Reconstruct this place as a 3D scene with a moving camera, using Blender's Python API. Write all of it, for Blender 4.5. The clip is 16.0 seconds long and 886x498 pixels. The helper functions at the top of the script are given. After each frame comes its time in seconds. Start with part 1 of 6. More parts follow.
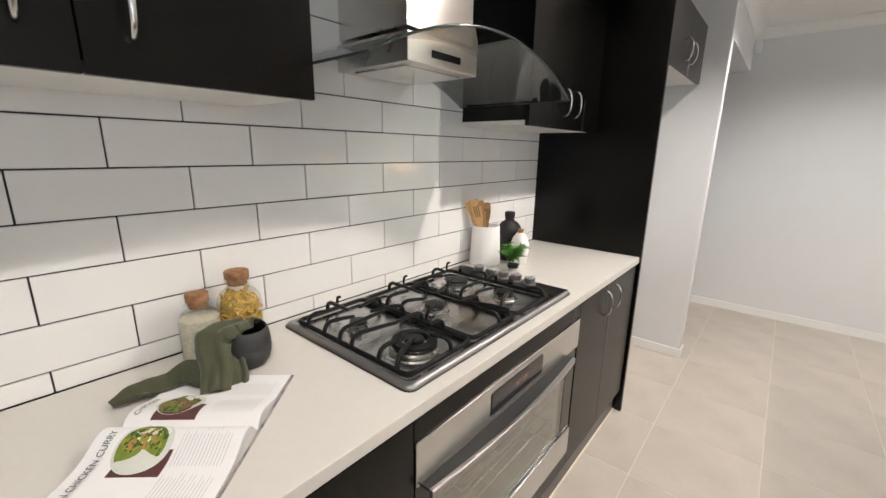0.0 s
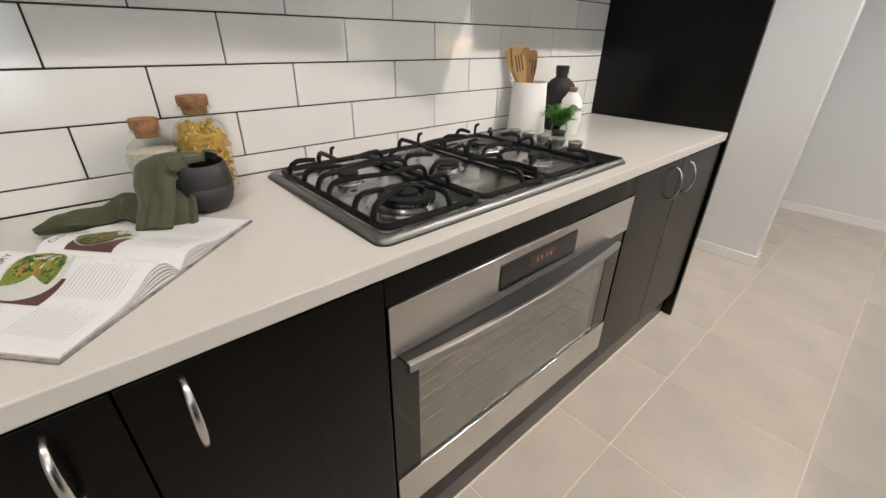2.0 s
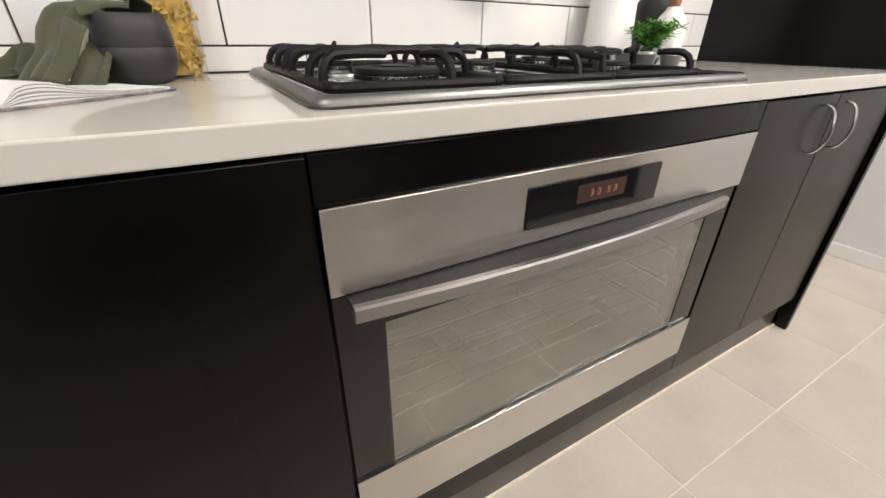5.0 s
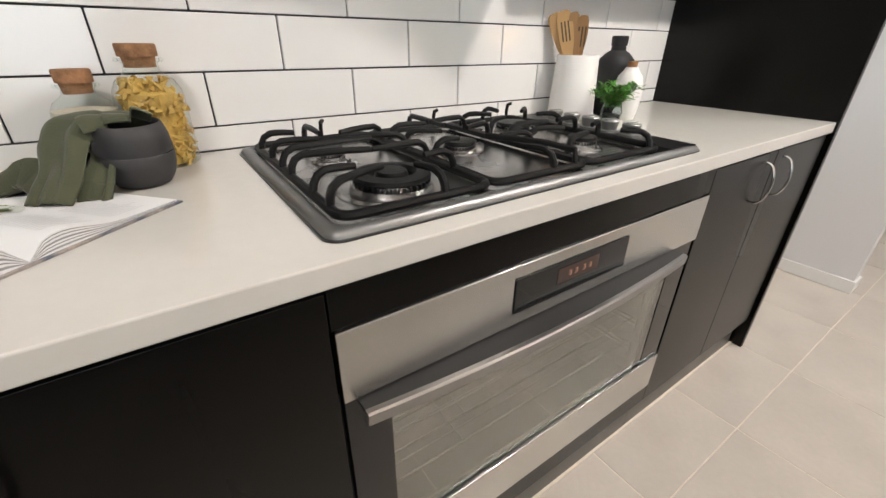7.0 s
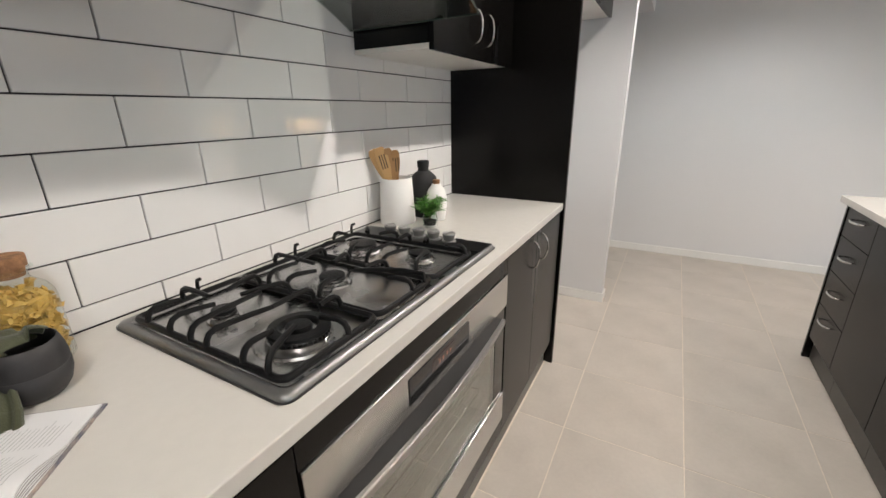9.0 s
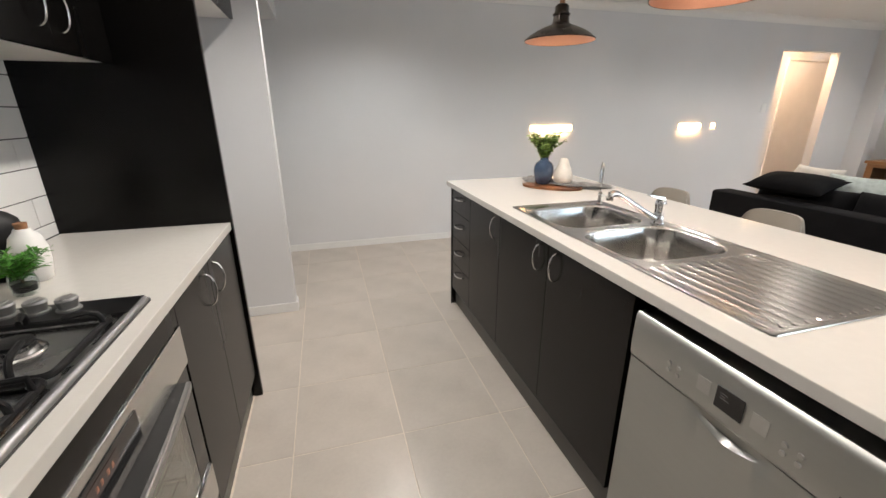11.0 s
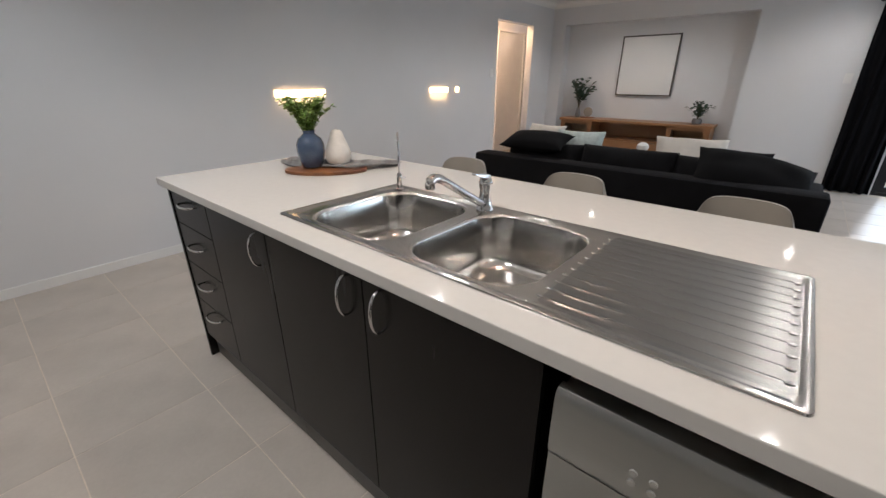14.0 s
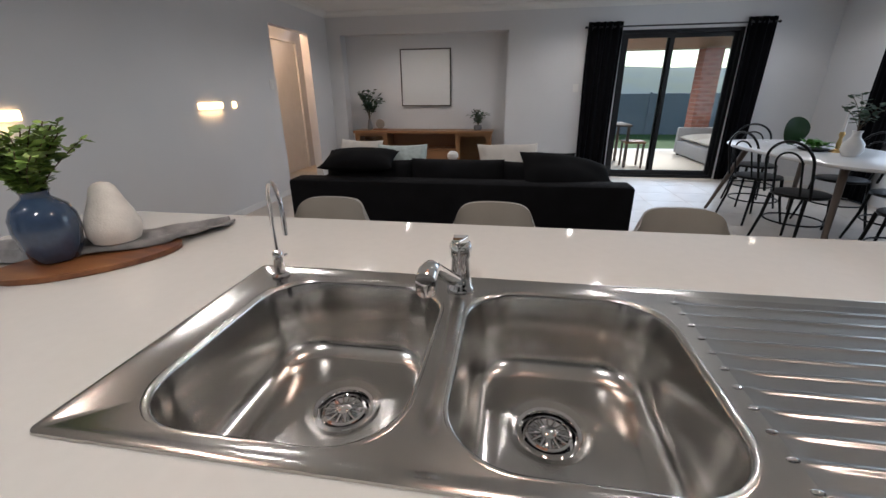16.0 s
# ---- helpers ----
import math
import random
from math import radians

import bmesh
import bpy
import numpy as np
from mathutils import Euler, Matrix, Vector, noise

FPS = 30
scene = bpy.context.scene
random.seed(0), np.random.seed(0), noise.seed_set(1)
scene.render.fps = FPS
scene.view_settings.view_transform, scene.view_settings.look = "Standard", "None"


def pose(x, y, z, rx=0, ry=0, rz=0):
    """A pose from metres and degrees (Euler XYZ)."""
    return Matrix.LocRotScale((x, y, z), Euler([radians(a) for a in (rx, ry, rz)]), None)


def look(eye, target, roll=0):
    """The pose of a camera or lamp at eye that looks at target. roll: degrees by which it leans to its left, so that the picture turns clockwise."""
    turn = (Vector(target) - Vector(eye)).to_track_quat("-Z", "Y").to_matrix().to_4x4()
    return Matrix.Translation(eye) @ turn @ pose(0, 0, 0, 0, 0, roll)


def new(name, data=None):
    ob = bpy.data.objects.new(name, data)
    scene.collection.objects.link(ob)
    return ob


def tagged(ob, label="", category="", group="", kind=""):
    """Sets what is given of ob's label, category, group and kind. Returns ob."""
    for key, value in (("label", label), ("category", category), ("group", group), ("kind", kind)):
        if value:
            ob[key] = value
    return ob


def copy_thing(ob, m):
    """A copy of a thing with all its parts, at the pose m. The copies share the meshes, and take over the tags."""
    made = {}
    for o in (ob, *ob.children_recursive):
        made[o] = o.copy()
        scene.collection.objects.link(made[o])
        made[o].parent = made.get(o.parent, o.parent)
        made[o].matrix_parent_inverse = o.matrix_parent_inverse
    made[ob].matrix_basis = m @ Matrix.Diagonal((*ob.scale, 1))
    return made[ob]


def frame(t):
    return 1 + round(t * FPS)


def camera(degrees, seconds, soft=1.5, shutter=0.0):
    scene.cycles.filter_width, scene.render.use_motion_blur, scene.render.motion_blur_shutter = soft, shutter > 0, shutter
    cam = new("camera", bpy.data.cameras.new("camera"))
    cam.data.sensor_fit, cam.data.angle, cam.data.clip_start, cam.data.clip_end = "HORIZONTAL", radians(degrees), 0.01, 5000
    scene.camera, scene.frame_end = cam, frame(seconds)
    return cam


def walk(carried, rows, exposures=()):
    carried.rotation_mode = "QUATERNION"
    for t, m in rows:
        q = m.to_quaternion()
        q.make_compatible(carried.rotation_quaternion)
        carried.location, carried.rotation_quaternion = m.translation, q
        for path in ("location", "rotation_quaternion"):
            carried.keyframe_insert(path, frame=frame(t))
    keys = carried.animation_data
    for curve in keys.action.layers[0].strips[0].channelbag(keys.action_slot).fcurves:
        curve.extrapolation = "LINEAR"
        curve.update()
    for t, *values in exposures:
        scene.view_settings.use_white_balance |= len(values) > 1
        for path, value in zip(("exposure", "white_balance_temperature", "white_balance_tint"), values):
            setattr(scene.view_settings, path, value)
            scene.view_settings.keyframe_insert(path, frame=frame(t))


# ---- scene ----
cam = camera(95.3, 16.0)
PATH = [
    (0, (0.535, 0.577, 1.417), (-0.71, 2.068, 0.942), 0.9),
    (0.5, (0.507, 0.607, 1.372), (-0.708, 2.059, 0.727), 0.9),
    (1, (0.487, 0.654, 1.323), (-0.69, 2.062, 0.526), 0.9),
    (1.5, (0.488, 0.726, 1.269), (-0.679, 2.094, 0.393), 0.7),
    (2, (0.506, 0.804, 1.215), (-0.819, 1.987, 0.297), 0.8),
    (2.5, (0.52, 0.863, 1.167), (-0.924, 1.897, 0.248), 0.9),
    (3, (0.523, 0.916, 1.121), (-1.001, 1.818, 0.192), 0.9),
    (3.5, (0.507, 0.943, 1.063), (-1.033, 1.813, 0.129), 0.9),
    (4, (0.474, 0.977, 0.995), (-1.066, 1.846, 0.061), 0.8),
    (4.2, (0.459, 0.992, 0.966), (-1.081, 1.862, 0.033), 0.8),
    (6.3, (0.414, 1.037, 1.028), (-1.098, 1.968, 0.108), 0.5),
    (6.5, (0.406, 1.024, 1.052), (-1.105, 1.957, 0.133), 0.6),
    (7, (0.402, 1.001, 1.111), (-1.061, 2.017, 0.201), 0.6),
    (7.5, (0.405, 0.953, 1.17), (-1.008, 2.125, 0.378), 0.5),
    (8, (0.439, 0.891, 1.24), (-0.868, 2.232, 0.537), 0.2),
    (8.2, (0.45, 0.867, 1.262), (-0.782, 2.282, 0.571), -0.3),
    (10.3, (0.443, 0.785, 1.368), (0.371, 2.692, 0.769), 0.1),
    (10.5, (0.445, 0.83, 1.354), (0.581, 2.729, 0.741), 0.1),
    (11, (0.442, 0.887, 1.35), (0.963, 2.707, 0.704), -0.2),
    (11.5, (0.443, 0.893, 1.352), (1.201, 2.613, 0.667), -0.2),
    (12, (0.474, 0.876, 1.349), (1.395, 2.499, 0.631), -0.2),
    (12.5, (0.505, 0.928, 1.329), (1.589, 2.448, 0.613), -0.2),
    (13, (0.58, 1.094, 1.279), (1.728, 2.554, 0.539), -0.2),
    (13.5, (0.67, 1.298, 1.293), (1.912, 2.666, 0.527), -0.5),
    (14, (0.726, 1.509, 1.285), (2.131, 2.704, 0.511), 0.1),
    (14.5, (0.747, 1.731, 1.28), (2.371, 2.616, 0.52), -0.4),
    (15, (0.82, 1.884, 1.263), (2.563, 2.516, 0.512), -0.5),
    (15.5, (0.937, 2.024, 1.263), (2.739, 2.469, 0.517), -0.5),
    (16, (1.028, 2.121, 1.273), (2.866, 2.43, 0.547), -0.6),
]
walk(cam, [(t, look(eye, target, roll)) for t, eye, target, roll in PATH],
     [(0, 1.43, 6500, 10), (1.0, 1.29, 6500, 10), (2.0, 1.19, 6500, 10), (3.5, 1.44, 6450, 10), (4.1, 1.61, 6450, 10), (6.5, 1.41, 6350, 10), (8.0, 1.27, 6450, 10), (10.5, 1.11, 6450, 10), (12.5, 0.97, 6300, 10), (14.0, 0.50, 6120, 11), (16.0, 0.11, 6050, 12)])

# ---- light ----
world = bpy.data.worlds.new("dusk sky")
scene.world = world
world.use_nodes = True
sky = world.node_tree.nodes.new("ShaderNodeTexSky")
sky.sky_type, sky.sun_disc = "NISHITA", False
sky.dust_density = 0.25
sky.sun_elevation, sky.sun_rotation = radians(33), radians(109)
world.node_tree.nodes["Background"].inputs["Strength"].default_value = 0.15
world.node_tree.links.new(sky.outputs[0], world.node_tree.nodes["Background"].inputs["Color"])


def lamp(name, kind, power, colour, m, size=0.1, size_y=None, spot=None, blend=0.4):
    data = bpy.data.lights.new(name, kind)
    data.energy, data.color = power, colour
    if kind == "AREA":
        data.shape = "RECTANGLE" if size_y else "DISK"
        data.size = size
        if size_y:
            data.size_y = size_y
    elif kind == "SUN":
        data.angle = size
    else:
        data.shadow_soft_size = size
    if spot:
        data.spot_size, data.spot_blend = radians(spot), blend
    ob = new(name, data)
    ob.matrix_world = m
    return ob


WARM, COOL, AMBER = (1.0, 0.93, 0.86), (0.76, 0.87, 1.0), (1.0, 0.62, 0.33)
PEND = (1.0, 0.84, 0.69)
CEILING = 2.42
lamp("sun", "SUN", 3.2, (1.0, 0.95, 0.9), look((0, 0, 0), (-1.0, 0.35, -0.69)), radians(12))
lamp("daylight_slider", "AREA", 16, COOL, look((7.60, -0.14, 1.05), (5.0, 0.6, 0.9)), 1.5, 1.95)
lamp("daylight_window", "AREA", 13, COOL, look((5.2, -1.94, 1.4), (5.2, 2.0, 1.2)), 2.2, 1.3)
DOWNLIGHTS = [(0.58, 0.3, 23.6, WARM), (0.58, 2.42, 41.0, WARM), (0.85, 3.75, 25.5, (1.0, 0.97, 0.93)), (3.12, 1.2, 16.1, WARM), (3.12, 3.6, 16.1, WARM),
              (4.88, 3.6, 18.5, WARM), (4.88, 1.2, 18.0, WARM), (6.68, 3.6, 27.0, WARM), (6.68, 1.24, 23.0, WARM), (6.67, -1.1, 13.6, WARM)]
for k, (x, y, power, colour) in enumerate(DOWNLIGHTS):
    lamp("downlight_lamp", "SPOT", power, colour, look((x, y, CEILING - 0.025), (x, y + 0.0001, 0)), 0.028, spot=150, blend=0.6)
PENDANTS = [(1.75, 3.10), (1.75, 2.15), (1.75, 1.20)]
for x, y in PENDANTS:
    lamp("pendant_lamp", "SPOT", 5.6, PEND, look((x, y, 1.762), (x, y + 0.0001, 0)), 0.035, spot=165, blend=0.3)
lamp("patio_lamp", "SPOT", 190, (1.0, 0.95, 0.92), look((9.6, 0.25, 2.26), (9.6, 0.2501, 0)), 0.05, spot=165, blend=0.5)
lamp("hall_lamp", "POINT", 22, (1.0, 0.62, 0.36), pose(6.62, 5.42, 2.25), 0.08)

for x, power, w in ((2.88, 0.30, 0.46), (4.80, 0.22, 0.32)):
    lamp("slot_lamp", "AREA", power, (1.0, 0.60, 0.26), look((x, 5.022, 1.112), (x, 5.05, 1.06)), w, 0.012)

# ---- materials ----


def material(name, colour, rough=0.5, metal=0.0, vary=0.06, scale=6.0, bump=0.0, fine=120.0, colour2=None, coat=0.0, stretch=None, spec=0.5, random_tone=0.0, emit=0.0, transmission=0.0, rough_vary=0.05, sheen=0.0, brushed=0.0, placed=False):
    """A surface with stains at one scale and grain at another."""
    m = bpy.data.materials.new(name)
    m.use_nodes = True
    t = m.node_tree
    b = t.nodes["Principled BSDF"]
    link = t.links.new
    co = t.nodes.new("ShaderNodeTexCoord")
    source = co.outputs["Object"]
    if placed:
        shift, info_p = t.nodes.new("ShaderNodeVectorMath"), t.nodes.new("ShaderNodeObjectInfo")
        shift.operation = "MULTIPLY_ADD"
        shift.inputs[1].default_value = (37.0, 23.0, 11.0)
        link(info_p.outputs["Random"], shift.inputs[0])
        link(source, shift.inputs[2])
        source = shift.outputs["Vector"]
    if stretch:
        mp = t.nodes.new("ShaderNodeMapping")
        mp.inputs["Scale"].default_value = stretch
        link(source, mp.inputs["Vector"])
        source = mp.outputs["Vector"]
    big, small = t.nodes.new("ShaderNodeTexNoise"), t.nodes.new("ShaderNodeTexNoise")
    big.inputs["Scale"].default_value, big.inputs["Detail"].default_value = scale, 4
    small.inputs["Scale"].default_value, small.inputs["Detail"].default_value = fine, 3
    if stretch:
        link(source, small.inputs["Vector"])
        link(source, big.inputs["Vector"])
    else:
        link(source, big.inputs["Vector"])
        link(source, small.inputs["Vector"])
    c1 = colour
    c2 = colour2 or tuple(max(0.0, c * (1 - 3 * vary)) for c in colour)
    ramp = t.nodes.new("ShaderNodeMix")
    ramp.data_type = "RGBA"
    ramp.inputs["A"].default_value, ramp.inputs["B"].default_value = (*c1, 1), (*c2, 1)
    stretchy = t.nodes.new("ShaderNodeMapRange")
    stretchy.inputs["From Min"].default_value, stretchy.inputs["From Max"].default_value = 0.35, 0.7
    add = t.nodes.new("ShaderNodeMath")
    add.operation = "MULTIPLY_ADD"
    add.inputs[1].default_value = 0.25
    link(small.outputs["Fac"], add.inputs[0])
    link(big.outputs["Fac"], add.inputs[2])
    link(add.outputs[0], stretchy.inputs["Value"])
    stretchy.inputs["From Max"].default_value = 0.85
    link(stretchy.outputs[0], ramp.inputs["Factor"])
    out = ramp.outputs["Result"]
    if random_tone:
        info = t.nodes.new("ShaderNodeObjectInfo")
        hsv = t.nodes.new("ShaderNodeHueSaturation")
        r = t.nodes.new("ShaderNodeMapRange")
        r.inputs["To Min"].default_value, r.inputs["To Max"].default_value = 1 - random_tone, 1 + random_tone
        link(info.outputs["Random"], r.inputs["Value"])
        link(r.outputs[0], hsv.inputs["Value"])
        link(out, hsv.inputs["Color"])
        out = hsv.outputs["Color"]
    link(out, b.inputs["Base Color"])
    rr = t.nodes.new("ShaderNodeMapRange")
    rr.inputs["To Min"].default_value, rr.inputs["To Max"].default_value = max(0.0, rough - rough_vary), min(1.0, rough + rough_vary)
    link(big.outputs["Fac"], rr.inputs["Value"])
    link(rr.outputs[0], b.inputs["Roughness"])
    b.inputs["Metallic"].default_value = metal
    b.inputs["Coat Weight"].default_value = coat
    b.inputs["Coat Roughness"].default_value = 0.08
    b.inputs["Specular IOR Level"].default_value = spec
    b.inputs["Transmission Weight"].default_value = transmission
    b.inputs["Sheen Weight"].default_value = sheen
    if brushed:
        b.inputs["Anisotropic"].default_value = brushed
        b.inputs["Anisotropic Rotation"].default_value = 0.25
    if emit:
        b.inputs["Emission Color"].default_value = (*colour, 1)
        b.inputs["Emission Strength"].default_value = emit
    if bump:
        bm = t.nodes.new("ShaderNodeBump")
        bm.inputs["Strength"].default_value, bm.inputs["Distance"].default_value = min(1.0, bump), 0.002
        link(small.outputs["Fac"], bm.inputs["Height"])
        link(bm.outputs[0], b.inputs["Normal"])
    return m


def clear_glass(name, tint=(0.95, 0.98, 0.97), gloss=0.045):
    """A thin pane: lets light through and mirrors some of it by its angle."""
    m = bpy.data.materials.new(name)
    m.use_nodes = True
    t = m.node_tree
    t.nodes.clear()
    out, mix, tr, gl, fr = (t.nodes.new(n) for n in ("ShaderNodeOutputMaterial", "ShaderNodeMixShader", "ShaderNodeBsdfTransparent", "ShaderNodeBsdfGlossy", "ShaderNodeLayerWeight"))
    curve, lift = t.nodes.new("ShaderNodeMath"), t.nodes.new("ShaderNodeMath")
    tr.inputs["Color"].default_value = (*tint, 1)
    gl.inputs["Roughness"].default_value = 0.02
    fr.inputs["Blend"].default_value = 0.5
    curve.operation, lift.operation = "POWER", "MULTIPLY_ADD"
    curve.inputs[1].default_value = 4.0
    lift.inputs[1].default_value, lift.inputs[2].default_value = 0.9 - gloss, gloss
    t.links.new(fr.outputs["Facing"], curve.inputs[0])
    t.links.new(curve.outputs[0], lift.inputs[0])
    t.links.new(lift.outputs[0], mix.inputs[0])
    t.links.new(tr.outputs[0], mix.inputs[1])
    t.links.new(gl.outputs[0], mix.inputs[2])
    t.links.new(mix.outputs[0], out.inputs[0])
    return m


M_WALL = material("wall paint", (0.70, 0.705, 0.72), 0.6, vary=0.02, scale=1.2, bump=0.15, fine=260, rough_vary=0.06)
M_CEIL = material("ceiling paint", (0.82, 0.82, 0.80), 0.8, vary=0.015, scale=1.0)
M_TRIM = material("white gloss trim", (0.80, 0.80, 0.79), 0.3, vary=0.02)
M_TILE = material("white glazed tile", (0.80, 0.79, 0.775), 0.10, vary=0.015, scale=5, bump=0.10, fine=9, random_tone=0.02, rough_vary=0.03, placed=True)
M_GROUT = material("black grout", (0.03, 0.03, 0.032), 0.85, vary=0.1, scale=30, bump=0.4)
M_FLOOR = material("stone look floor tile", (0.555, 0.505, 0.452), 0.30, vary=0.10, scale=3.4, bump=0.08, fine=60, random_tone=0.02, colour2=(0.44, 0.40, 0.355), rough_vary=0.04)
M_FGROUT = material("sand grout", (0.74, 0.66, 0.56), 0.8, vary=0.05, scale=20)
M_BENCH = material("off white quartz", (0.61, 0.590, 0.552), 0.060, vary=0.012, scale=40, fine=420, rough_vary=0.015)
M_BLACK = material("black woodgrain laminate", (0.0030, 0.0026, 0.0023), 0.27, vary=0.15, scale=5, bump=0.02, fine=90, stretch=(1, 1, 0.12), rough_vary=0.012, spec=0.24)
M_KICK = material("grey brown kick board laminate", (0.085, 0.082, 0.076), 0.3, vary=0.08, spec=0.4)
# Near black for dark parts; also colours the shade disc in the drains.
M_DARK = material("matt black and drain shade", (0.012, 0.012, 0.012), 0.6)
M_UNDER = material("white melamine", (0.78, 0.76, 0.73), 0.35, vary=0.02)
M_STEEL = material("brushed steel", (0.66, 0.645, 0.62), 0.27, 1.0, vary=0.04, scale=3, bump=0.06, fine=90, stretch=(1, 0.03, 1), rough_vary=0.05, brushed=0.85)
M_SINK = material("satin sink steel", (0.61, 0.595, 0.57), 0.19, 1.0, vary=0.05, scale=5, bump=0.02, fine=200, rough_vary=0.07)
M_CHROME = material("polished chrome", (0.82, 0.82, 0.83), 0.05, 1.0, vary=0.01, rough_vary=0.02)
M_SATIN = material("satin chrome handle", (0.72, 0.71, 0.70), 0.22, 1.0, vary=0.02)
M_IRON = material("cast iron enamel", (0.007, 0.007, 0.0075), 0.46, spec=0.22, vary=0.1, scale=40, bump=0.3, fine=300)
M_BLACKGLASS = material("black glass", (0.01, 0.01, 0.011), 0.05, vary=0.02, rough_vary=0.01)
M_PLASTIC = material("black plastic", (0.02, 0.02, 0.021), 0.3, vary=0.05)
M_DW = material("silver dishwasher steel", (0.44, 0.445, 0.425), 0.36, 0.9, vary=0.03, scale=2, bump=0.04, fine=90, stretch=(1, 0.03, 1), rough_vary=0.04, brushed=0.8)
M_OVEN = clear_glass("oven glass", (0.80, 0.82, 0.78), 0.26)
M_GLASS = clear_glass("clear glass", (0.95, 0.98, 0.97), 0.02)
M_SMOKE = clear_glass("smoked hood glass", (0.55, 0.58, 0.57))
M_LIT = material("lit lamp glass", (1.0, 0.86, 0.66), 0.5, emit=14.0)
M_SLOT = material("lit wall slot", (1.0, 0.60, 0.27), 0.5, emit=9.0)
M_PENDANT = material("dark bronze metal", (0.035, 0.025, 0.02), 0.28, 0.6, vary=0.1)
M_COPPER = material("copper lining", (0.72, 0.36, 0.24), 0.35, 0.8, vary=0.05)
M_STOOL = material("taupe fabric", (0.27, 0.245, 0.21), 0.9, vary=0.05, scale=10, bump=0.4, fine=500, sheen=0.3)
M_SOFA = material("charcoal sofa fabric", (0.006, 0.006, 0.0075), 0.95, vary=0.12, scale=8, bump=0.6, fine=420, spec=0.2)
M_CUSH_W = material("oat cushion linen", (0.66, 0.62, 0.57), 0.95, vary=0.05, scale=14, bump=0.5, fine=380)
M_CUSH_B = material("black cushion cotton", (0.005, 0.005, 0.006), 0.95, vary=0.1, bump=0.3, fine=300, spec=0.15)
M_CUSH_T = material("pale green cushion", (0.55, 0.62, 0.60), 0.9, vary=0.12, scale=25, bump=0.3, fine=300)
M_OAK = material("honey oak", (0.33, 0.17, 0.075), 0.4, vary=0.12, scale=4, bump=0.15, fine=60, stretch=(1, 0.1, 1), colour2=(0.20, 0.095, 0.04))
M_CANVAS = material("blank canvas", (0.72, 0.72, 0.71), 0.85, vary=0.01, scale=3, bump=0.3, fine=500)
M_FRAME = material("dark picture frame", (0.10, 0.085, 0.075), 0.5, vary=0.1)
M_CURTAIN = material("black curtain", (0.005, 0.005, 0.0065), 0.95, spec=0.12, vary=0.1, scale=6, bump=0.3, fine=300, stretch=(1, 1, 0.1))
M_ALU = material("black aluminium", (0.02, 0.02, 0.022), 0.4, 0.4, vary=0.05)
M_TABLE = material("white table laminate", (0.78, 0.78, 0.78), 0.25, vary=0.01)
M_DOOR = material("white painted door", (0.80, 0.79, 0.77), 0.4, vary=0.02)


# ---- building blocks ----
def box(bm, x0, x1, y0, y1, z0, z1):
    v = bmesh.ops.create_cube(bm, size=1)["verts"]
    bmesh.ops.transform(bm, matrix=Matrix.LocRotScale(((x0 + x1) / 2, (y0 + y1) / 2, (z0 + z1) / 2), None, (abs(x1 - x0), abs(y1 - y0), abs(z1 - z0))), verts=v)
    return v


def lathe(bm, profile, n=32, centre=(0, 0, 0), close=False):
    """Turns (radius, height) pairs round the upright axis."""
    rings = []
    for r, z in profile:
        if r < 1e-5:
            rings.append([bm.verts.new((centre[0], centre[1], centre[2] + z))])
        else:
            rings.append([bm.verts.new((centre[0] + r * math.cos(math.tau * k / n), centre[1] + r * math.sin(math.tau * k / n), centre[2] + z)) for k in range(n)])
    for a, b in zip(rings, rings[1:]):
        for k in range(n):
            q = [a[k % len(a)], a[(k + 1) % len(a)], b[(k + 1) % len(b)], b[k % len(b)]]
            q = [v for i, v in enumerate(q) if v not in q[:i]]
            if len(q) > 2:
                bm.faces.new(q)
    return rings


def tube(bm, points, r, n=10, caps=True):
    """A round bar along points; r: one radius or one each."""
    points = [Vector(p) for p in points]
    radii = r if isinstance(r, (list, tuple)) else [r] * len(points)
    rings, side = [], None
    for i, p in enumerate(points):
        d = (points[min(i + 1, len(points) - 1)] - points[max(i - 1, 0)]).normalized()
        if side is None:
            side = d.cross(Vector((0, 0, 1)))
            if side.length < 0.1:
                side = d.cross(Vector((0, 1, 0)))
        side = (side - d * side.dot(d)).normalized()
        up = d.cross(side)
        rings.append([bm.verts.new(p + radii[i] * (math.cos(math.tau * k / n) * side + math.sin(math.tau * k / n) * up)) for k in range(n)])
    for a, b in zip(rings, rings[1:]):
        for k in range(n):
            bm.faces.new((a[k], a[(k + 1) % n], b[(k + 1) % n], b[k]))
    if caps:
        bm.faces.new(rings[0][::-1])
        bm.faces.new(rings[-1])


def arc(centre, u, v, r, a0, a1, n=10, r2=None):
    c, u, v = Vector(centre), Vector(u), Vector(v)
    return [c + r * math.cos(radians(a0 + (a1 - a0) * k / n)) * u + (r2 or r) * math.sin(radians(a0 + (a1 - a0) * k / n)) * v for k in range(n + 1)]


def rounded(hx, hy, r, n=6):
    """The outline of a rectangle with rounded corners, counter-clockwise."""
    pts = []
    for cx, cy, a in ((hx - r, hy - r, 0), (-hx + r, hy - r, 90), (-hx + r, -hy + r, 180), (hx - r, -hy + r, 270)):
        pts += [(cx + r * math.cos(radians(a + 90 * k / n)), cy + r * math.sin(radians(a + 90 * k / n))) for k in range(n + 1)]
    return pts


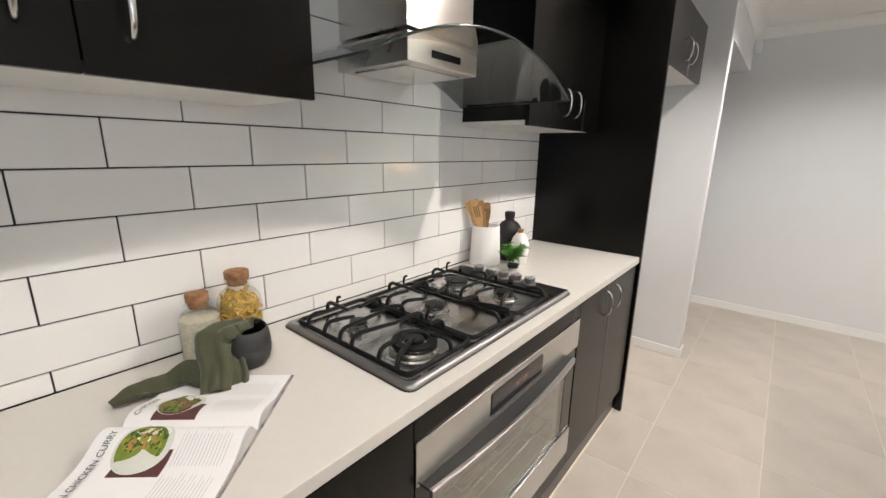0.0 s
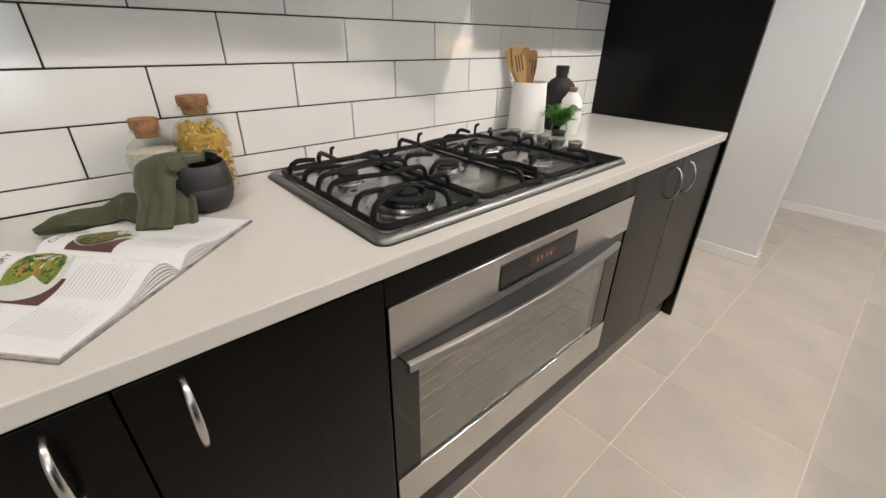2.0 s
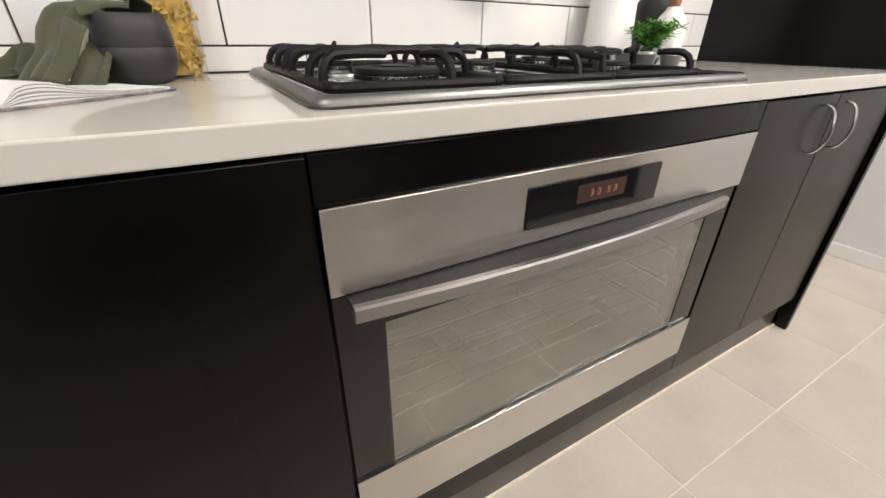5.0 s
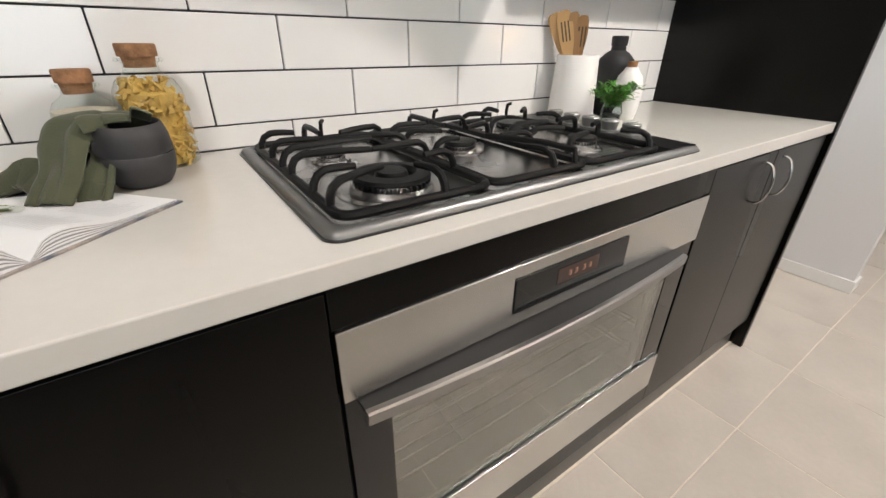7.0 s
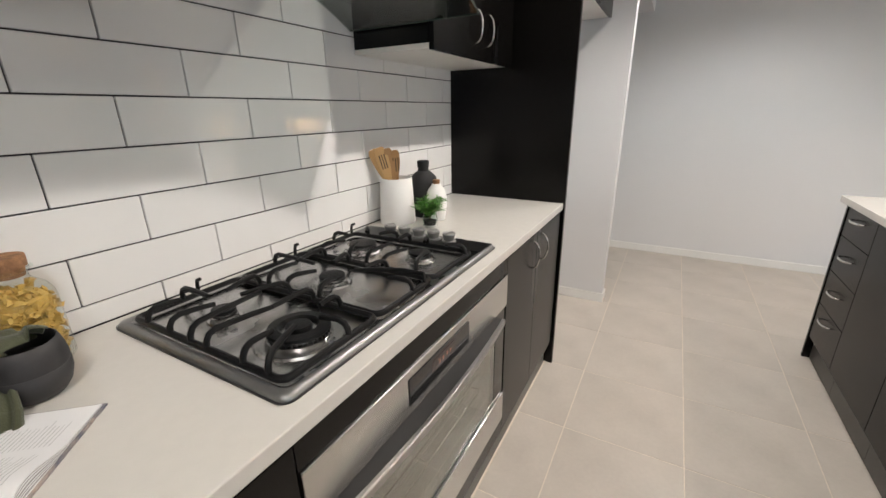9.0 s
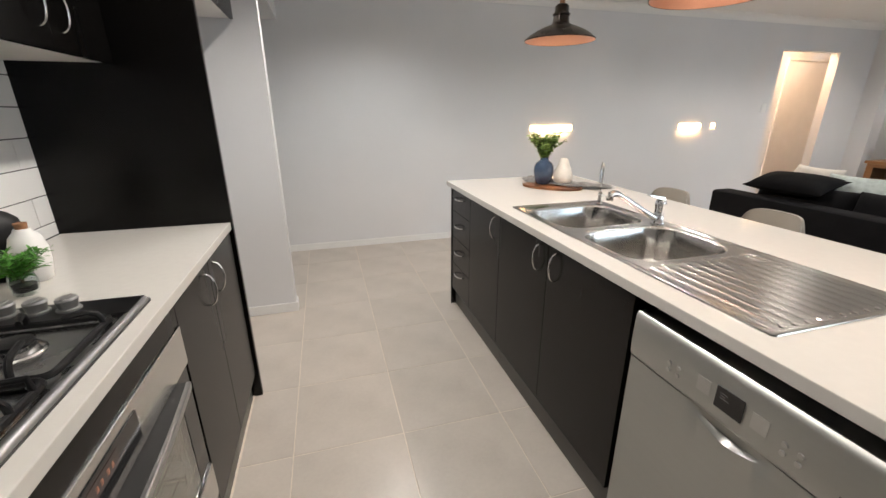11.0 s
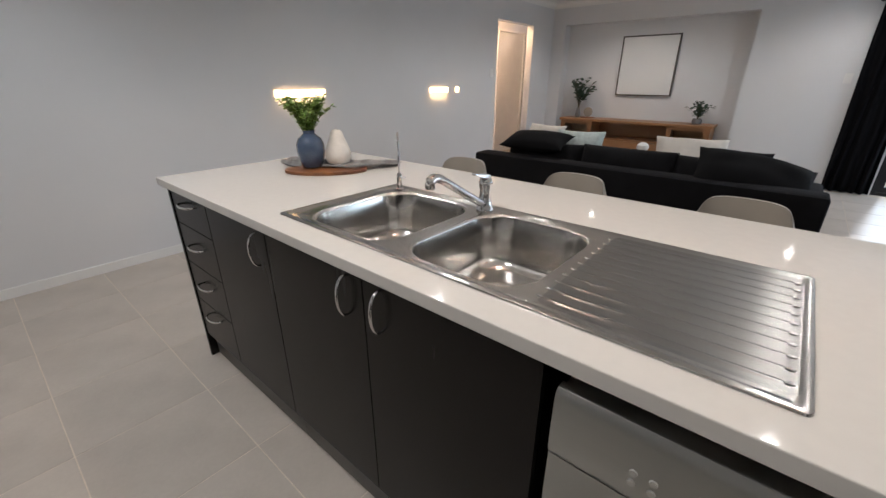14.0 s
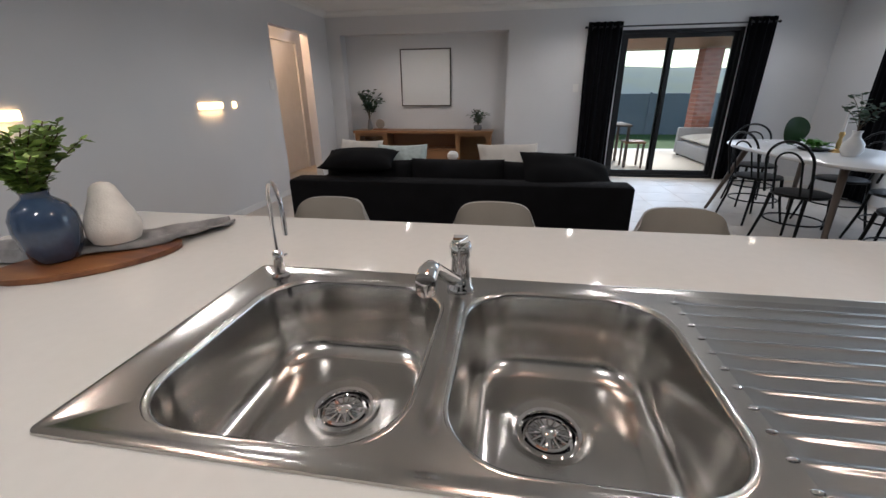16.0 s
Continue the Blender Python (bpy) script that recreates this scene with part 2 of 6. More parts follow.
def loft(bm, loops, cap0=True, cap1=True):
    """Skins a row of closed loops of equally many points."""
    rows = [[bm.verts.new(p) for p in loop] for loop in loops]
    n = len(rows[0])
    for a, b in zip(rows, rows[1:]):
        for k in range(n):
            bm.faces.new((a[k], a[(k + 1) % n], b[(k + 1) % n], b[k]))
    if cap0:
        bm.faces.new(rows[0][::-1])
    if cap1:
        bm.faces.new(rows[-1])
    return rows


def part(name, bm, mat, parent=None, label="", bevel=0.0, segments=2, smooth=40, kind=""):
    """Links a bmesh as one mesh object."""
    if bevel:
        bmesh.ops.bevel(bm, geom=bm.edges[:], offset=bevel, segments=segments, profile=0.5, affect="EDGES", clamp_overlap=True)
        if bevel <= 0.003:
            smooth = 0
    bmesh.ops.recalc_face_normals(bm, faces=bm.faces[:])
    mesh = bpy.data.meshes.new(name)
    bm.to_mesh(mesh)
    bm.free()
    mesh.materials.append(mat)
    if smooth:
        mesh.shade_smooth()
        mesh.set_sharp_from_angle(angle=radians(smooth))
    ob = new(name, mesh)
    ob.parent = parent
    return tagged(ob, label, kind=kind)


def box_part(name, dims, mat, parent=None, label="", bevel=0.002, kind=""):
    bm = bmesh.new()
    box(bm, *dims)
    return part(name, bm, mat, parent, label, bevel, kind=kind)


def thing(name, label, category, at=(0, 0, 0), rz=0, group=""):
    ob = new(name)
    ob.empty_display_size = 0.05
    ob.matrix_world = pose(*at, 0, 0, rz)
    return tagged(ob, label, category, group)


def setting(name, mat, boxes, label="", bevel=0.0):
    bm = bmesh.new()
    for b in boxes:
        box(bm, *b)
    return part(name, bm, mat, None, label, bevel, smooth=0, kind="structure")


# ---- the rooms ----
X0, X1, Y0, Y1 = -0.593, 7.70, -2.0, 5.05
floor = setting("floor", M_FGROUT, [(-2.2, 10.9, -3.6, 8.2, -0.12, -0.0015)], "sand coloured joints between large tiles")
ceiling = setting("ceiling", M_CEIL, [(-2.3, X1 + 0.5, Y0 - 0.2, 8.2, CEILING, CEILING + 0.15)], "white plasterboard ceiling")
wall_west = setting("wall_west", M_GROUT, [(X0 - 0.15, X0, Y0, 3.68, 0, CEILING)], "tiled kitchen wall with black joints")
setting("wall_west_paint", M_WALL, [(X0, X0 + 0.004, 2.785, 3.68, 0, CEILING)], "pale grey painted wall behind the refrigerator space")
setting("nib_wall", M_WALL, [(X0, 0.15, 3.68, 3.78, 0, CEILING)], "pale grey painted wall end beside the passage")
setting("bulkhead", M_WALL, [(0.0, 0.15, 3.78, Y1, 2.10, CEILING)], "pale grey lintel over the passage")
setting("wall_north", M_WALL, [(0.0, 6.06, Y1, Y1 + 0.11, 0, CEILING), (7.06, X1 + 0.47, Y1, Y1 + 0.11, 0, CEILING), (6.06, 7.06, Y1, Y1 + 0.11, 2.06, CEILING)], "long pale grey painted wall with a hall opening")
setting("wall_passage", M_WALL, [(-1.6, -1.45, 3.7, 6.2, 0, CEILING), (-1.45, 0.0, 5.95, 6.1, 0, CEILING), (-1.45, X0, 3.68, 3.78, 0, CEILING), (0.0, 0.11, Y1 + 0.11, 6.1, 0, CEILING)], "pale grey wall inside the passage")
setting("wall_hall", M_WALL, [(5.0, 8.3, 6.45, 6.55, 0, CEILING), (4.9, 5.0, Y1 + 0.11, 6.55, 0, CEILING), (8.3, 8.4, Y1 + 0.11, 6.55, 0, CEILING)], "pale wall of the warmly lit hall")
NY0, NY1, NZ = 2.24, 4.825, 2.10
ND = 0.20
setting("wall_east", M_WALL, [(X1, X1 + 0.2, Y0, -0.91, 0, CEILING), (X1, X1 + 0.2, 0.668, NY0, 0, CEILING), (X1, X1 + 0.2, -0.91, 0.668, 2.05, CEILING),
                              (X1, X1 + ND, NY1, Y1, 0, CEILING), (X1, X1 + ND, NY0, NY1, NZ, CEILING),
                              (X1 + ND, X1 + ND + 0.15, NY0 - 0.12, Y1, 0, CEILING)], "pale grey wall with a deep niche and a sliding door")
setting("wall_south", M_WALL, [(X0, 4.1, Y0 - 0.15, Y0, 0, CEILING), (6.3, X1 + 0.2, Y0 - 0.15, Y0, 0, CEILING), (4.1, 6.3, Y0 - 0.15, Y0, 0, 0.75), (4.1, 6.3, Y0 - 0.15, Y0, 2.06, CEILING)], "pale grey wall with the dining window")


def skirting(name, runs):
    bm = bmesh.new()
    for r in runs:
        box(bm, *r, 0, 0.068)
    return part(name, bm, M_TRIM, None, "white painted skirting board", 0.003, 2, kind="structure")


skirting("baseboard", [(0.0, 6.06, Y1 - 0.012, Y1)])
skirting("baseboard", [(7.06, X1, Y1 - 0.012, Y1)])
skirting("baseboard", [(X0 + 0.004, 0.162, 3.668, 3.68)])
skirting("baseboard", [(0.15, 0.162, 3.68, 3.78)])
skirting("baseboard", [(X1 - 0.012, X1, 0.72, NY0)])
skirting("baseboard", [(X1 - 0.012, X1, Y0, -1.0)])
skirting("baseboard", [(X1 + ND - 0.012, X1 + ND, NY0, NY1)])


# ---- kitchen: cabinets ----
def bow_handle(parent, p, out, along, length=0.112, stand=0.03):
    """A flattened chrome bow; out and along are unit vectors."""
    o, a, c = Vector(out), Vector(along), Vector(p)
    side = o.cross(a)
    bm = bmesh.new()
    n, loops = 14, []
    for k in range(n + 1):
        s = -1 + 2 * k / n
        mid = c + a * (length / 2) * math.sin(s * math.pi / 2) + o * stand * (math.cos(s * math.pi / 2) ** 0.8 if abs(s) < 1 else 0)
        tangent = (a * math.cos(s * math.pi / 2) - o * math.sin(s * math.pi / 2) * 0.55).normalized()
        nrm = side.cross(tangent).normalized()
        w = 0.0056 - 0.0018 * abs(s)
        loops.append([mid + side * w * math.cos(math.tau * j / 10) + nrm * 0.0028 * math.sin(math.tau * j / 10) for j in range(10)])
    loft(bm, loops)
    return part("handle", bm, M_SATIN, parent, "satin chrome bow handle")


def base_unit(y0, y1, splits, handles, label, xf=0.02, facing=1, xb=None, z0=0.145, z1=0.862, door_mat=None, horizontal=False):
    """Floor cabinet between y0 and y1; its doors lie in the plane xf and look towards +x or -x."""
    f = facing
    back = xb if xb is not None else X0 + 0.01
    t = thing("base_cabinet", label, "cabinet", ((xf + back) / 2, (y0 + y1) / 2, 0))
    inv = t.matrix_world.inverted()

    def local(ob):
        ob.matrix_parent_inverse = inv
        return ob
    s = 0.018
    front = xf - f * 0.019
    x_a, x_b = sorted((front, back))
    bm = bmesh.new()
    box(bm, x_a, x_b, y0 + 0.0005, y0 + 0.016, z0 - 0.005, 0.8665)
    box(bm, x_a, x_b, y1 - 0.016, y1 - 0.0005, z0 - 0.005, 0.8665)
    box(bm, x_a, x_b, y0 + 0.016, y1 - 0.016, z0 - 0.005, z0 + 0.011)
    box(bm, *sorted((back, back + f * 0.01)), y0 + 0.016, y1 - 0.016, z0 + 0.011, 0.8665)
    local(part("body", bm, M_BLACK, t))
    edges = [y0, *splits, y1]
    for k, (a, b) in enumerate(zip(edges, edges[1:])):
        door = box_part("door", (*sorted((xf, xf - f * s)), a + 0.0015, b - 0.0015, z0, z1), M_BLACK, t, bevel=0.0012)
        local(door)
        for hy in handles:
            if a < hy < b:
                bow_handle(door, (xf, hy, 0.783), (f, 0, 0), (0, 0, 1))
    box_part("kick_board", (*sorted((xf - f * 0.03, xf - f * 0.046)), y0 + 0.0005, y1 - 0.0005, 0.002, z0 - 0.006), M_KICK, t, bevel=0).matrix_parent_inverse = inv
    return t


base_unit(-0.357, 0.377, [0.01], [-0.05, 0.07], "black woodgrain base cabinet with two closed doors")
base_unit(0.377, 1.108, [0.744], [0.68, 0.81], "black woodgrain base cabinet with two doors beside the oven")
base_unit(2.012, 2.738, [2.360], [2.298, 2.420], "black woodgrain base cabinet with two doors beside the tall end panel")

worktop = thing("worktop", "off-white speckled stone kitchen worktop along the tiled wall", "worktop", (-0.28, 1.2, 0.868))
box_part("slab", (X0 + 0.0085, 0.025, -0.357, 2.7595, 0.868, 0.90), M_BENCH, worktop, bevel=0.0025).matrix_parent_inverse = worktop.matrix_world.inverted()

t = thing("end_panel", "tall black woodgrain end panel beside the worktop", "panel", (-0.28, 2.77, 0))
bm = bmesh.new()
box(bm, X0 + 0.001, 0.032, 2.760, 2.784, 0.001, 2.20)
part("board", bm, M_BLACK, t, bevel=0.001).matrix_parent_inverse = t.matrix_world.inverted()


def wall_unit(y0, y1, split, handles, label, z0=1.52, z1=2.20, xf=-0.262, hz=1.627):
    t = thing("wall_cabinet", label, "cabinet", ((xf + X0) / 2, (y0 + y1) / 2, z0))
    inv = t.matrix_world.inverted()
    bm = bmesh.new()
    for b in ((X0 + 0.009, xf - 0.019, y0, y0 + 0.016, z0 + 0.017, z1), (X0 + 0.009, xf - 0.019, y1 - 0.016, y1, z0 + 0.017, z1), (X0 + 0.009, xf - 0.019, y0, y1, z1, z1 + 0.016)):
        box(bm, *b)
    part("body", bm, M_BLACK, t).matrix_parent_inverse = inv
    box_part("bottom_board", (X0 + 0.009, xf - 0.019, y0, y1, z0, z0 + 0.0165), M_UNDER, t, "white melamine underside", bevel=0.0008).matrix_parent_inverse = inv
    edges = [y0, split, y1]
    for a, b in zip(edges, edges[1:]):
        d = box_part("door", (xf - 0.018, xf, a + 0.0015, b - 0.0015, z0 - 0.004, z1 + 0.01), M_BLACK, t, bevel=0.0012)
        d.matrix_parent_inverse = inv
        for hy in handles:
            if a < hy < b:
                bow_handle(d, (xf, hy, hz), (1, 0, 0), (0, 0, 1))
    return t


wall_unit(0.377, 1.100, 0.722, [0.66, 0.785], "black woodgrain wall cabinet above the worktop, closed")
wall_unit(-0.357, 0.376, 0.01, [-0.05, 0.07], "black woodgrain wall cabinet at the end of the worktop")
wall_unit(2.035, 2.758, 2.405, [2.352, 2.462], "black woodgrain wall cabinet between hood and end panel")
wall_unit(2.786, 3.668, 3.235, [3.18, 3.31], "black woodgrain cabinet above the refrigerator space", 1.845, 2.16, 0.02, 1.955)

# ---- kitchen: oven ----
oven = thing("wall_oven", "wide stainless steel built-in oven with a glass door", "oven", (-0.25, 1.558, 0.21))
OI = oven.matrix_world.inverted()


def op(ob, parent=oven, m=OI):
    if parent is oven:
        ob.matrix_parent_inverse = m
    return ob


OY0, OY1 = 1.111, 2.007
bm = bmesh.new()
for b in ((-0.52, -0.001, OY0, OY0 + 0.02, 0.215, 0.805), (-0.52, -0.001, OY1 - 0.02, OY1, 0.215, 0.805), (-0.52, -0.001, OY0 + 0.02, OY1 - 0.02, 0.215, 0.235), (-0.52, -0.001, OY0 + 0.02, OY1 - 0.02, 0.66, 0.805), (-0.53, -0.52, OY0, OY1, 0.215, 0.805)):
    box(bm, *b)
op(part("housing", bm, M_PLASTIC, oven))
M_ENAMEL = material("grey oven enamel", (0.46, 0.47, 0.44), 0.3, vary=0.1, scale=12)
bm = bmesh.new()
for b in ((-0.45, -0.004, OY0 + 0.022, OY0 + 0.06, 0.24, 0.655), (-0.45, -0.004, OY1 - 0.06, OY1 - 0.022, 0.24, 0.655), (-0.45, -0.004, OY0 + 0.06, OY1 - 0.06, 0.24, 0.27), (-0.45, -0.004, OY0 + 0.06, OY1 - 0.06, 0.635, 0.655), (-0.46, -0.45, OY0 + 0.022, OY1 - 0.022, 0.24, 0.655)):
    box(bm, *b)
op(part("oven_cavity", bm, M_ENAMEL, oven, "grey enamelled oven cavity"))
op(box_part("control_panel", (-0.001, 0.025, OY0, OY1, 0.693, 0.806), M_STEEL, oven, "brushed steel control panel", bevel=0.0015))
disp = op(box_part("display", (0.0255, 0.0275, 1.402, 1.700, 0.7175, 0.7835), M_BLACKGLASS, oven, "black glass display", bevel=0.0006))
M_DIGIT = material("amber display glow", (0.42, 0.17, 0.09), 0.5, emit=0.15)
M_DISPLAY = material("dull red display window", (0.065, 0.038, 0.033), 0.15)
box_part("display_window", (0.0277, 0.0283, 1.500, 1.610, 0.742, 0.772), M_DISPLAY, disp, "dull red display window", bevel=0)
bm = bmesh.new()
for k in range(4):
    y = 1.528 + k * 0.016 + (0.006 if k > 1 else 0)
    for dz in (0, 0.0045, 0.009):
        box(bm, 0.0284, 0.0287, y, y + 0.006, 0.7515 + dz, 0.7523 + dz)
    box(bm, 0.0284, 0.0287, y + 0.006, y + 0.0068, 0.7515, 0.7613)
part("digits", bm, M_DIGIT, disp, "amber display digits", kind="stuff")
oven_door = op(box_part("oven_door", (0.000, 0.018, OY0 + 0.002, 1.180, 0.218, 0.688), M_BLACKGLASS, oven, "black glass oven door", bevel=0.001))


bm = bmesh.new()
box(bm, 0.0, 0.018, 1.926, OY1 - 0.002, 0.218, 0.688)
box(bm, 0.0, 0.018, 1.1805, 1.9255, 0.628, 0.688)
part("door_frame", bm, M_BLACKGLASS, oven_door, "black glass door border", bevel=0.001)
box_part("bottom_strip", (0.0185, 0.0245, OY0 + 0.001, OY1 - 0.001, 0.2155, 0.334), M_STEEL, oven_door, "brushed steel strip below the window", bevel=0.0012)
box_part("window_pane", (0.0125, 0.0165, 1.1805, 1.9255, 0.334, 0.6275), M_OVEN, oven_door, "see-through oven window", bevel=0)
n, loops, tops = 24, [], []
for k in range(n + 1):
    y = 1.130 + (1.912 - 1.130) * k / n
    s = 2 * k / n - 1
    x = 0.050 + 0.020 * (1 - s * s)
    loops.append([(x + dx, y, 0.680 + dz) for dx, dz in ((-0.005, -0.011), (0.001, -0.013), (0.004, -0.011), (0.006, 0.008), (0.003, 0.011), (-0.005, 0.011))])
    tops.append([(0.0188, y, 0.6835), (x - 0.0055, y, 0.6835), (x - 0.0055, y, 0.6905), (0.0188, y, 0.6905)])
bm = bmesh.new()
loft(bm, loops)
M_HANDLE = material("darker brushed steel", (0.34, 0.335, 0.33), 0.36, 1.0, vary=0.04, stretch=(1, 0.03, 1))
part("oven_handle", bm, M_HANDLE, oven_door, "brushed steel bow handle face", smooth=40)
bm = bmesh.new()
loft(bm, tops)
part("handle_top", bm, M_DARK, oven_door, "black top of the handle", smooth=0)
for y in (1.138, 1.880):
    box_part("handle_bracket", (0.0188, 0.0455, y, y + 0.026, 0.670, 0.6830), M_PLASTIC, oven_door, "black handle bracket", bevel=0.004)
M_RACK = material("bright rack steel", (0.85, 0.85, 0.83), 0.16, 1.0, vary=0.02)
for z in (0.36, 0.44, 0.52, 0.60):
    for y in (1.182, 1.925):
        bm = bmesh.new()
        for dz in (0, 0.014):
            tube(bm, [(-0.43, y, z + dz), (-0.02, y, z + dz)], 0.0028, 8)
        tube(bm, [(-0.02, y, z - 0.01), (-0.02, y, z + 0.024)], 0.0028, 8)
        op(part("rack_runner", bm, M_RACK, oven, "chrome rack runner"))
for z in (0.385, 0.465, 0.545):
    bm = bmesh.new()
    tube(bm, [(-0.03, 1.19, z), (-0.03, 1.917, z), (-0.42, 1.917, z), (-0.42, 1.19, z), (-0.03, 1.19, z)], 0.0035, 8)
    for k in range(6):
        x = -0.06 - k * 0.065
        tube(bm, [(x, 1.19, z + 0.003), (x, 1.917, z + 0.003)], 0.0018, 6, False)
    for y in (1.36, 1.56, 1.76):
        tube(bm, [(-0.03, y, z - 0.003), (-0.42, y, z - 0.003)], 0.0022, 6, False)
    op(part("wire_rack", bm, M_RACK, oven, "chrome wire oven rack"))
t = thing("filler_panel", "black woodgrain panels above and below the oven", "panel", (0, 1.558, 0.84))
box_part("top_board", (0.002, 0.02, 1.1085, 2.0115, 0.8075, 0.865), M_BLACK, t, bevel=0.001).matrix_parent_inverse = t.matrix_world.inverted()
box_part("bottom_board", (0.002, 0.02, 1.1085, 2.0115, 0.145, 0.2125), M_BLACK, t, bevel=0.001).matrix_parent_inverse = t.matrix_world.inverted()
box_part("kick_board", (-0.026, -0.01, 1.1085, 2.0115, 0.002, 0.1395), M_KICK, t, bevel=0).matrix_parent_inverse = t.matrix_world.inverted()
setting("trim", M_FGROUT, [(-0.010, -0.003, -0.357, 2.759, 0.0, 0.006)], "sand coloured sealant along the kick board")

# ---- kitchen: cooktop ----
hob = thing("gas_cooktop", "stainless steel five burner gas cooktop with black grates", "cooktop", (-0.28, 1.563, 0.90))
HI = hob.matrix_world.inverted()
HX0, HX1, HY0, HY1 = -0.544, -0.016, 1.131, 1.997
M_HOB = material("worn cooktop steel", (0.50, 0.495, 0.49), 0.26, 1.0, vary=0.07, scale=7, bump=0.08, fine=160, rough_vary=0.08)
# Dark steel of the flame slots, also used for the reflection under the knobs.
M_EDGE = material("dark steel and panel reflection", (0.045, 0.045, 0.046), 0.30, 0.8, vary=0.05)
bm = bmesh.new()
cx, cy, hx, hy = (HX0 + HX1) / 2, (HY0 + HY1) / 2, (HX1 - HX0) / 2, (HY1 - HY0) / 2


def ring(h, k, z, r=0.02):
    return [(cx + x, cy + y, z) for x, y in rounded(h - k, hy - k, r)]


loft(bm, [ring(hx, 0.020, 0.9105, 0.018), ring(hx, 0.024, 0.907, 0.018), ring(hx, 0.03, 0.906, 0.018)], cap0=False)
part("tray", bm, M_HOB, hob, smooth=60).matrix_parent_inverse = HI
M_HRIM = material("satin cooktop rim", (0.27, 0.27, 0.27), 0.46, 0.9, vary=0.06, scale=14, bump=0.1, fine=200)
bm = bmesh.new()
loft(bm, [ring(hx, 0, 0.9005, 0.022), ring(hx, 0, 0.905, 0.022), ring(hx, 0.005, 0.9115, 0.02), ring(hx, 0.014, 0.9135, 0.018), ring(hx, 0.0205, 0.9100, 0.018)], cap1=False)
part("tray_rim", bm, M_HRIM, hob, "raised satin grey steel rim", smooth=60).matrix_parent_inverse = HI
bm = bmesh.new()
loft(bm, [ring(hx, -0.003, 0.9002, 0.025), ring(hx, -0.003, 0.903, 0.025)])
part("rim_seal", bm, M_PLASTIC, hob, "black seal under the tray").matrix_parent_inverse = HI
# The black end panel's reflection in the tray, given as a dark strip.
box_part("knob_strip", (HX0 + 0.014, HX1 - 0.012, 1.892, HY1 - 0.010, 0.9062, 0.9142), M_EDGE, hob, "dark strip coloured as the end panel reflection under the knobs", bevel=0.001).matrix_parent_inverse = HI
M_KNOB = material("grey knob metal", (0.30, 0.30, 0.295), 0.35, 0.6, vary=0.04)
for x in (-0.405, -0.345, -0.285, -0.225, -0.165):
    bm = bmesh.new()
    lathe(bm, [(0, 0.0), (0.024, 0.0), (0.024, 0.004), (0.018, 0.006), (0.0225, 0.026), (0.0195, 0.030), (0, 0.030)], 24, (x, 1.945, 0.9143))
    box(bm, x - 0.0035, x + 0.0035, 1.926, 1.964, 0.940, 0.946)
    k = part("knob", bm, M_KNOB, hob, "grey steel control knob")
    k.matrix_parent_inverse = HI
BURNERS = [(-0.150, 1.285, 0.062), (-0.355, 1.262, 0.026), (-0.280, 1.515, 0.034), (-0.385, 1.765, 0.044), (-0.170, 1.770, 0.032)]
for x, y, r in BURNERS:
    bm = bmesh.new()
    lathe(bm, [(r * 1.45, 0.0), (r * 1.38, 0.004), (r * 1.1, 0.002), (r * 1.05, 0.001), (r * 1.05, 0.010), (r * 0.9, 0.012), (r * 0.9, 0.0165), (0, 0.0165)], 36, (x, y, 0.9065))
    b = part("burner", bm, M_HOB, hob, "steel gas burner base")
    b.matrix_parent_inverse = HI
    bm = bmesh.new()
    for k in range(int(20 + r * 300)):
        a = math.tau * k / int(20 + r * 300)
        v = box(bm, r * 0.9, r * 0.985, -0.0012, 0.0012, 0.003, 0.014)
        bmesh.ops.transform(bm, matrix=pose(x, y, 0.908, 0, 0, math.degrees(a)), verts=v)
    part("flame_teeth", bm, M_EDGE, b, "dark flame slots")
    bm = bmesh.new()
    if r > 0.06:
        lathe(bm, [(r * 0.60, 0.0), (r * 0.97, 0.0), (r, 0.003), (r * 0.97, 0.008), (r * 0.64, 0.010), (r * 0.58, 0.004), (r * 0.58, 0)], 36, (x, y, 0.9232))
        lathe(bm, [(0, 0.012), (r * 0.38, 0.011), (r * 0.42, 0.006), (r * 0.42, 0.0)], 24, (x, y, 0.9232))
    else:
        lathe(bm, [(0, 0.0), (r * 0.94, 0.0), (r, 0.003), (r * 0.95, 0.008), (r * 0.5, 0.0095), (0, 0.0098)], 30, (x, y, 0.9232))
    part("burner_cap", bm, M_IRON, b, "black enamel burner cap")


def finger(bm, base, end, r=0.0062, top=0.949):
    """One curved bar that rises from the grate's frame and reaches over a burner."""
    b, e = Vector((*base, 0.9165)), Vector((*end, top))
    flat = Vector((e.x - b.x, e.y - b.y, 0))
    d = flat.normalized()
    pts = [b, b + Vector((0, 0, 0.016)) + d * 0.002, b + Vector((0, 0, 0.027)) + d * 0.008, b + Vector((0, 0, 0.0335)) + d * 0.02]
    pts += [Vector((b.x, b.y, 0)) + flat * s + Vector((0, 0, top + 0.002 * math.sin(s * 3.1))) for s in (0.45, 0.7, 1.0)]
    tube(bm, pts, [r, r, r, r, r, r * 0.95, r * 0.85], 8)


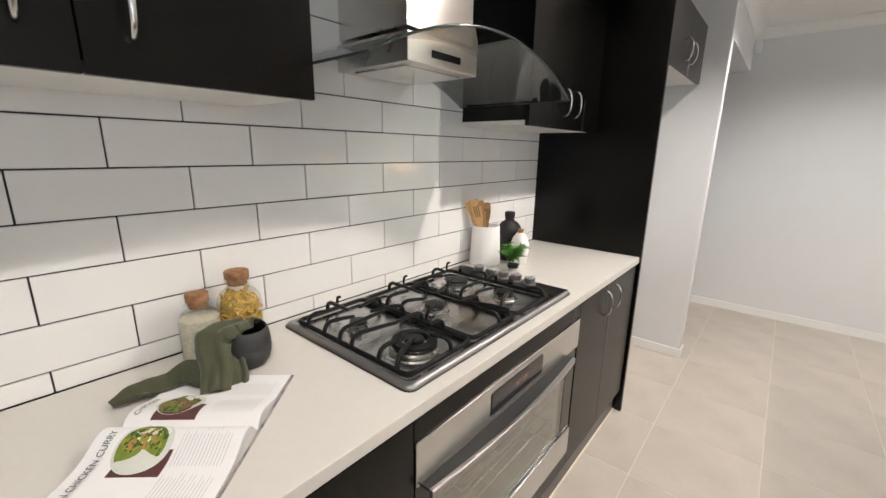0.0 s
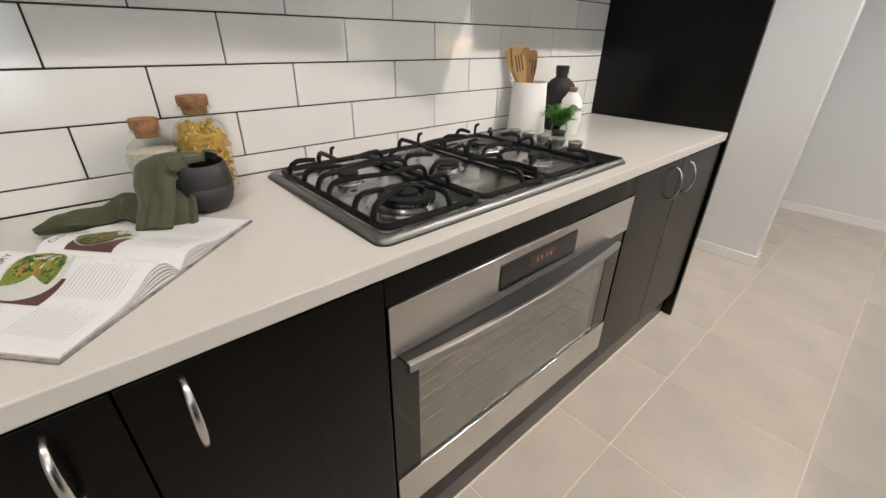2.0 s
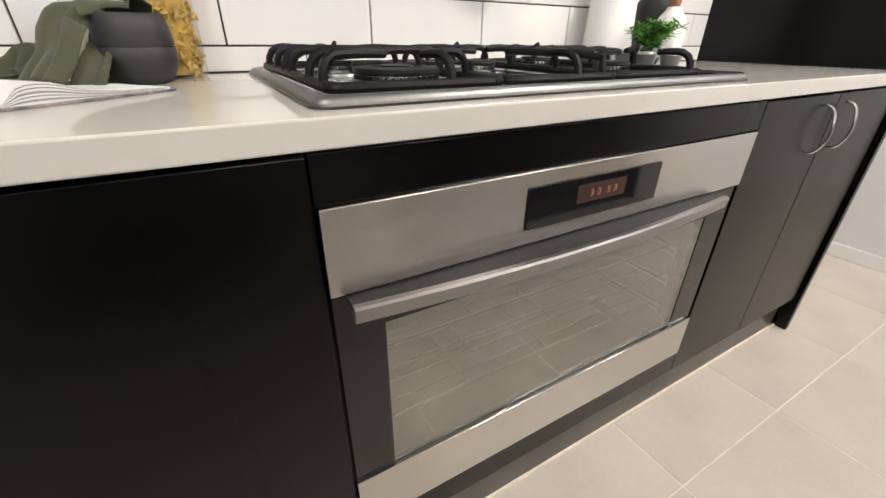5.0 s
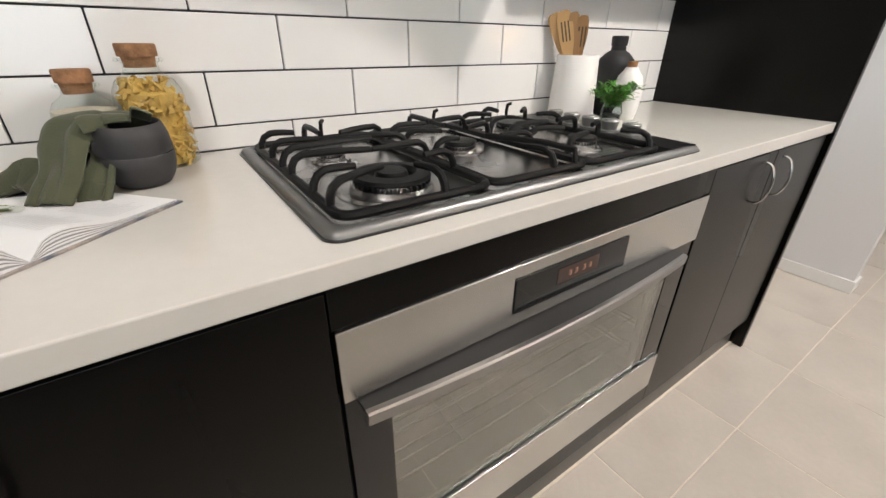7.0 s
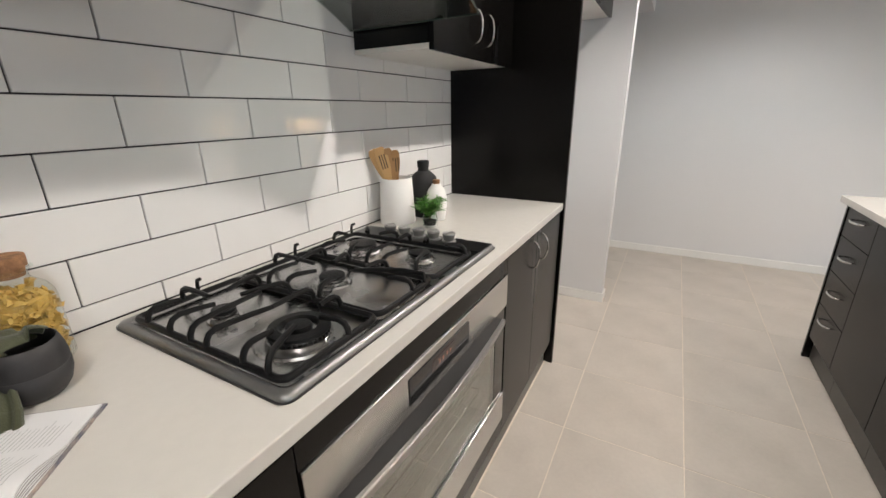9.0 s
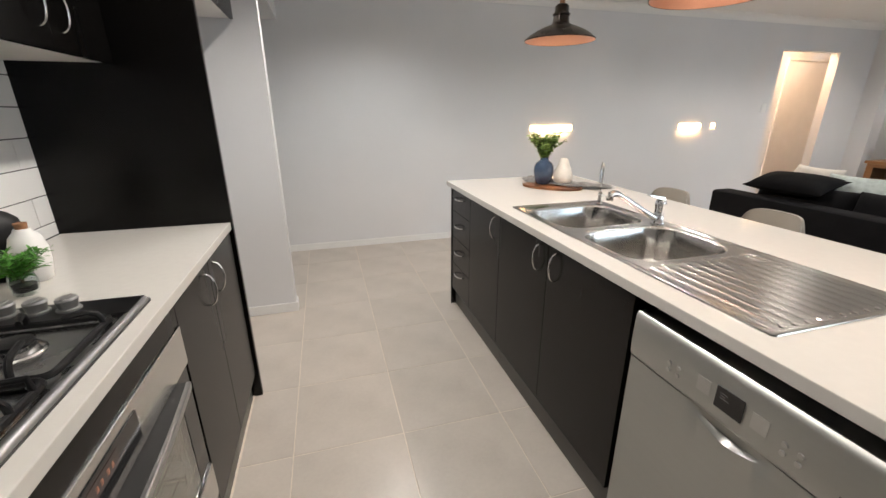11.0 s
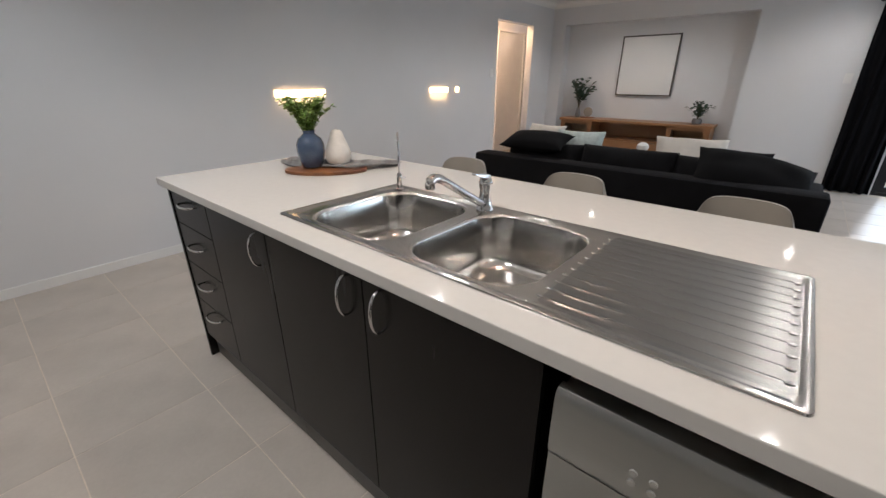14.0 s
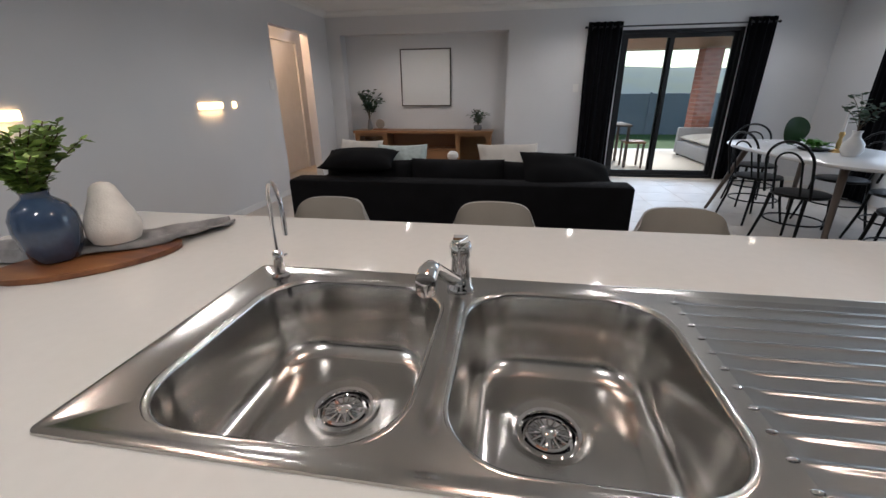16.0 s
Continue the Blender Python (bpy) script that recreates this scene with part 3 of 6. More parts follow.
def grate(y0, y1, fingers, hooks):
    t = hob
    x0, x1 = HX0 + 0.034, HX1 - 0.034
    bm = bmesh.new()
    outline = [((x0 + x1) / 2 + a, (y0 + y1) / 2 + b, 0.9165) for a, b in rounded((x1 - x0) / 2, (y1 - y0) / 2, 0.02, 4)]
    tube(bm, outline + [outline[0]], 0.0072, 8)
    for base, end in fingers:
        finger(bm, base, end)
    for p in hooks:
        q = Vector((*p, 0.9165))
        tube(bm, [q, q + Vector((0, 0, 0.022)), q + Vector((0.004, 0, 0.036)), q + Vector((0.016, 0, 0.041))], 0.0046, 8)
    part("grate", bm, M_IRON, t, "black cast iron pan support").matrix_parent_inverse = HI


x0, x1 = HX0 + 0.034, HX1 - 0.034
grate(1.160, 1.404, [((-0.455, 1.160), (-0.440, 1.222)), ((-0.375, 1.160), (-0.352, 1.245)), ((-0.305, 1.160), (-0.318, 1.330)), ((-0.255, 1.160), (-0.232, 1.290)), ((-0.150, 1.160), (-0.150, 1.226)), ((-0.085, 1.160), (-0.128, 1.258)),
                      ((x1, 1.318), (-0.110, 1.305)), ((-0.232, 1.404), (-0.232, 1.292)), ((-0.150, 1.404), (-0.150, 1.345)), ((-0.310, 1.404), (-0.345, 1.300)), ((-0.420, 1.404), (-0.395, 1.300)), ((x0, 1.262), (-0.405, 1.262))], [(x0, 1.300)])
grate(1.414, 1.634, [((x1, 1.545), (-0.110, 1.530)), ((-0.225, 1.414), (-0.225, 1.470)), ((-0.190, 1.634), (-0.205, 1.560)), ((-0.400, 1.414), (-0.390, 1.500)), ((-0.335, 1.414), (-0.300, 1.482)), ((-0.420, 1.634), (-0.400, 1.510)),
                      ((-0.330, 1.634), (-0.302, 1.548)), ((x0, 1.525), (-0.345, 1.518))], [(x0, 1.600)])
bm = bmesh.new()
tube(bm, [(x1, 1.600, 0.9165), (x1 - 0.004, 1.600, 0.944), (-0.105, 1.585, 0.949), (-0.165, 1.560, 0.949), (-0.215, 1.530, 0.949)], 0.0062, 8)
part("grate_finger", bm, M_IRON, hob, "bent black cast iron finger").matrix_parent_inverse = HI
grate(1.644, 1.872, [((x1, 1.835), (-0.108, 1.812)), ((-0.105, 1.644), (-0.128, 1.728)), ((-0.215, 1.644), (-0.190, 1.728)), ((-0.205, 1.872), (-0.180, 1.812)), ((-0.335, 1.644), (-0.362, 1.712)),
                      ((-0.450, 1.644), (-0.412, 1.712)), ((-0.320, 1.872), (-0.358, 1.818)), ((-0.450, 1.872), (-0.412, 1.818)), ((x0, 1.765), (-0.448, 1.765)), ((-0.272, 1.644), (-0.262, 1.755)), ((-0.272, 1.872), (-0.264, 1.790))], [(x0, 1.855)])

# ---- kitchen: hood ----
hood = thing("range_hood", "stainless steel chimney hood with a curved glass canopy", "range hood", (-0.43, 1.56, 1.60))
GI = hood.matrix_world.inverted()
box_part("chimney", (X0 + 0.0085, -0.292, 1.405, 1.697, 1.735, CEILING - 0.002), M_STEEL, hood, "brushed steel chimney", bevel=0.002).matrix_parent_inverse = GI
hbody = box_part("motor_housing", (X0 + 0.0085, -0.280, 1.395, 1.707, 1.646, 1.722), M_STEEL, hood, "brushed steel motor housing", bevel=0.003)
hbody.matrix_parent_inverse = GI
box_part("hood_display", (-0.2795, -0.278, 1.49, 1.62, 1.668, 1.688), M_BLACKGLASS, hbody, "black glass switch panel", bevel=0)
box_part("grease_filter", (-0.545, -0.32, 1.43, 1.67, 1.641, 1.6455), M_SATIN, hbody, "silver grease filter", bevel=0.001)
bm = bmesh.new()
n, m = 28, 8
rows = []
for layer in (0, 0.005):
    grid = []
    for i in range(n + 1):
        y = 1.112 + 0.905 * i / n
        s = 2 * i / n - 1
        z = 1.592 + 0.123 * (1 - s * s) + layer
        depth = 0.485
        grid.append([bm.verts.new((X0 + 0.009 + depth * j / m, y, z)) for j in range(m + 1)])
    rows.append(grid)
lo, hi = rows
for i in range(n):
    for j in range(m):
        if 9 <= i < 18 and j < 5:
            continue
        bm.faces.new((hi[i][j], hi[i + 1][j], hi[i + 1][j + 1], hi[i][j + 1]))
        bm.faces.new((lo[i][j], lo[i][j + 1], lo[i + 1][j + 1], lo[i + 1][j]))
part("glass_canopy", bm, M_SMOKE, hood, "smoky curved glass canopy", smooth=80).matrix_parent_inverse = GI
bm = bmesh.new()
pts = []
for i in range(n + 1):
    y = 1.112 + 0.905 * i / n
    s = 2 * i / n - 1
    pts.append((X0 + 0.0095 + 0.485, y, 1.5945 + 0.123 * (1 - s * s)))
pts = [(X0 + 0.012, pts[0][1], pts[0][2])] + pts + [(X0 + 0.012, pts[-1][1], pts[-1][2])]
tube(bm, pts, 0.0032, 8)
M_GEDGE = material("dark glass edge", (0.03, 0.045, 0.04), 0.12)
part("canopy_edge", bm, M_GEDGE, hood, "dark green polished glass edge").matrix_parent_inverse = GI


# ---- kitchen: things on the worktop ----
def turned(name, profile, mat, at, label, category, n=36):
    t = thing(name, label, category, at)
    bm = bmesh.new()
    lathe(bm, profile, n)
    part("body", bm, mat, t)
    return t


M_CORK = material("cork", (0.42, 0.21, 0.10), 0.85, vary=0.2, scale=60, bump=0.5, fine=300)
M_PASTA = material("dry pasta", (0.72, 0.46, 0.12), 0.5, vary=0.12, scale=30)
M_RICE = material("pale rice", (0.74, 0.66, 0.54), 0.8, vary=0.1, scale=120, bump=0.6, fine=600)
M_CLOTH = material("olive green linen", (0.070, 0.076, 0.040), 0.92, vary=0.10, scale=18, bump=0.5, fine=420, sheen=0.2)
M_BOWL = material("charcoal stoneware", (0.034, 0.033, 0.035), 0.55, vary=0.1, scale=25, bump=0.1)
M_WHITE = material("matt white ceramic", (0.80, 0.79, 0.77), 0.4, vary=0.02)
M_MATTB = material("matt black ceramic", (0.012, 0.012, 0.013), 0.6, vary=0.1)
M_BAMBOO = material("light bamboo", (0.55, 0.33, 0.13), 0.5, vary=0.12, scale=10, stretch=(1, 1, 0.1), bump=0.1)
M_LEAF = material("fresh green leaves", (0.10, 0.34, 0.03), 0.45, vary=0.15, scale=40, colour2=(0.045, 0.15, 0.02))
M_EUC = material("fresh eucalyptus leaves", (0.27, 0.38, 0.08), 0.5, vary=0.15, scale=30, colour2=(0.08, 0.16, 0.03))
M_STEM = material("brown stems", (0.09, 0.06, 0.03), 0.7)
M_PAPER = material("white book paper", (0.78, 0.78, 0.79), 0.55, vary=0.01)
M_INK = material("grey printed lines", (0.60, 0.60, 0.61), 0.7)
M_BLACKINK = material("black printed letters", (0.03, 0.03, 0.03), 0.7)


def jar(at, r, h, fill, mat, label, pieces):
    t = thing("storage_jar", label, "jar", at)
    shoulder = h * 0.80
    bm = bmesh.new()
    prof = [(0, 0.001), (r * 0.94, 0.001), (r, 0.006), (r, shoulder * 0.80), (r * 0.96, shoulder * 0.90), (r * 0.82, shoulder), (r * 0.58, shoulder * 1.07), (r * 0.49, shoulder * 1.11), (r * 0.48, h - 0.010), (r * 0.56, h - 0.006), (r * 0.56, h - 0.002), (r * 0.44, h - 0.002)]
    lathe(bm, prof, 40)
    for k in (0, 1):
        v = bmesh.ops.create_uvsphere(bm, u_segments=10, v_segments=6, radius=0.0038)["verts"]
        bmesh.ops.translate(bm, vec=(0, (r * 0.60) * (1 - 2 * k), h - 0.004), verts=v)
    part("glass_body", bm, M_GLASS, t, "clear glass jar body")
    bm = bmesh.new()
    lathe(bm, [(0, h - 0.016), (r * 0.43, h - 0.016), (r * 0.47, h + 0.001), (r * 0.545, h + 0.001), (r * 0.56, h + 0.018), (r * 0.53, h + 0.021), (0, h + 0.021)], 30)
    part("stopper", bm, M_CORK, t, "brown cork stopper")
    bm = bmesh.new()
    if pieces:
        rng = random.Random(4)
        lathe(bm, [(0, 0.004), (r * 0.72, 0.004), (r * 0.76, fill * 0.84), (r * 0.5, fill * 0.93), (0, fill * 0.95)], 20)
        for k in range(pieces):
            a, q, z = rng.uniform(0, math.tau), r * 0.84 * math.sqrt(rng.uniform(0.25, 1)), 0.012 + (fill - 0.02) * rng.random()
            if z > shoulder * 0.8:
                q *= 0.80
            m = pose(q * math.cos(a), q * math.sin(a), z, rng.uniform(0, 360), rng.uniform(0, 360), rng.uniform(0, 360))
            loops = []
            for s in range(6):
                f = s / 5 - 0.5
                tw = f * 2.5
                loops.append([m @ Vector((f * 0.026, (0.0075 - 0.004 * (1 - abs(2 * f))) * math.cos(tw + u), (0.0035) * math.sin(tw + u))) for u in (0, 1.57, 3.14, 4.71)])
            loft(bm, loops)
    else:
        lathe(bm, [(0, 0.004), (r * 0.95, 0.004), (r * 0.965, 0.01), (r * 0.965, fill), (r * 0.5, fill + 0.003), (0, fill + 0.001)], 36)
    part("contents", bm, mat, t, "twisted yellow pasta" if pieces else "white rice", kind="stuff" if pieces else "")
    return t


jar((-0.522, 1.004, 0.9005), 0.054, 0.184, 0.150, M_PASTA, "corked glass jar full of yellow pasta", 460)
jar((-0.530, 0.908, 0.9005), 0.047, 0.146, 0.104, M_RICE, "small corked glass jar of white rice", 0)
for z, tilt, prof, label in ((0.9005, 0, [(0, 0.0), (0.030, 0.0), (0.037, 0.003), (0.046, 0.016), (0.0515, 0.034), (0.0525, 0.0505), (0.0510, 0.052), (0.049, 0.050), (0.047, 0.034), (0.045, 0.018), (0.028, 0.008), (0, 0.007)], "charcoal stoneware bowl beneath a second bowl"),
                             (0.9530, 3, [(0, 0.0), (0.046, 0.0), (0.0515, 0.002), (0.0520, 0.008), (0.050, 0.026), (0.045, 0.044), (0.0425, 0.0455), (0.0415, 0.043), (0.046, 0.026), (0.046, 0.010), (0, 0.007)], "charcoal stoneware bowl with sloping sides under the green cloth")):
    t = thing("bowl", label, "bowl", (-0.400, 0.964, z), 0, "stacked bowls")
    t.matrix_world = pose(-0.400, 0.964, z, 0, tilt, 0)
    bm = bmesh.new()
    lathe(bm, prof, 44)
    part("body", bm, M_BOWL, t, smooth=50)


def cloth(name, label, path, widths, mat, folds=0.008, seed=1, across=(1, 0, 0), n=44, m=16, thick=0.0025, sag=0.35, category="tea towel"):
    """A limp cloth along a path, with lengthwise folds and soft crumples."""
    t = thing(name, label, category, path[0])
    inv = t.matrix_world.inverted()
    P = [Vector(p) for p in path]
    bm = bmesh.new()
    grid = []
    for i in range(n + 1):
        f = i / n * (len(P) - 1)
        k = min(int(f), len(P) - 2)
        u = f - k
        p0, p1, p2, p3 = P[max(k - 1, 0)], P[k], P[k + 1], P[min(k + 2, len(P) - 1)]
        c = 0.5 * ((2 * p1) + (p2 - p0) * u + (2 * p0 - 5 * p1 + 4 * p2 - p3) * u * u + (3 * p1 - p0 - 3 * p2 + p3) * u ** 3)
        w = widths[k] * (1 - u) + widths[k + 1] * u
        d = (p2 - p1).normalized()
        side = Vector(across) - d * Vector(across).dot(d)
        side.normalize()
        up = side.cross(d)
        if up.z < 0:
            up = -up
        row = []
        for j in range(m + 1):
            s = 2 * j / m - 1
            nz = noise.noise(Vector((c.x * 14 + seed, c.y * 14, s * 1.6 + seed)))
            lift = folds * math.cos(s * 5.2 + seed + 2.2 * nz + i * 0.05) + folds * 0.9 * nz - sag * w * s * s
            q = c + side * w * s * (1 - 0.15 * abs(nz)) + up * lift
            row.append(bm.verts.new((q.x, q.y, max(q.z, 0.9035 + 0.004 * (1 + nz)))))
        grid.append(row)
    for i in range(n):
        for j in range(m):
            bm.faces.new((grid[i][j], grid[i + 1][j], grid[i + 1][j + 1], grid[i][j + 1]))
    ob = part("fabric", bm, mat, t, smooth=80)
    ob.matrix_parent_inverse = inv
    so = ob.modifiers.new("thickness", "SOLIDIFY")
    so.thickness, so.offset = thick, 1
    return t


t = cloth("tea_towel", "crumpled olive green linen towel over the bowls", [(-0.418, 0.996, 0.995), (-0.420, 0.972, 1.005), (-0.418, 0.935, 1.007), (-0.412, 0.902, 1.004), (-0.392, 0.884, 0.985), (-0.355, 0.872, 0.950), (-0.318, 0.852, 0.912)],
          [0.030, 0.044, 0.050, 0.045, 0.038, 0.032, 0.028], M_CLOTH, 0.005, 2, across=(0.62, 0.78, 0), sag=0.22)
t3 = cloth("fold", "", [(-0.420, 0.915, 0.965), (-0.372, 0.915, 0.950), (-0.338, 0.905, 0.930), (-0.318, 0.897, 0.908)], [0.016, 0.022, 0.026, 0.024], M_CLOTH, 0.006, 7, across=(0.5, 0.86, 0), sag=0.5)
t2 = cloth("tail", "", [(-0.375, 0.885, 0.920), (-0.405, 0.860, 0.938), (-0.422, 0.830, 0.944), (-0.425, 0.800, 0.926), (-0.430, 0.765, 0.926), (-0.432, 0.730, 0.922), (-0.428, 0.698, 0.910)],
           [0.034, 0.038, 0.036, 0.030, 0.032, 0.026, 0.012], M_CLOTH, 0.010, 5, across=(1, 0, 0), sag=0.7)
fold = t3.children[0]
fold.name = "towel_fold"
fold.parent = t
fold.matrix_parent_inverse = t.matrix_world.inverted()
bpy.data.objects.remove(t3)
tail = t2.children[0]
tail.name = "towel_tail"
tail.parent = t
tail.matrix_parent_inverse = t.matrix_world.inverted()
bpy.data.objects.remove(t2)

# the open cookbook: its rows run across the spine
book = thing("cookbook", "open cookbook with food photographs and white pages", "book")
book.matrix_world = Matrix(((-0.667, -0.742, 0, -0.235), (0.745, -0.669, 0, 0.774), (0, 0, 1, 0.9005), (0, 0, 0, 1)))


def page_z(x):
    a = abs(x)
    hump = 0.024 if x < 0 else 0.014
    return 0.0100 + hump * math.exp(-((a - 0.036) / 0.040) ** 2) - (0.45 * hump + 0.006) * math.exp(-(a / 0.012) ** 2) - 0.036 * max(0.0, a - 0.06)


def flat_on_page(bm, x0, x1, y0, y1, lift, n=10):
    rows = [[bm.verts.new((x0 + (x1 - x0) * i / n, y, page_z(x0 + (x1 - x0) * i / n) + lift)) for y in (y0, y1)] for i in range(n + 1)]
    for a, b in zip(rows, rows[1:]):
        bm.faces.new((a[0], b[0], b[1], a[1]))


for sgn, name in ((-1, "left_page"), (1, "right_page")):
    bm = bmesh.new()
    n = 24
    up = [[bm.verts.new((sgn * 0.190 * i / n, y, page_z(sgn * max(0.190 * i / n, 1e-6)))) for y in (-0.124, 0.124)] for i in range(n + 1)]
    dn = [[bm.verts.new((sgn * (0.190 * i / n), y, 0.0022)) for y in (-0.124, 0.124)] for i in range(n + 1)]
    for i in range(n):
        bm.faces.new((up[i][0], up[i + 1][0], up[i + 1][1], up[i][1]))
        bm.faces.new((dn[i][0], dn[i][1], dn[i + 1][1], dn[i + 1][0]))
        for j in (0, 1):
            bm.faces.new((up[i][j], up[i + 1][j], dn[i + 1][j], dn[i][j]))
    bm.faces.new((up[n][0], up[n][1], dn[n][1], dn[n][0]))
    part(name, bm, M_PAPER, book, "white paper pages", smooth=60)
M_PAGEEDGE = material("grey page edges", (0.36, 0.36, 0.37), 0.7, vary=0.1, scale=30)
for sgn in (-1, 1):
    for y in (-0.1246, 0.1246):
        bm = bmesh.new()
        n = 20
        for q, wide in ((0.20, 0.10), (0.38, 0.06), (0.55, 0.10), (0.74, 0.06), (0.90, 0.05)):
            lo = [bm.verts.new((sgn * 0.186 * i / n, y, 0.0022 + (page_z(sgn * max(0.186 * i / n, 1e-6)) - 0.0022) * (q - wide / 2))) for i in range(n + 1)]
            hi = [bm.verts.new((sgn * 0.186 * i / n, y, 0.0022 + (page_z(sgn * max(0.186 * i / n, 1e-6)) - 0.0022) * (q + wide / 2))) for i in range(n + 1)]
            for i in range(n):
                bm.faces.new((lo[i], lo[i + 1], hi[i + 1], hi[i]))
        part("page_edges", bm, M_PAGEEDGE, book, "fanned grey page edges", smooth=0, kind="stuff")
M_COVER = material("patterned book cover", (0.42, 0.35, 0.30), 0.4, vary=0.2, scale=60, colour2=(0.06, 0.08, 0.12), fine=30)
bm = bmesh.new()
box(bm, -0.195, 0.195, -0.1285, 0.1285, 0.0, 0.0026)
part("cover", bm, M_COVER, book, "patterned hard cover")
M_CURRY = material("green curry photograph", (0.13, 0.19, 0.015), 0.45, vary=0.3, scale=45, colour2=(0.20, 0.25, 0.04), fine=120)
M_CURRY2 = material("red and brown dish photograph", (0.30, 0.12, 0.05), 0.45, vary=0.3, scale=60, colour2=(0.10, 0.13, 0.05), fine=150)
M_PLUM = material("dark plum photograph ground", (0.10, 0.035, 0.035), 0.5)
M_PLATE = material("printed pale plate", (0.66, 0.68, 0.63), 0.5)
M_LIME = material("printed yellow green sauce", (0.33, 0.30, 0.04), 0.5)
M_HERB = material("printed dark herb", (0.035, 0.10, 0.015), 0.5)
M_CHILLI = material("printed orange chilli", (0.50, 0.22, 0.08), 0.5)


def disc_on_page(bm, cx, cy, rx, ry, lift, n=32):
    c = bm.verts.new((cx, cy, page_z(cx) + lift))
    r = [bm.verts.new((cx + rx * math.cos(math.tau * k / n), cy + ry * math.sin(math.tau * k / n), page_z(cx + rx * math.cos(math.tau * k / n)) + lift)) for k in range(n)]
    for k in range(n):
        bm.faces.new((c, r[k], r[(k + 1) % n]))


for x_c, y_c, r, dish, label in ((-0.064, 0.036, 0.046, M_CURRY, "green curry photograph"), (0.064, 0.048, 0.042, M_CURRY2, "red dish photograph")):
    s = -1 if x_c < 0 else 1
    bm = bmesh.new()
    flat_on_page(bm, x_c - 0.050, x_c - 0.005, y_c - 0.052, y_c + 0.030, 0.0005)
    pic = part("photograph", bm, M_PLUM, book, "dark ground of a photograph")
    bm = bmesh.new()
    disc_on_page(bm, x_c, y_c, r, r, 0.0009)
    part("plate_print", bm, M_PLATE, pic, "printed pale plate")
    bm = bmesh.new()
    disc_on_page(bm, x_c, y_c + 0.003, r * 0.86, r * 0.84, 0.0013)
    part("dish_print", bm, dish, pic, label)
    rng = random.Random(7)
    for name, mat_g, count, spread, w0, w1, lift in (("sauce_print", M_CURRY if dish is M_CURRY2 else M_LIME, 34, 0.80, 0.0035, 0.010, 0.0015), ("herb_print", M_HERB, 60, 0.78, 0.002, 0.0055, 0.0017), ("garnish_print", M_CHILLI, 11, 0.42, 0.003, 0.008, 0.0019)):
        bm = bmesh.new()
        for k in range(count):
            a, q = rng.uniform(0, 6.28), r * spread * math.sqrt(rng.random())
            w, thin = rng.uniform(w0, w1), rng.uniform(0.25, 0.8)
            tilt, ctr = rng.uniform(0, 3.14), (x_c + q * math.cos(a), y_c + 0.003 + q * math.sin(a))
            pts = [(ctr[0] + w * math.cos(u) * math.cos(tilt) - w * thin * math.sin(u) * math.sin(tilt), ctr[1] + w * math.cos(u) * math.sin(tilt) + w * thin * math.sin(u) * math.cos(tilt)) for u in [math.tau * i / 8 for i in range(8)]]
            bm.faces.new([bm.verts.new((px, py, page_z(px) + lift + 0.00001 * k)) for px, py in pts])
        part(name, bm, mat_g, pic, "printed pieces of food", smooth=0, kind="stuff")
bm = bmesh.new()
rng = random.Random(3)
for x_a, x_b in ((-0.165, -0.105), (-0.095, -0.030), (0.030, 0.095), (0.105, 0.165)):
    for k in range(15):
        y = -0.022 - k * 0.0058
        flat_on_page(bm, x_a, x_b - rng.uniform(0, 0.018), y, y - 0.0013, 0.0006, 4)
part("text_lines", bm, M_INK, book, "fine grey lines of recipe text", smooth=0, kind="stuff")


def words(text, x, y, size, name="title_print", wide=1.0):
    cu = bpy.data.curves.new(name, "FONT")
    cu.body, cu.size, cu.align_x = text, size, "LEFT"
    tmp = bpy.data.objects.new(name, cu)
    scene.collection.objects.link(tmp)
    dg = bpy.context.evaluated_depsgraph_get()
    me = bpy.data.meshes.new_from_object(tmp.evaluated_get(dg))
    bpy.data.objects.remove(tmp)
    for v in me.vertices:
        v.co.x, v.co.y = x + v.co.x * wide, y + v.co.y
        v.co.z = page_z(v.co.x) + 0.0011
    me.materials.clear()
    me.materials.append(M_BLACKINK)
    ob = new(name, me)
    ob.parent = book
    return tagged(ob, "bold black printed title")


words("GREEN CHICKEN CURRY", -0.186, 0.094, 0.0165, wide=0.80)
words("CHICKEN", 0.022, 0.104, 0.0150)
bm = bmesh.new()
for k in range(3):
    flat_on_page(bm, -0.155, -0.06 - 0.01 * k, 0.0985 - 0.003 * k, 0.0975 - 0.003 * k, 0.0006, 6)
part("small_print", bm, M_INK, book, "small grey subtitle lines", smooth=0, kind="stuff")

# canister with spatulas, bottles and the little plant
can = thing("utensil_canister", "tapered matt white ceramic canister holding wooden spatulas", "canister", (-0.502, 2.130, 0.9005))
bm = bmesh.new()
lathe(bm, [(0, 0), (0.070, 0), (0.0725, 0.003), (0.0630, 0.179), (0.0615, 0.181), (0.0595, 0.179), (0.067, 0.008), (0, 0.008)], 44)
part("body", bm, M_WHITE, can)


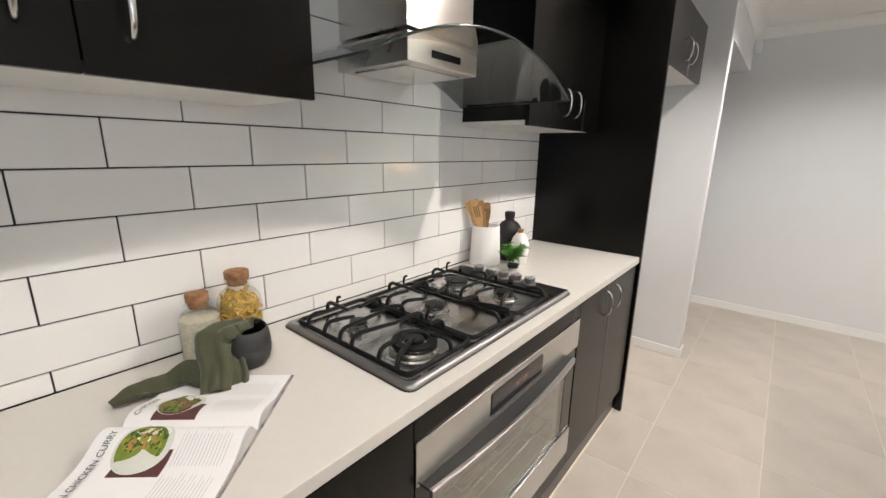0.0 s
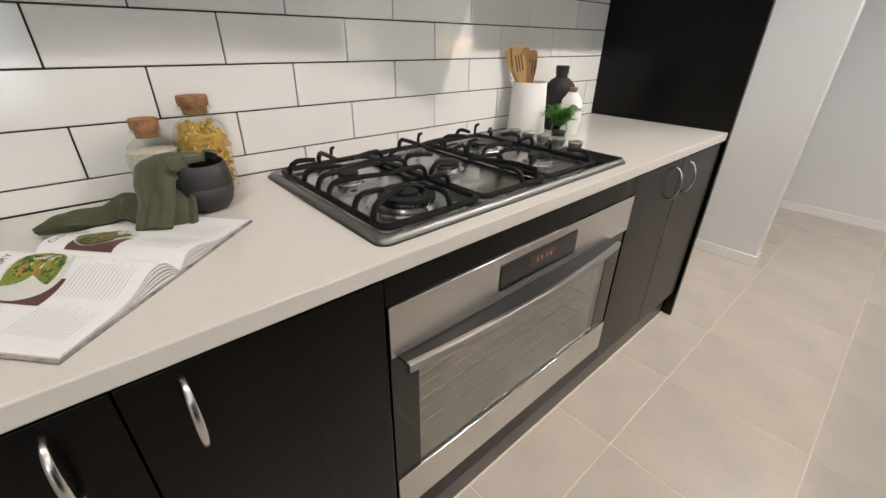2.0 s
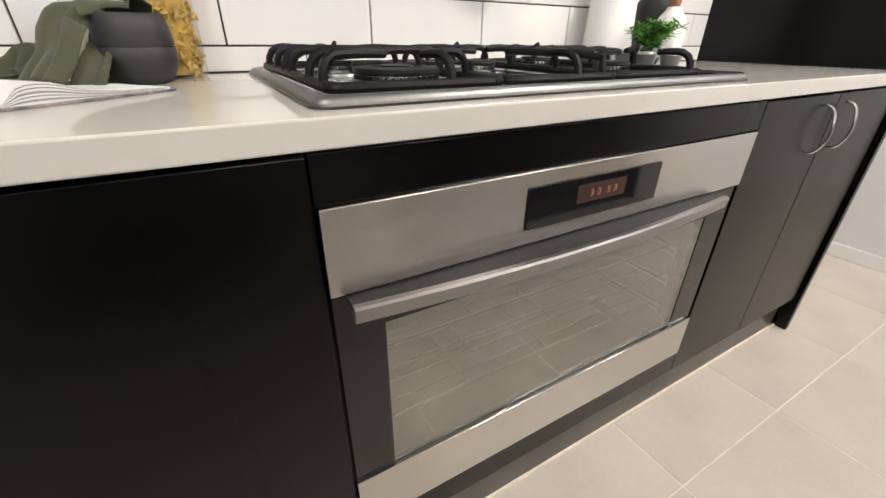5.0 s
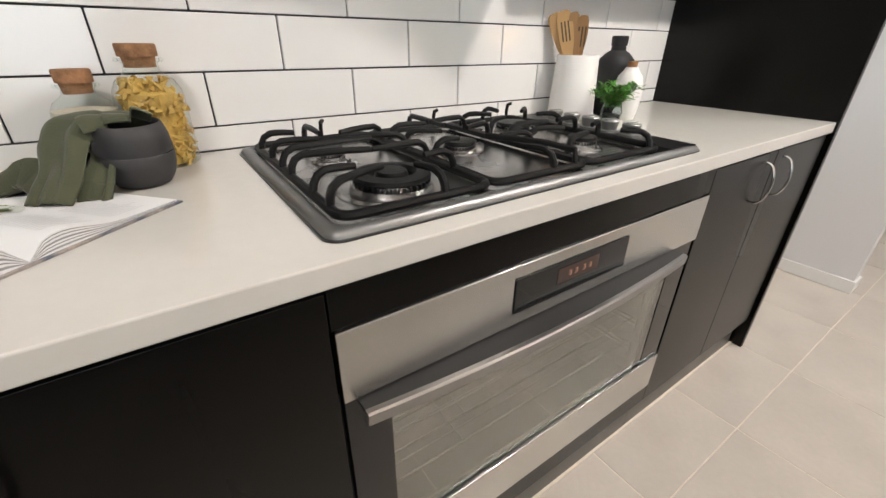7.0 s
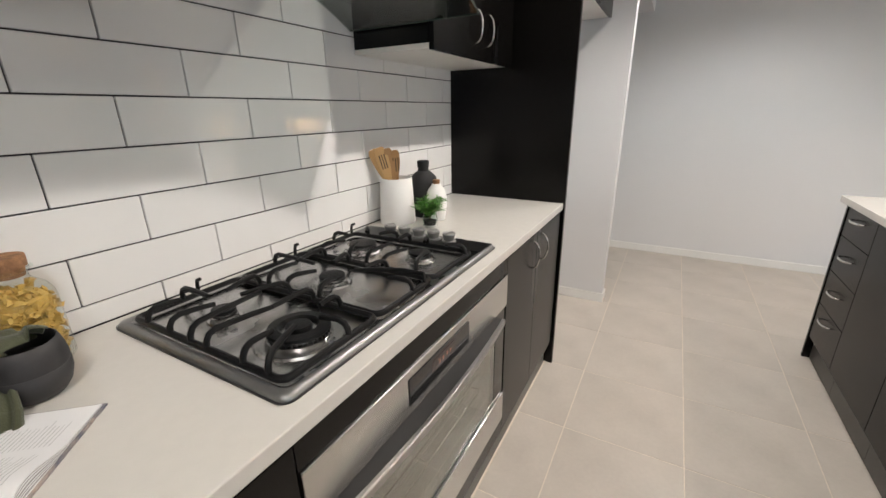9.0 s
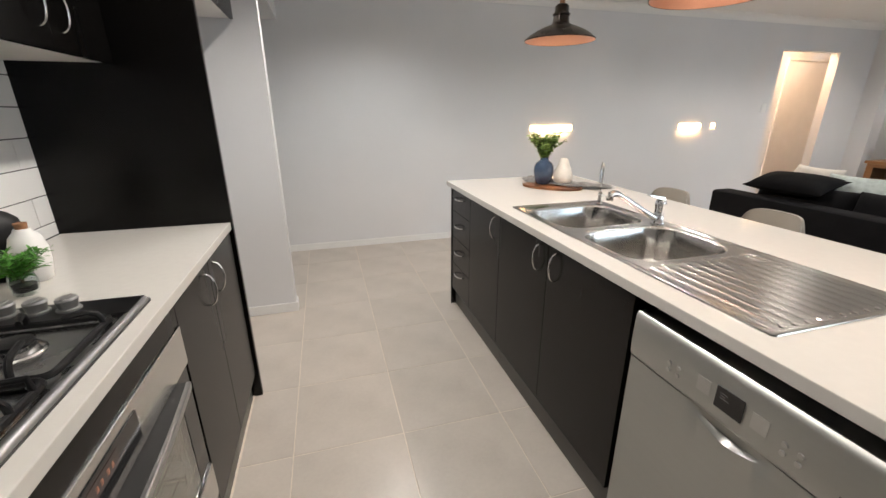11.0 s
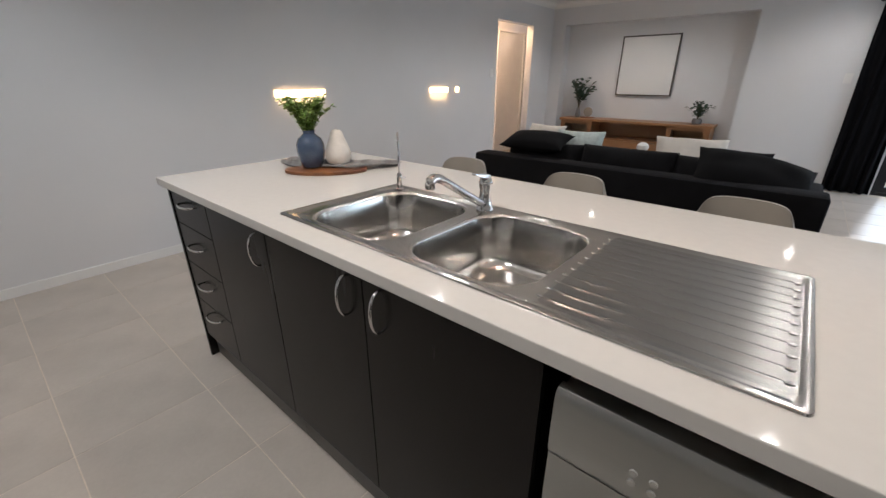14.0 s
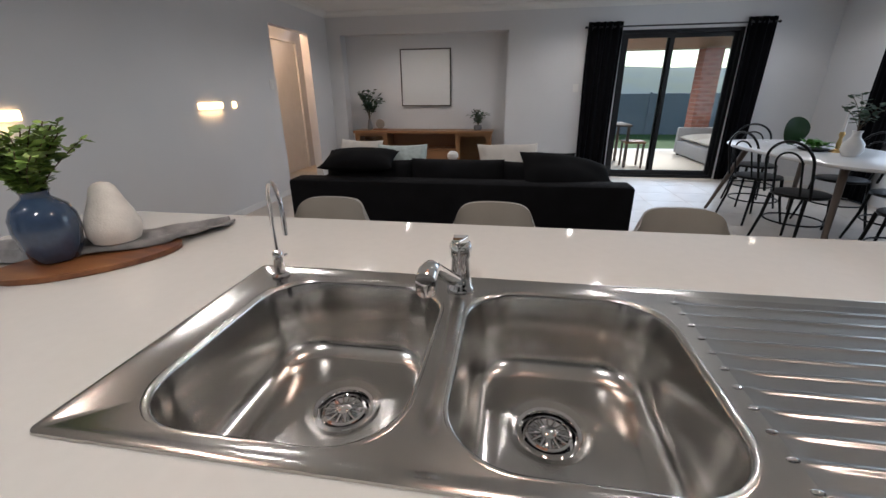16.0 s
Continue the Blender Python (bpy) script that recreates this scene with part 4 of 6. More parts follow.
def spatula(base, tip, slots, mat, label, width=0.026):
    """A flat wooden utensil from its foot in the canister to its tip, its face towards the room."""
    a, b = Vector(base), Vector(tip)
    up = (b - a).normalized()
    face = Vector((0.75, -0.65, 0.1))
    face = (face - up * face.dot(up)).normalized()
    side = up.cross(face)
    t = thing("spatula", label, "kitchen utensil")
    t.matrix_world = Matrix(((side.x, -face.x, up.x, a.x), (side.y, -face.y, up.y, a.y), (side.z, -face.z, up.z, a.z), (0, 0, 0, 1)))
    length = (b - a).length
    bm = bmesh.new()
    w = [(0, 0.006), (0.12, 0.0065), (0.150, 0.008), (0.185, width * 0.66), (0.215, width * 0.92), (length - 0.045, width), (length - 0.015, width * 0.92), (length - 0.004, width * 0.72), (length, width * 0.45)]
    loft(bm, [[(-q, -0.0028, z), (q, -0.0028, z), (q, 0.0028, z), (-q, 0.0028, z)] for z, q in w])
    part("blade", bm, mat, t, bevel=0.0012)
    if slots:
        bm = bmesh.new()
        for x in (-0.010, 0, 0.010):
            for y in (-0.0032, 0.0029):
                box(bm, x - 0.0022, x + 0.0022, y, y + 0.0003, length - 0.085, length - 0.030)
        part("slots", bm, M_STEM, t, "dark slots")
    return t


M_TEAK = material("mid brown teak", (0.40, 0.22, 0.085), 0.5, vary=0.15, scale=10, stretch=(1, 1, 0.1), bump=0.1)
spatula((-0.462, 2.150, 0.912), (-0.566, 2.070, 1.192), False, M_BAMBOO, "wide bamboo spoon leaning in the canister", 0.023)
spatula((-0.478, 2.122, 0.912), (-0.545, 2.086, 1.200), True, M_BAMBOO, "slotted bamboo spatula leaning in the canister", 0.024)
spatula((-0.494, 2.150, 0.912), (-0.522, 2.108, 1.196), False, M_TEAK, "brown teak spoon standing in the canister", 0.018)
spatula((-0.520, 2.160, 0.912), (-0.500, 2.128, 1.188), True, M_TEAK, "slotted brown teak turner standing in the canister", 0.018)
turned("bottle", [(0, 0), (0.040, 0), (0.044, 0.004), (0.053, 0.110), (0.057, 0.145), (0.053, 0.168), (0.036, 0.186), (0.023, 0.194), (0.021, 0.207), (0.024, 0.207), (0.025, 0.232), (0.022, 0.235), (0, 0.235)], M_MATTB, (-0.455, 2.262, 0.9005), "tall matt black ceramic bottle beside the canister", "bottle")
t = turned("bottle", [(0, 0), (0.030, 0), (0.034, 0.005), (0.042, 0.060), (0.042, 0.095), (0.034, 0.126), (0.021, 0.142), (0.018, 0.150), (0, 0.150)], M_WHITE, (-0.372, 2.225, 0.9005), "small matt white bottle with a cork", "bottle")
bm = bmesh.new()
lathe(bm, [(0, 0.150), (0.013, 0.150), (0.015, 0.166), (0, 0.167)], 20)
part("stopper", bm, M_CORK, t, "brown cork stopper")


def leaf_quads(bm, c, d, up, length, width):
    """One leaf, folded along its middle."""
    d = d.normalized()
    s = d.cross(up)
    s = (s if s.length > 0.01 else d.cross(Vector((1, 0, 0)))).normalized()
    nrm = s.cross(d)
    a, b = bm.verts.new(c), bm.verts.new(c + d * length + nrm * length * -0.08)
    mid = bm.verts.new(c + d * length * 0.5 - nrm * width * 0.12)
    l1, l2 = bm.verts.new(c + d * length * 0.30 + s * width * 0.46), bm.verts.new(c + d * length * 0.70 + s * width * 0.42)
    r1, r2 = bm.verts.new(c + d * length * 0.30 - s * width * 0.46), bm.verts.new(c + d * length * 0.70 - s * width * 0.42)
    for f in ((a, mid, l1), (l1, mid, l2), (l2, mid, b), (a, r1, mid), (r1, r2, mid), (r2, b, mid)):
        bm.faces.new(f)


def plant(parent, origin, sprays, height, spread, leaf, width, per, mat, seed, droop=0.0, stem=0.0012, start=0.25, stem_label="thin brown stems"):
    rng = random.Random(seed)
    bs, bl = bmesh.new(), bmesh.new()
    for k in range(sprays):
        a = math.tau * (k + rng.random() * 0.8) / sprays
        reach, h = spread * rng.uniform(0.25, 1.0), height * rng.uniform(0.65, 1.05)
        pts = []
        for i in range(7):
            f = i / 6
            r = reach * f ** 1.5
            pts.append(Vector(origin) + Vector((r * math.cos(a + 0.4 * f), r * math.sin(a + 0.4 * f), h * f - droop * f ** 3)))
        tube(bs, pts, stem, 5)
        for q in range(per):
            f = start + (1 - start) * (q + rng.random()) / per
            i = min(int(f * 6), 5)
            c = pts[i].lerp(pts[i + 1], f * 6 - i)
            b = rng.uniform(0, math.tau)
            d = Vector((math.cos(b), math.sin(b), rng.uniform(-0.3, 0.9)))
            leaf_quads(bl, c, d, Vector((rng.uniform(-0.4, 0.4), rng.uniform(-0.4, 0.4), 1)), leaf * rng.uniform(0.7, 1.2), width * rng.uniform(0.7, 1.15))
    part("stems", bs, M_STEM, parent, stem_label, kind="stuff")
    mesh_ob = part("leaves", bl, mat, parent, "many small green leaves", smooth=30, kind="stuff")
    return mesh_ob


pl = thing("small_plant", "small feathery green plant in a glass tumbler", "plant", (-0.338, 2.112, 0.9005))
bm = bmesh.new()
lathe(bm, [(0, 0.0005), (0.021, 0.0005), (0.027, 0.010), (0.030, 0.035), (0.025, 0.058), (0.0235, 0.058), (0.028, 0.035), (0.025, 0.012), (0, 0.006)], 32)
part("tumbler", bm, M_GLASS, pl, "clear glass tumbler")
bm = bmesh.new()
lathe(bm, [(0, 0.0075), (0.023, 0.012), (0.026, 0.028), (0, 0.031)], 24)
M_SOIL = material("dark pebbles", (0.035, 0.028, 0.025), 0.6, vary=0.3, scale=150, bump=0.8, fine=300)
part("pebbles", bm, M_SOIL, pl, "dark pebbles")
plant(pl, (0, 0, 0.030), 40, 0.100, 0.072, 0.022, 0.0055, 34, M_LEAF, 11, droop=0.02, stem=0.0007)

# ---- island ----
def at_home(t, *obs):
    for o in obs:
        o.matrix_parent_inverse = t.matrix_world.inverted()


isl = thing("worktop", "off-white speckled stone island worktop with an inset sink", "worktop", (1.7, 1.87, 0.868))
IX0, IX1, IY0, IY1 = 1.228, 2.185, 0.15, 3.54
CX0, CX1, CY0, CY1 = 1.325, 1.785, 1.430, 2.650
bm = bmesh.new()
rings = []
for z in (0.868, 0.90):
    rings.append(([bm.verts.new((x, y, z)) for x, y in ((IX0, IY0), (IX1, IY0), (IX1, IY1), (IX0, IY1))], [bm.verts.new((x, y, z)) for x, y in ((CX0, CY0), (CX1, CY0), (CX1, CY1), (CX0, CY1))]))
(lo_o, lo_i), (hi_o, hi_i) = rings
for k in range(4):
    q = (k + 1) % 4
    bm.faces.new((hi_o[k], hi_o[q], hi_i[q], hi_i[k]))
    bm.faces.new((lo_o[q], lo_o[k], lo_i[k], lo_i[q]))
    bm.faces.new((lo_o[k], lo_o[q], hi_o[q], hi_o[k]))
    bm.faces.new((lo_i[q], lo_i[k], hi_i[k], hi_i[q]))
at_home(isl, part("slab", bm, M_BENCH, isl, bevel=0.0022))

base_unit(2.673, 3.113, [], [2.732], "black woodgrain island cabinet with one closed door", 1.25, -1, 1.80, 0.135)
base_unit(1.732, 2.672, [2.208], [2.275, 2.148], "black woodgrain island cabinet with two doors under the sink", 1.25, -1, 1.80, 0.135)
drawers = thing("drawer_unit", "black woodgrain island unit of four closed drawers", "cabinet", (1.5, 3.26, 0))
bm = bmesh.new()
for b in ((1.269, 1.80, 3.115, 3.131, 0.13, 0.8665), (1.269, 1.80, 3.456, 3.472, 0.13, 0.8665), (1.79, 1.80, 3.131, 3.456, 0.13, 0.8665), (1.269, 1.79, 3.131, 3.456, 0.13, 0.146)):
    box(bm, *b)
at_home(drawers, part("body", bm, M_BLACK, drawers))
for z0, z1, hz in ((0.715, 0.862, 0.815), (0.530, 0.712, 0.632), (0.340, 0.527, 0.448), (0.137, 0.337, 0.290)):
    d = box_part("drawer_front", (1.25, 1.268, 3.116, 3.471, z0, z1), M_BLACK, drawers, bevel=0.0012)
    at_home(drawers, d)
    bow_handle(d, (1.25, 3.305, hz), (-1, 0, 0), (0, 1, 0))
at_home(drawers, box_part("kick_board", (1.280, 1.296, 3.115, 3.472, 0.002, 0.128), M_KICK, drawers, bevel=0))
t = thing("island_panel", "black woodgrain end panel and back of the island", "panel", (1.7, 3.48, 0))
at_home(t, box_part("end_board", (1.246, 2.12, 3.4735, 3.492, 0.001, 0.8675), M_BLACK, t, bevel=0.001), box_part("back_board", (1.803, 1.821, 0.19, 3.472, 0.001, 0.8675), M_BLACK, t, bevel=0.001))
t = thing("open_shelf_unit", "open black shelf compartment beside the dishwasher", "cabinet", (1.5, 0.6, 0))
for nm, b in (("side_board", (1.250, 1.80, 1.066, 1.084, 0.001, 0.8675)), ("side_board", (1.250, 1.80, 0.19, 0.208, 0.001, 0.8675)), ("shelf", (1.275, 1.80, 0.209, 1.065, 0.44, 0.456)), ("bottom_board", (1.255, 1.80, 0.209, 1.065, 0.135, 0.151)), ("top_rail", (1.256, 1.272, 0.209, 1.065, 0.825, 0.8665)), ("kick_board", (1.280, 1.296, 0.209, 1.065, 0.002, 0.134))):
    at_home(t, box_part(nm, b, M_BLACK, t, bevel=0.001))
M_GREYP = material("grey plastic", (0.16, 0.16, 0.165), 0.35, vary=0.05)
# Box added to stand for undefined grey shapes in the compartment.
t = thing("storage_box", "dark grey box added for grey shapes on the open shelf", "box", (1.5, 0.8, 0.457))
at_home(t, box_part("body", (1.42, 1.66, 0.66, 0.98, 0.4575, 0.68), M_GREYP, t, bevel=0.006), box_part("lid", (1.41, 1.67, 0.65, 0.99, 0.6805, 0.70), M_GREYP, t, bevel=0.004))

# dishwasher
dw = thing("dishwasher", "silver freestanding dishwasher under the island worktop", "dishwasher", (1.5, 1.40, 0))
DY0, DY1 = 1.102, 1.702
bm = bmesh.new()
box(bm, 1.262, 1.79, DY0 + 0.004, DY1 - 0.004, 0.02, 0.822)
at_home(dw, part("housing", bm, M_DW, dw, "grey painted housing", bevel=0.002))
bm = bmesh.new()
prof = [(1.261, 0.826), (1.243, 0.826), (1.236, 0.820), (1.2335, 0.808), (1.232, 0.74), (1.2335, 0.700), (1.238, 0.688), (1.240, 0.6865), (1.261, 0.6865)]
loft(bm, [[(x, y, z) for x, z in prof] for y in (DY0, DY0 + 0.003, DY1 - 0.003, DY1)])
fascia = part("control_panel", bm, M_DW, dw, "silver curved control panel", smooth=40)
at_home(dw, fascia)
bm = bmesh.new()
n, rows = 48, []
for i in range(n + 1):
    y = DY0 + (DY1 - DY0) * i / n
    s = abs(y - 1.402) / 0.125
    scoop = 0.036 * (0.5 + 0.5 * math.cos(min(1.0, s) * math.pi))
    rows.append([(1.2405, y, 0.100), (1.2385, y, 0.104), (1.2385, y, 0.58), (1.2385, y, 0.672 - scoop * 0.85), (1.2385 + 0.5 * scoop, y, 0.676 - scoop * 0.70), (1.2385 + 0.45 * scoop, y, 0.6845), (1.2605, y, 0.6845), (1.2605, y, 0.100)])
loft(bm, rows)
at_home(dw, part("door", bm, M_DW, dw, "brushed silver door with a grip hollow", smooth=50))
at_home(dw, box_part("kick_plate", (1.285, 1.295, DY0 + 0.01, DY1 - 0.01, 0.015, 0.098), M_PLASTIC, dw, "black kick plate", bevel=0.001))
box_part("lip_groove", (1.2334, 1.2350, DY0 + 0.002, DY1 - 0.002, 0.7985, 0.8005), M_DARK, fascia, "dark groove below the top lip", bevel=0)
M_BTN = material("silver button plastic", (0.50, 0.505, 0.49), 0.3, 0.6, vary=0.03)
dd = box_part("display", (1.2300, 1.2319, 1.374, 1.438, 0.724, 0.778), M_BLACKGLASS, fascia, "small black display", bevel=0.0004)
bm = bmesh.new()
for k, w in enumerate((0.018, 0.012, 0.022)):
    box(bm, 1.2296, 1.2299, 1.428 - w, 1.428, 0.763 - 0.006 * k, 0.7645 - 0.006 * k)
part("display_marks", bm, M_GREYP, dd, "faint grey display marks", kind="stuff")
for y in (1.568, 1.540, 1.290, 1.262):
    for z in (0.748, 0.728):
        bm = bmesh.new()
        v = bmesh.ops.create_cone(bm, segments=18, radius1=0.0062, radius2=0.0055, depth=0.003, cap_ends=True)["verts"]
        bmesh.ops.transform(bm, matrix=pose(1.2306, y, z, 0, -90, 0), verts=v)
        part("button", bm, M_BTN, fascia, "round silver button")
for y in (1.340, 1.470):
    box_part("touch_pad", (1.2312, 1.2322, y - 0.017, y + 0.017, 0.733, 0.770), M_BTN, fascia, "square silver touch pad", bevel=0.0003)
bm = bmesh.new()
for k in range(6):
    box(bm, 1.2312, 1.2316, 1.150 + k * 0.008, 1.1555 + k * 0.008, 0.722, 0.727)
part("name_plate", bm, M_GREYP, fascia, "small grey name marks", kind="stuff")

# sink
sink = thing("kitchen_sink", "stainless steel double bowl sink with a ribbed drainer", "sink", (1.557, 2.04, 0.90))
SX0, SX1, SY0, SY1 = 1.307, 1.807, 1.405, 2.672
BASINS = [((1.546, 2.413), 0.212, 0.186, 0.100), ((1.546, 2.012), 0.212, 0.180, 0.100)]
DRAINS = [(1.575, 2.400), (1.575, 2.035)]


def loop(c, hx, hy, r, z, n=8):
    return [(c[0] + x, c[1] + y, z) for x, y in rounded(hx, hy, r, n)]


bm = bmesh.new()
sc, sh = ((SX0 + SX1) / 2, (SY0 + SY1) / 2), ((SX1 - SX0) / 2, (SY1 - SY0) / 2)
edge_rings = [loop(sc, sh[0], sh[1], 0.012, 0.9008), loop(sc, sh[0] - 0.001, sh[1] - 0.001, 0.012, 0.9045), loop(sc, sh[0] - 0.010, sh[1] - 0.010, 0.012, 0.9065), loop(sc, sh[0] - 0.016, sh[1] - 0.016, 0.012, 0.9035)]
vr = loft(bm, edge_rings, False, False)
flat_z = 0.9035
holes = [[bm.verts.new(p) for p in loop(c, hx, hy, r, flat_z)] for c, hx, hy, r in BASINS]
DR = ((1.557, 1.612), 0.222, 0.192)
holes.append([bm.verts.new(p) for p in loop(DR[0], DR[1], DR[2], 0.02, flat_z)])
geom = []
for ringv in [vr[-1]] + holes:
    for a, b in zip(ringv, ringv[1:] + ringv[:1]):
        geom.append(bm.edges.get((a, b)) or bm.edges.new((a, b)))
bmesh.ops.triangle_fill(bm, use_beauty=True, use_dissolve=False, edges=geom)
at_home(sink, part("sink_top", bm, M_SINK, sink, "polished steel rim and deck", smooth=50))
for (c, hx, hy, r), dc in zip(BASINS, DRAINS):
    bm = bmesh.new()
    depth = 0.166
    loops = [loop(c, hx, hy, r, flat_z), loop(c, hx - 0.003, hy - 0.003, r, flat_z + 0.0012), loop(c, hx - 0.007, hy - 0.007, r - 0.002, flat_z - 0.001), loop(c, hx - 0.010, hy - 0.010, r - 0.004, flat_z - 0.008)]
    loops.append(loop(c, hx - 0.020, hy - 0.020, r - 0.006, flat_z - depth + 0.048))
    for k in range(1, 8):
        a = math.pi / 2 * k / 7
        loops.append(loop(c, hx - 0.020 - 0.046 * (1 - math.cos(a)), hy - 0.020 - 0.046 * (1 - math.cos(a)), max(0.02, r - 0.006 - 0.035 * (1 - math.cos(a))), flat_z - depth + 0.048 - 0.046 * math.sin(a)))
    loops.append(loop(dc, 0.072, 0.068, 0.062, flat_z - depth + 0.001))
    loops.append(loop(dc, 0.066, 0.066, 0.0659, flat_z - depth - 0.001))
    loops.append(loop(dc, 0.056, 0.056, 0.0559, flat_z - depth - 0.003))
    loft(bm, loops, False, False)
    basin = part("basin", bm, M_SINK, sink, "deep polished steel basin", smooth=70)
    at_home(sink, basin)
    bm = bmesh.new()
    z = flat_z - depth - 0.003
    lathe(bm, [(0.0562, 0.0), (0.0545, 0.0018), (0.048, 0.0008), (0.045, -0.006), (0.042, -0.016), (0, -0.016)], 40, (dc[0], dc[1], z))
    drain = part("drain", bm, M_CHROME, basin, "chrome drain ring")
    bm = bmesh.new()
    lathe(bm, [(0.038, 0.0), (0.039, 0.003), (0.035, 0.004), (0.034, 0.0005), (0.016, -0.003), (0.015, 0.006), (0.011, 0.009), (0, 0.0095)], 30, (dc[0], dc[1], z - 0.006))
    part("strainer", bm, M_CHROME, drain, "chrome basket strainer")
    bm = bmesh.new()
    for k in range(14):
        v = box(bm, 0.016, 0.035, -0.0016, 0.0014, -0.002, 0.0035)
        bmesh.ops.transform(bm, matrix=pose(dc[0], dc[1], z - 0.004, 0, 0, k * 360 / 14), verts=v)
    part("strainer_grid", bm, M_CHROME, drain, "thin chrome bars between the strainer slots", kind="stuff")
    # Drain's inner shade is put into a flat dark disc under the strainer.
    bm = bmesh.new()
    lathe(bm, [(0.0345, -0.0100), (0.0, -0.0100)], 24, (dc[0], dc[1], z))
    part("drain_shadow", bm, M_DARK, drain, "dark disc as the shade inside the drain")
bm = bmesh.new()
ny, nx = 2, 240
grid = []
for i in range(nx + 1):
    x = DR[0][0] - DR[1] + 2 * DR[1] * i / nx
    row = []
    for j in range(25):
        y = DR[0][1] - DR[2] + 2 * DR[2] * j / 24
        f = min(1.0, min(j, 24 - j) / 1.6) * min(1.0, min(i, nx - i) / 8)
        rib = max(0.0, math.cos((x - DR[0][0]) / 0.0385 * math.tau)) ** 3
        row.append(bm.verts.new((x, y, flat_z - 0.0018 * f - 0.0012 * f * (j / 24) + 0.0018 * rib * f * f)))
    grid.append(row)
for a, b in zip(grid, grid[1:]):
    for j in range(24):
        bm.faces.new((a[j], b[j], b[j + 1], a[j + 1]))
M_DRAINER = material("ribbed satin steel", (0.45, 0.44, 0.425), 0.24, 1.0, vary=0.04, scale=5, rough_vary=0.03)
at_home(sink, part("drainer", bm, M_DRAINER, sink, "ribbed polished steel drainer", smooth=70))
M_PEARL = material("polished steel bead", (0.75, 0.75, 0.75), 0.1, 1.0, vary=0.01)
bm = bmesh.new()
for k in range(-5, 6):
    for y in (DR[0][1] + DR[2] + 0.004, DR[0][1] - DR[2] + 0.012):
        v = bmesh.ops.create_uvsphere(bm, u_segments=12, v_segments=6, radius=0.0050)["verts"]
        bmesh.ops.transform(bm, matrix=Matrix.LocRotScale((DR[0][0] + k * 0.0385, y, flat_z), None, (0.8, 1.4, 0.6)), verts=v)
at_home(sink, part("rib_end", bm, M_PEARL, sink, "small polished rib ends", kind="stuff"))

tap = thing("mixer_tap", "chrome lever mixer tap on the sink deck", "tap", (1.752, 2.208, 0.904))
bm = bmesh.new()
lathe(bm, [(0, 0), (0.027, 0), (0.027, 0.006), (0.0225, 0.010), (0.0200, 0.036), (0.0185, 0.068), (0.0215, 0.074), (0.0220, 0.090), (0.0185, 0.099), (0.008, 0.104), (0, 0.1045)], 36)
part("body", bm, M_CHROME, tap, smooth=60)
bm = bmesh.new()
loft(bm, [[(-0.005 + s[0] * 1.0, s[1], s[2] - 0.020) for s in ring] for ring in (
    [(0.012, -0.016, 0.118), (0.012, 0.016, 0.118), (0.012, 0.014, 0.132), (0.012, -0.014, 0.132)],
    [(-0.020, -0.013, 0.126), (-0.020, 0.013, 0.126), (-0.020, 0.011, 0.137), (-0.020, -0.011, 0.137)],
    [(-0.060, -0.007, 0.140), (-0.060, 0.007, 0.140), (-0.060, 0.006, 0.146), (-0.060, -0.006, 0.146)])])
part("lever", bm, M_CHROME, tap, "chrome lever", bevel=0.002, segments=3)
bm = bmesh.new()
tube(bm, [(-0.010, 0.002, 0.022), (-0.040, 0.005, 0.036), (-0.110, 0.010, 0.078), (-0.185, 0.016, 0.123), (-0.206, 0.018, 0.133), (-0.222, 0.019, 0.134), (-0.234, 0.020, 0.128)], [0.0135, 0.0125, 0.0115, 0.0115, 0.013, 0.0145, 0.0150], 18)
spout = part("spout", bm, M_CHROME, tap, "long chrome spout", smooth=60)
bm = bmesh.new()
lathe(bm, [(0, 0), (0.0115, 0), (0.0140, 0.003), (0.0145, 0.020), (0, 0.020)], 24, (-0.234, 0.020, 0.107))
part("aerator", bm, M_CHROME, spout, "chrome aerator head")

ft = thing("filter_tap", "slim chrome filtered water tap with a hooked spout", "tap", (1.756, 2.600, 0.904))
bm = bmesh.new()
lathe(bm, [(0, 0), (0.018, 0), (0.018, 0.004), (0.012, 0.008), (0.011, 0.040), (0.0125, 0.043), (0.010, 0.056), (0.0045, 0.062), (0, 0.062)], 28)
part("body", bm, M_CHROME, ft)
bm = bmesh.new()
pts = [(0, 0, 0.058), (0, 0, 0.140)] + [(-0.030 + 0.030 * math.cos(radians(a)), -0.030 * 1.05 + 0.0315 * math.cos(radians(a)), 0.165 + 0.046 * math.sin(radians(a))) for a in range(0, 171, 17)]
pts += [(-0.0600, -0.0635, 0.135), (-0.0605, -0.064, 0.118)]
tube(bm, pts, [0.0042] * (len(pts) - 2) + [0.0048, 0.0048], 12)
part("spout", bm, M_CHROME, ft, "thin hooked chrome spout", smooth=60)
box_part("lever", (1.756 + 0.011, 1.756 + 0.034, 2.597, 2.603, 0.938, 0.944), M_CHROME, None, bevel=0.0015)
lv = scene.collection.objects["lever.001"] if "lever.001" in scene.collection.objects else None
if lv:
    lv.parent = ft
    at_home(ft, lv)

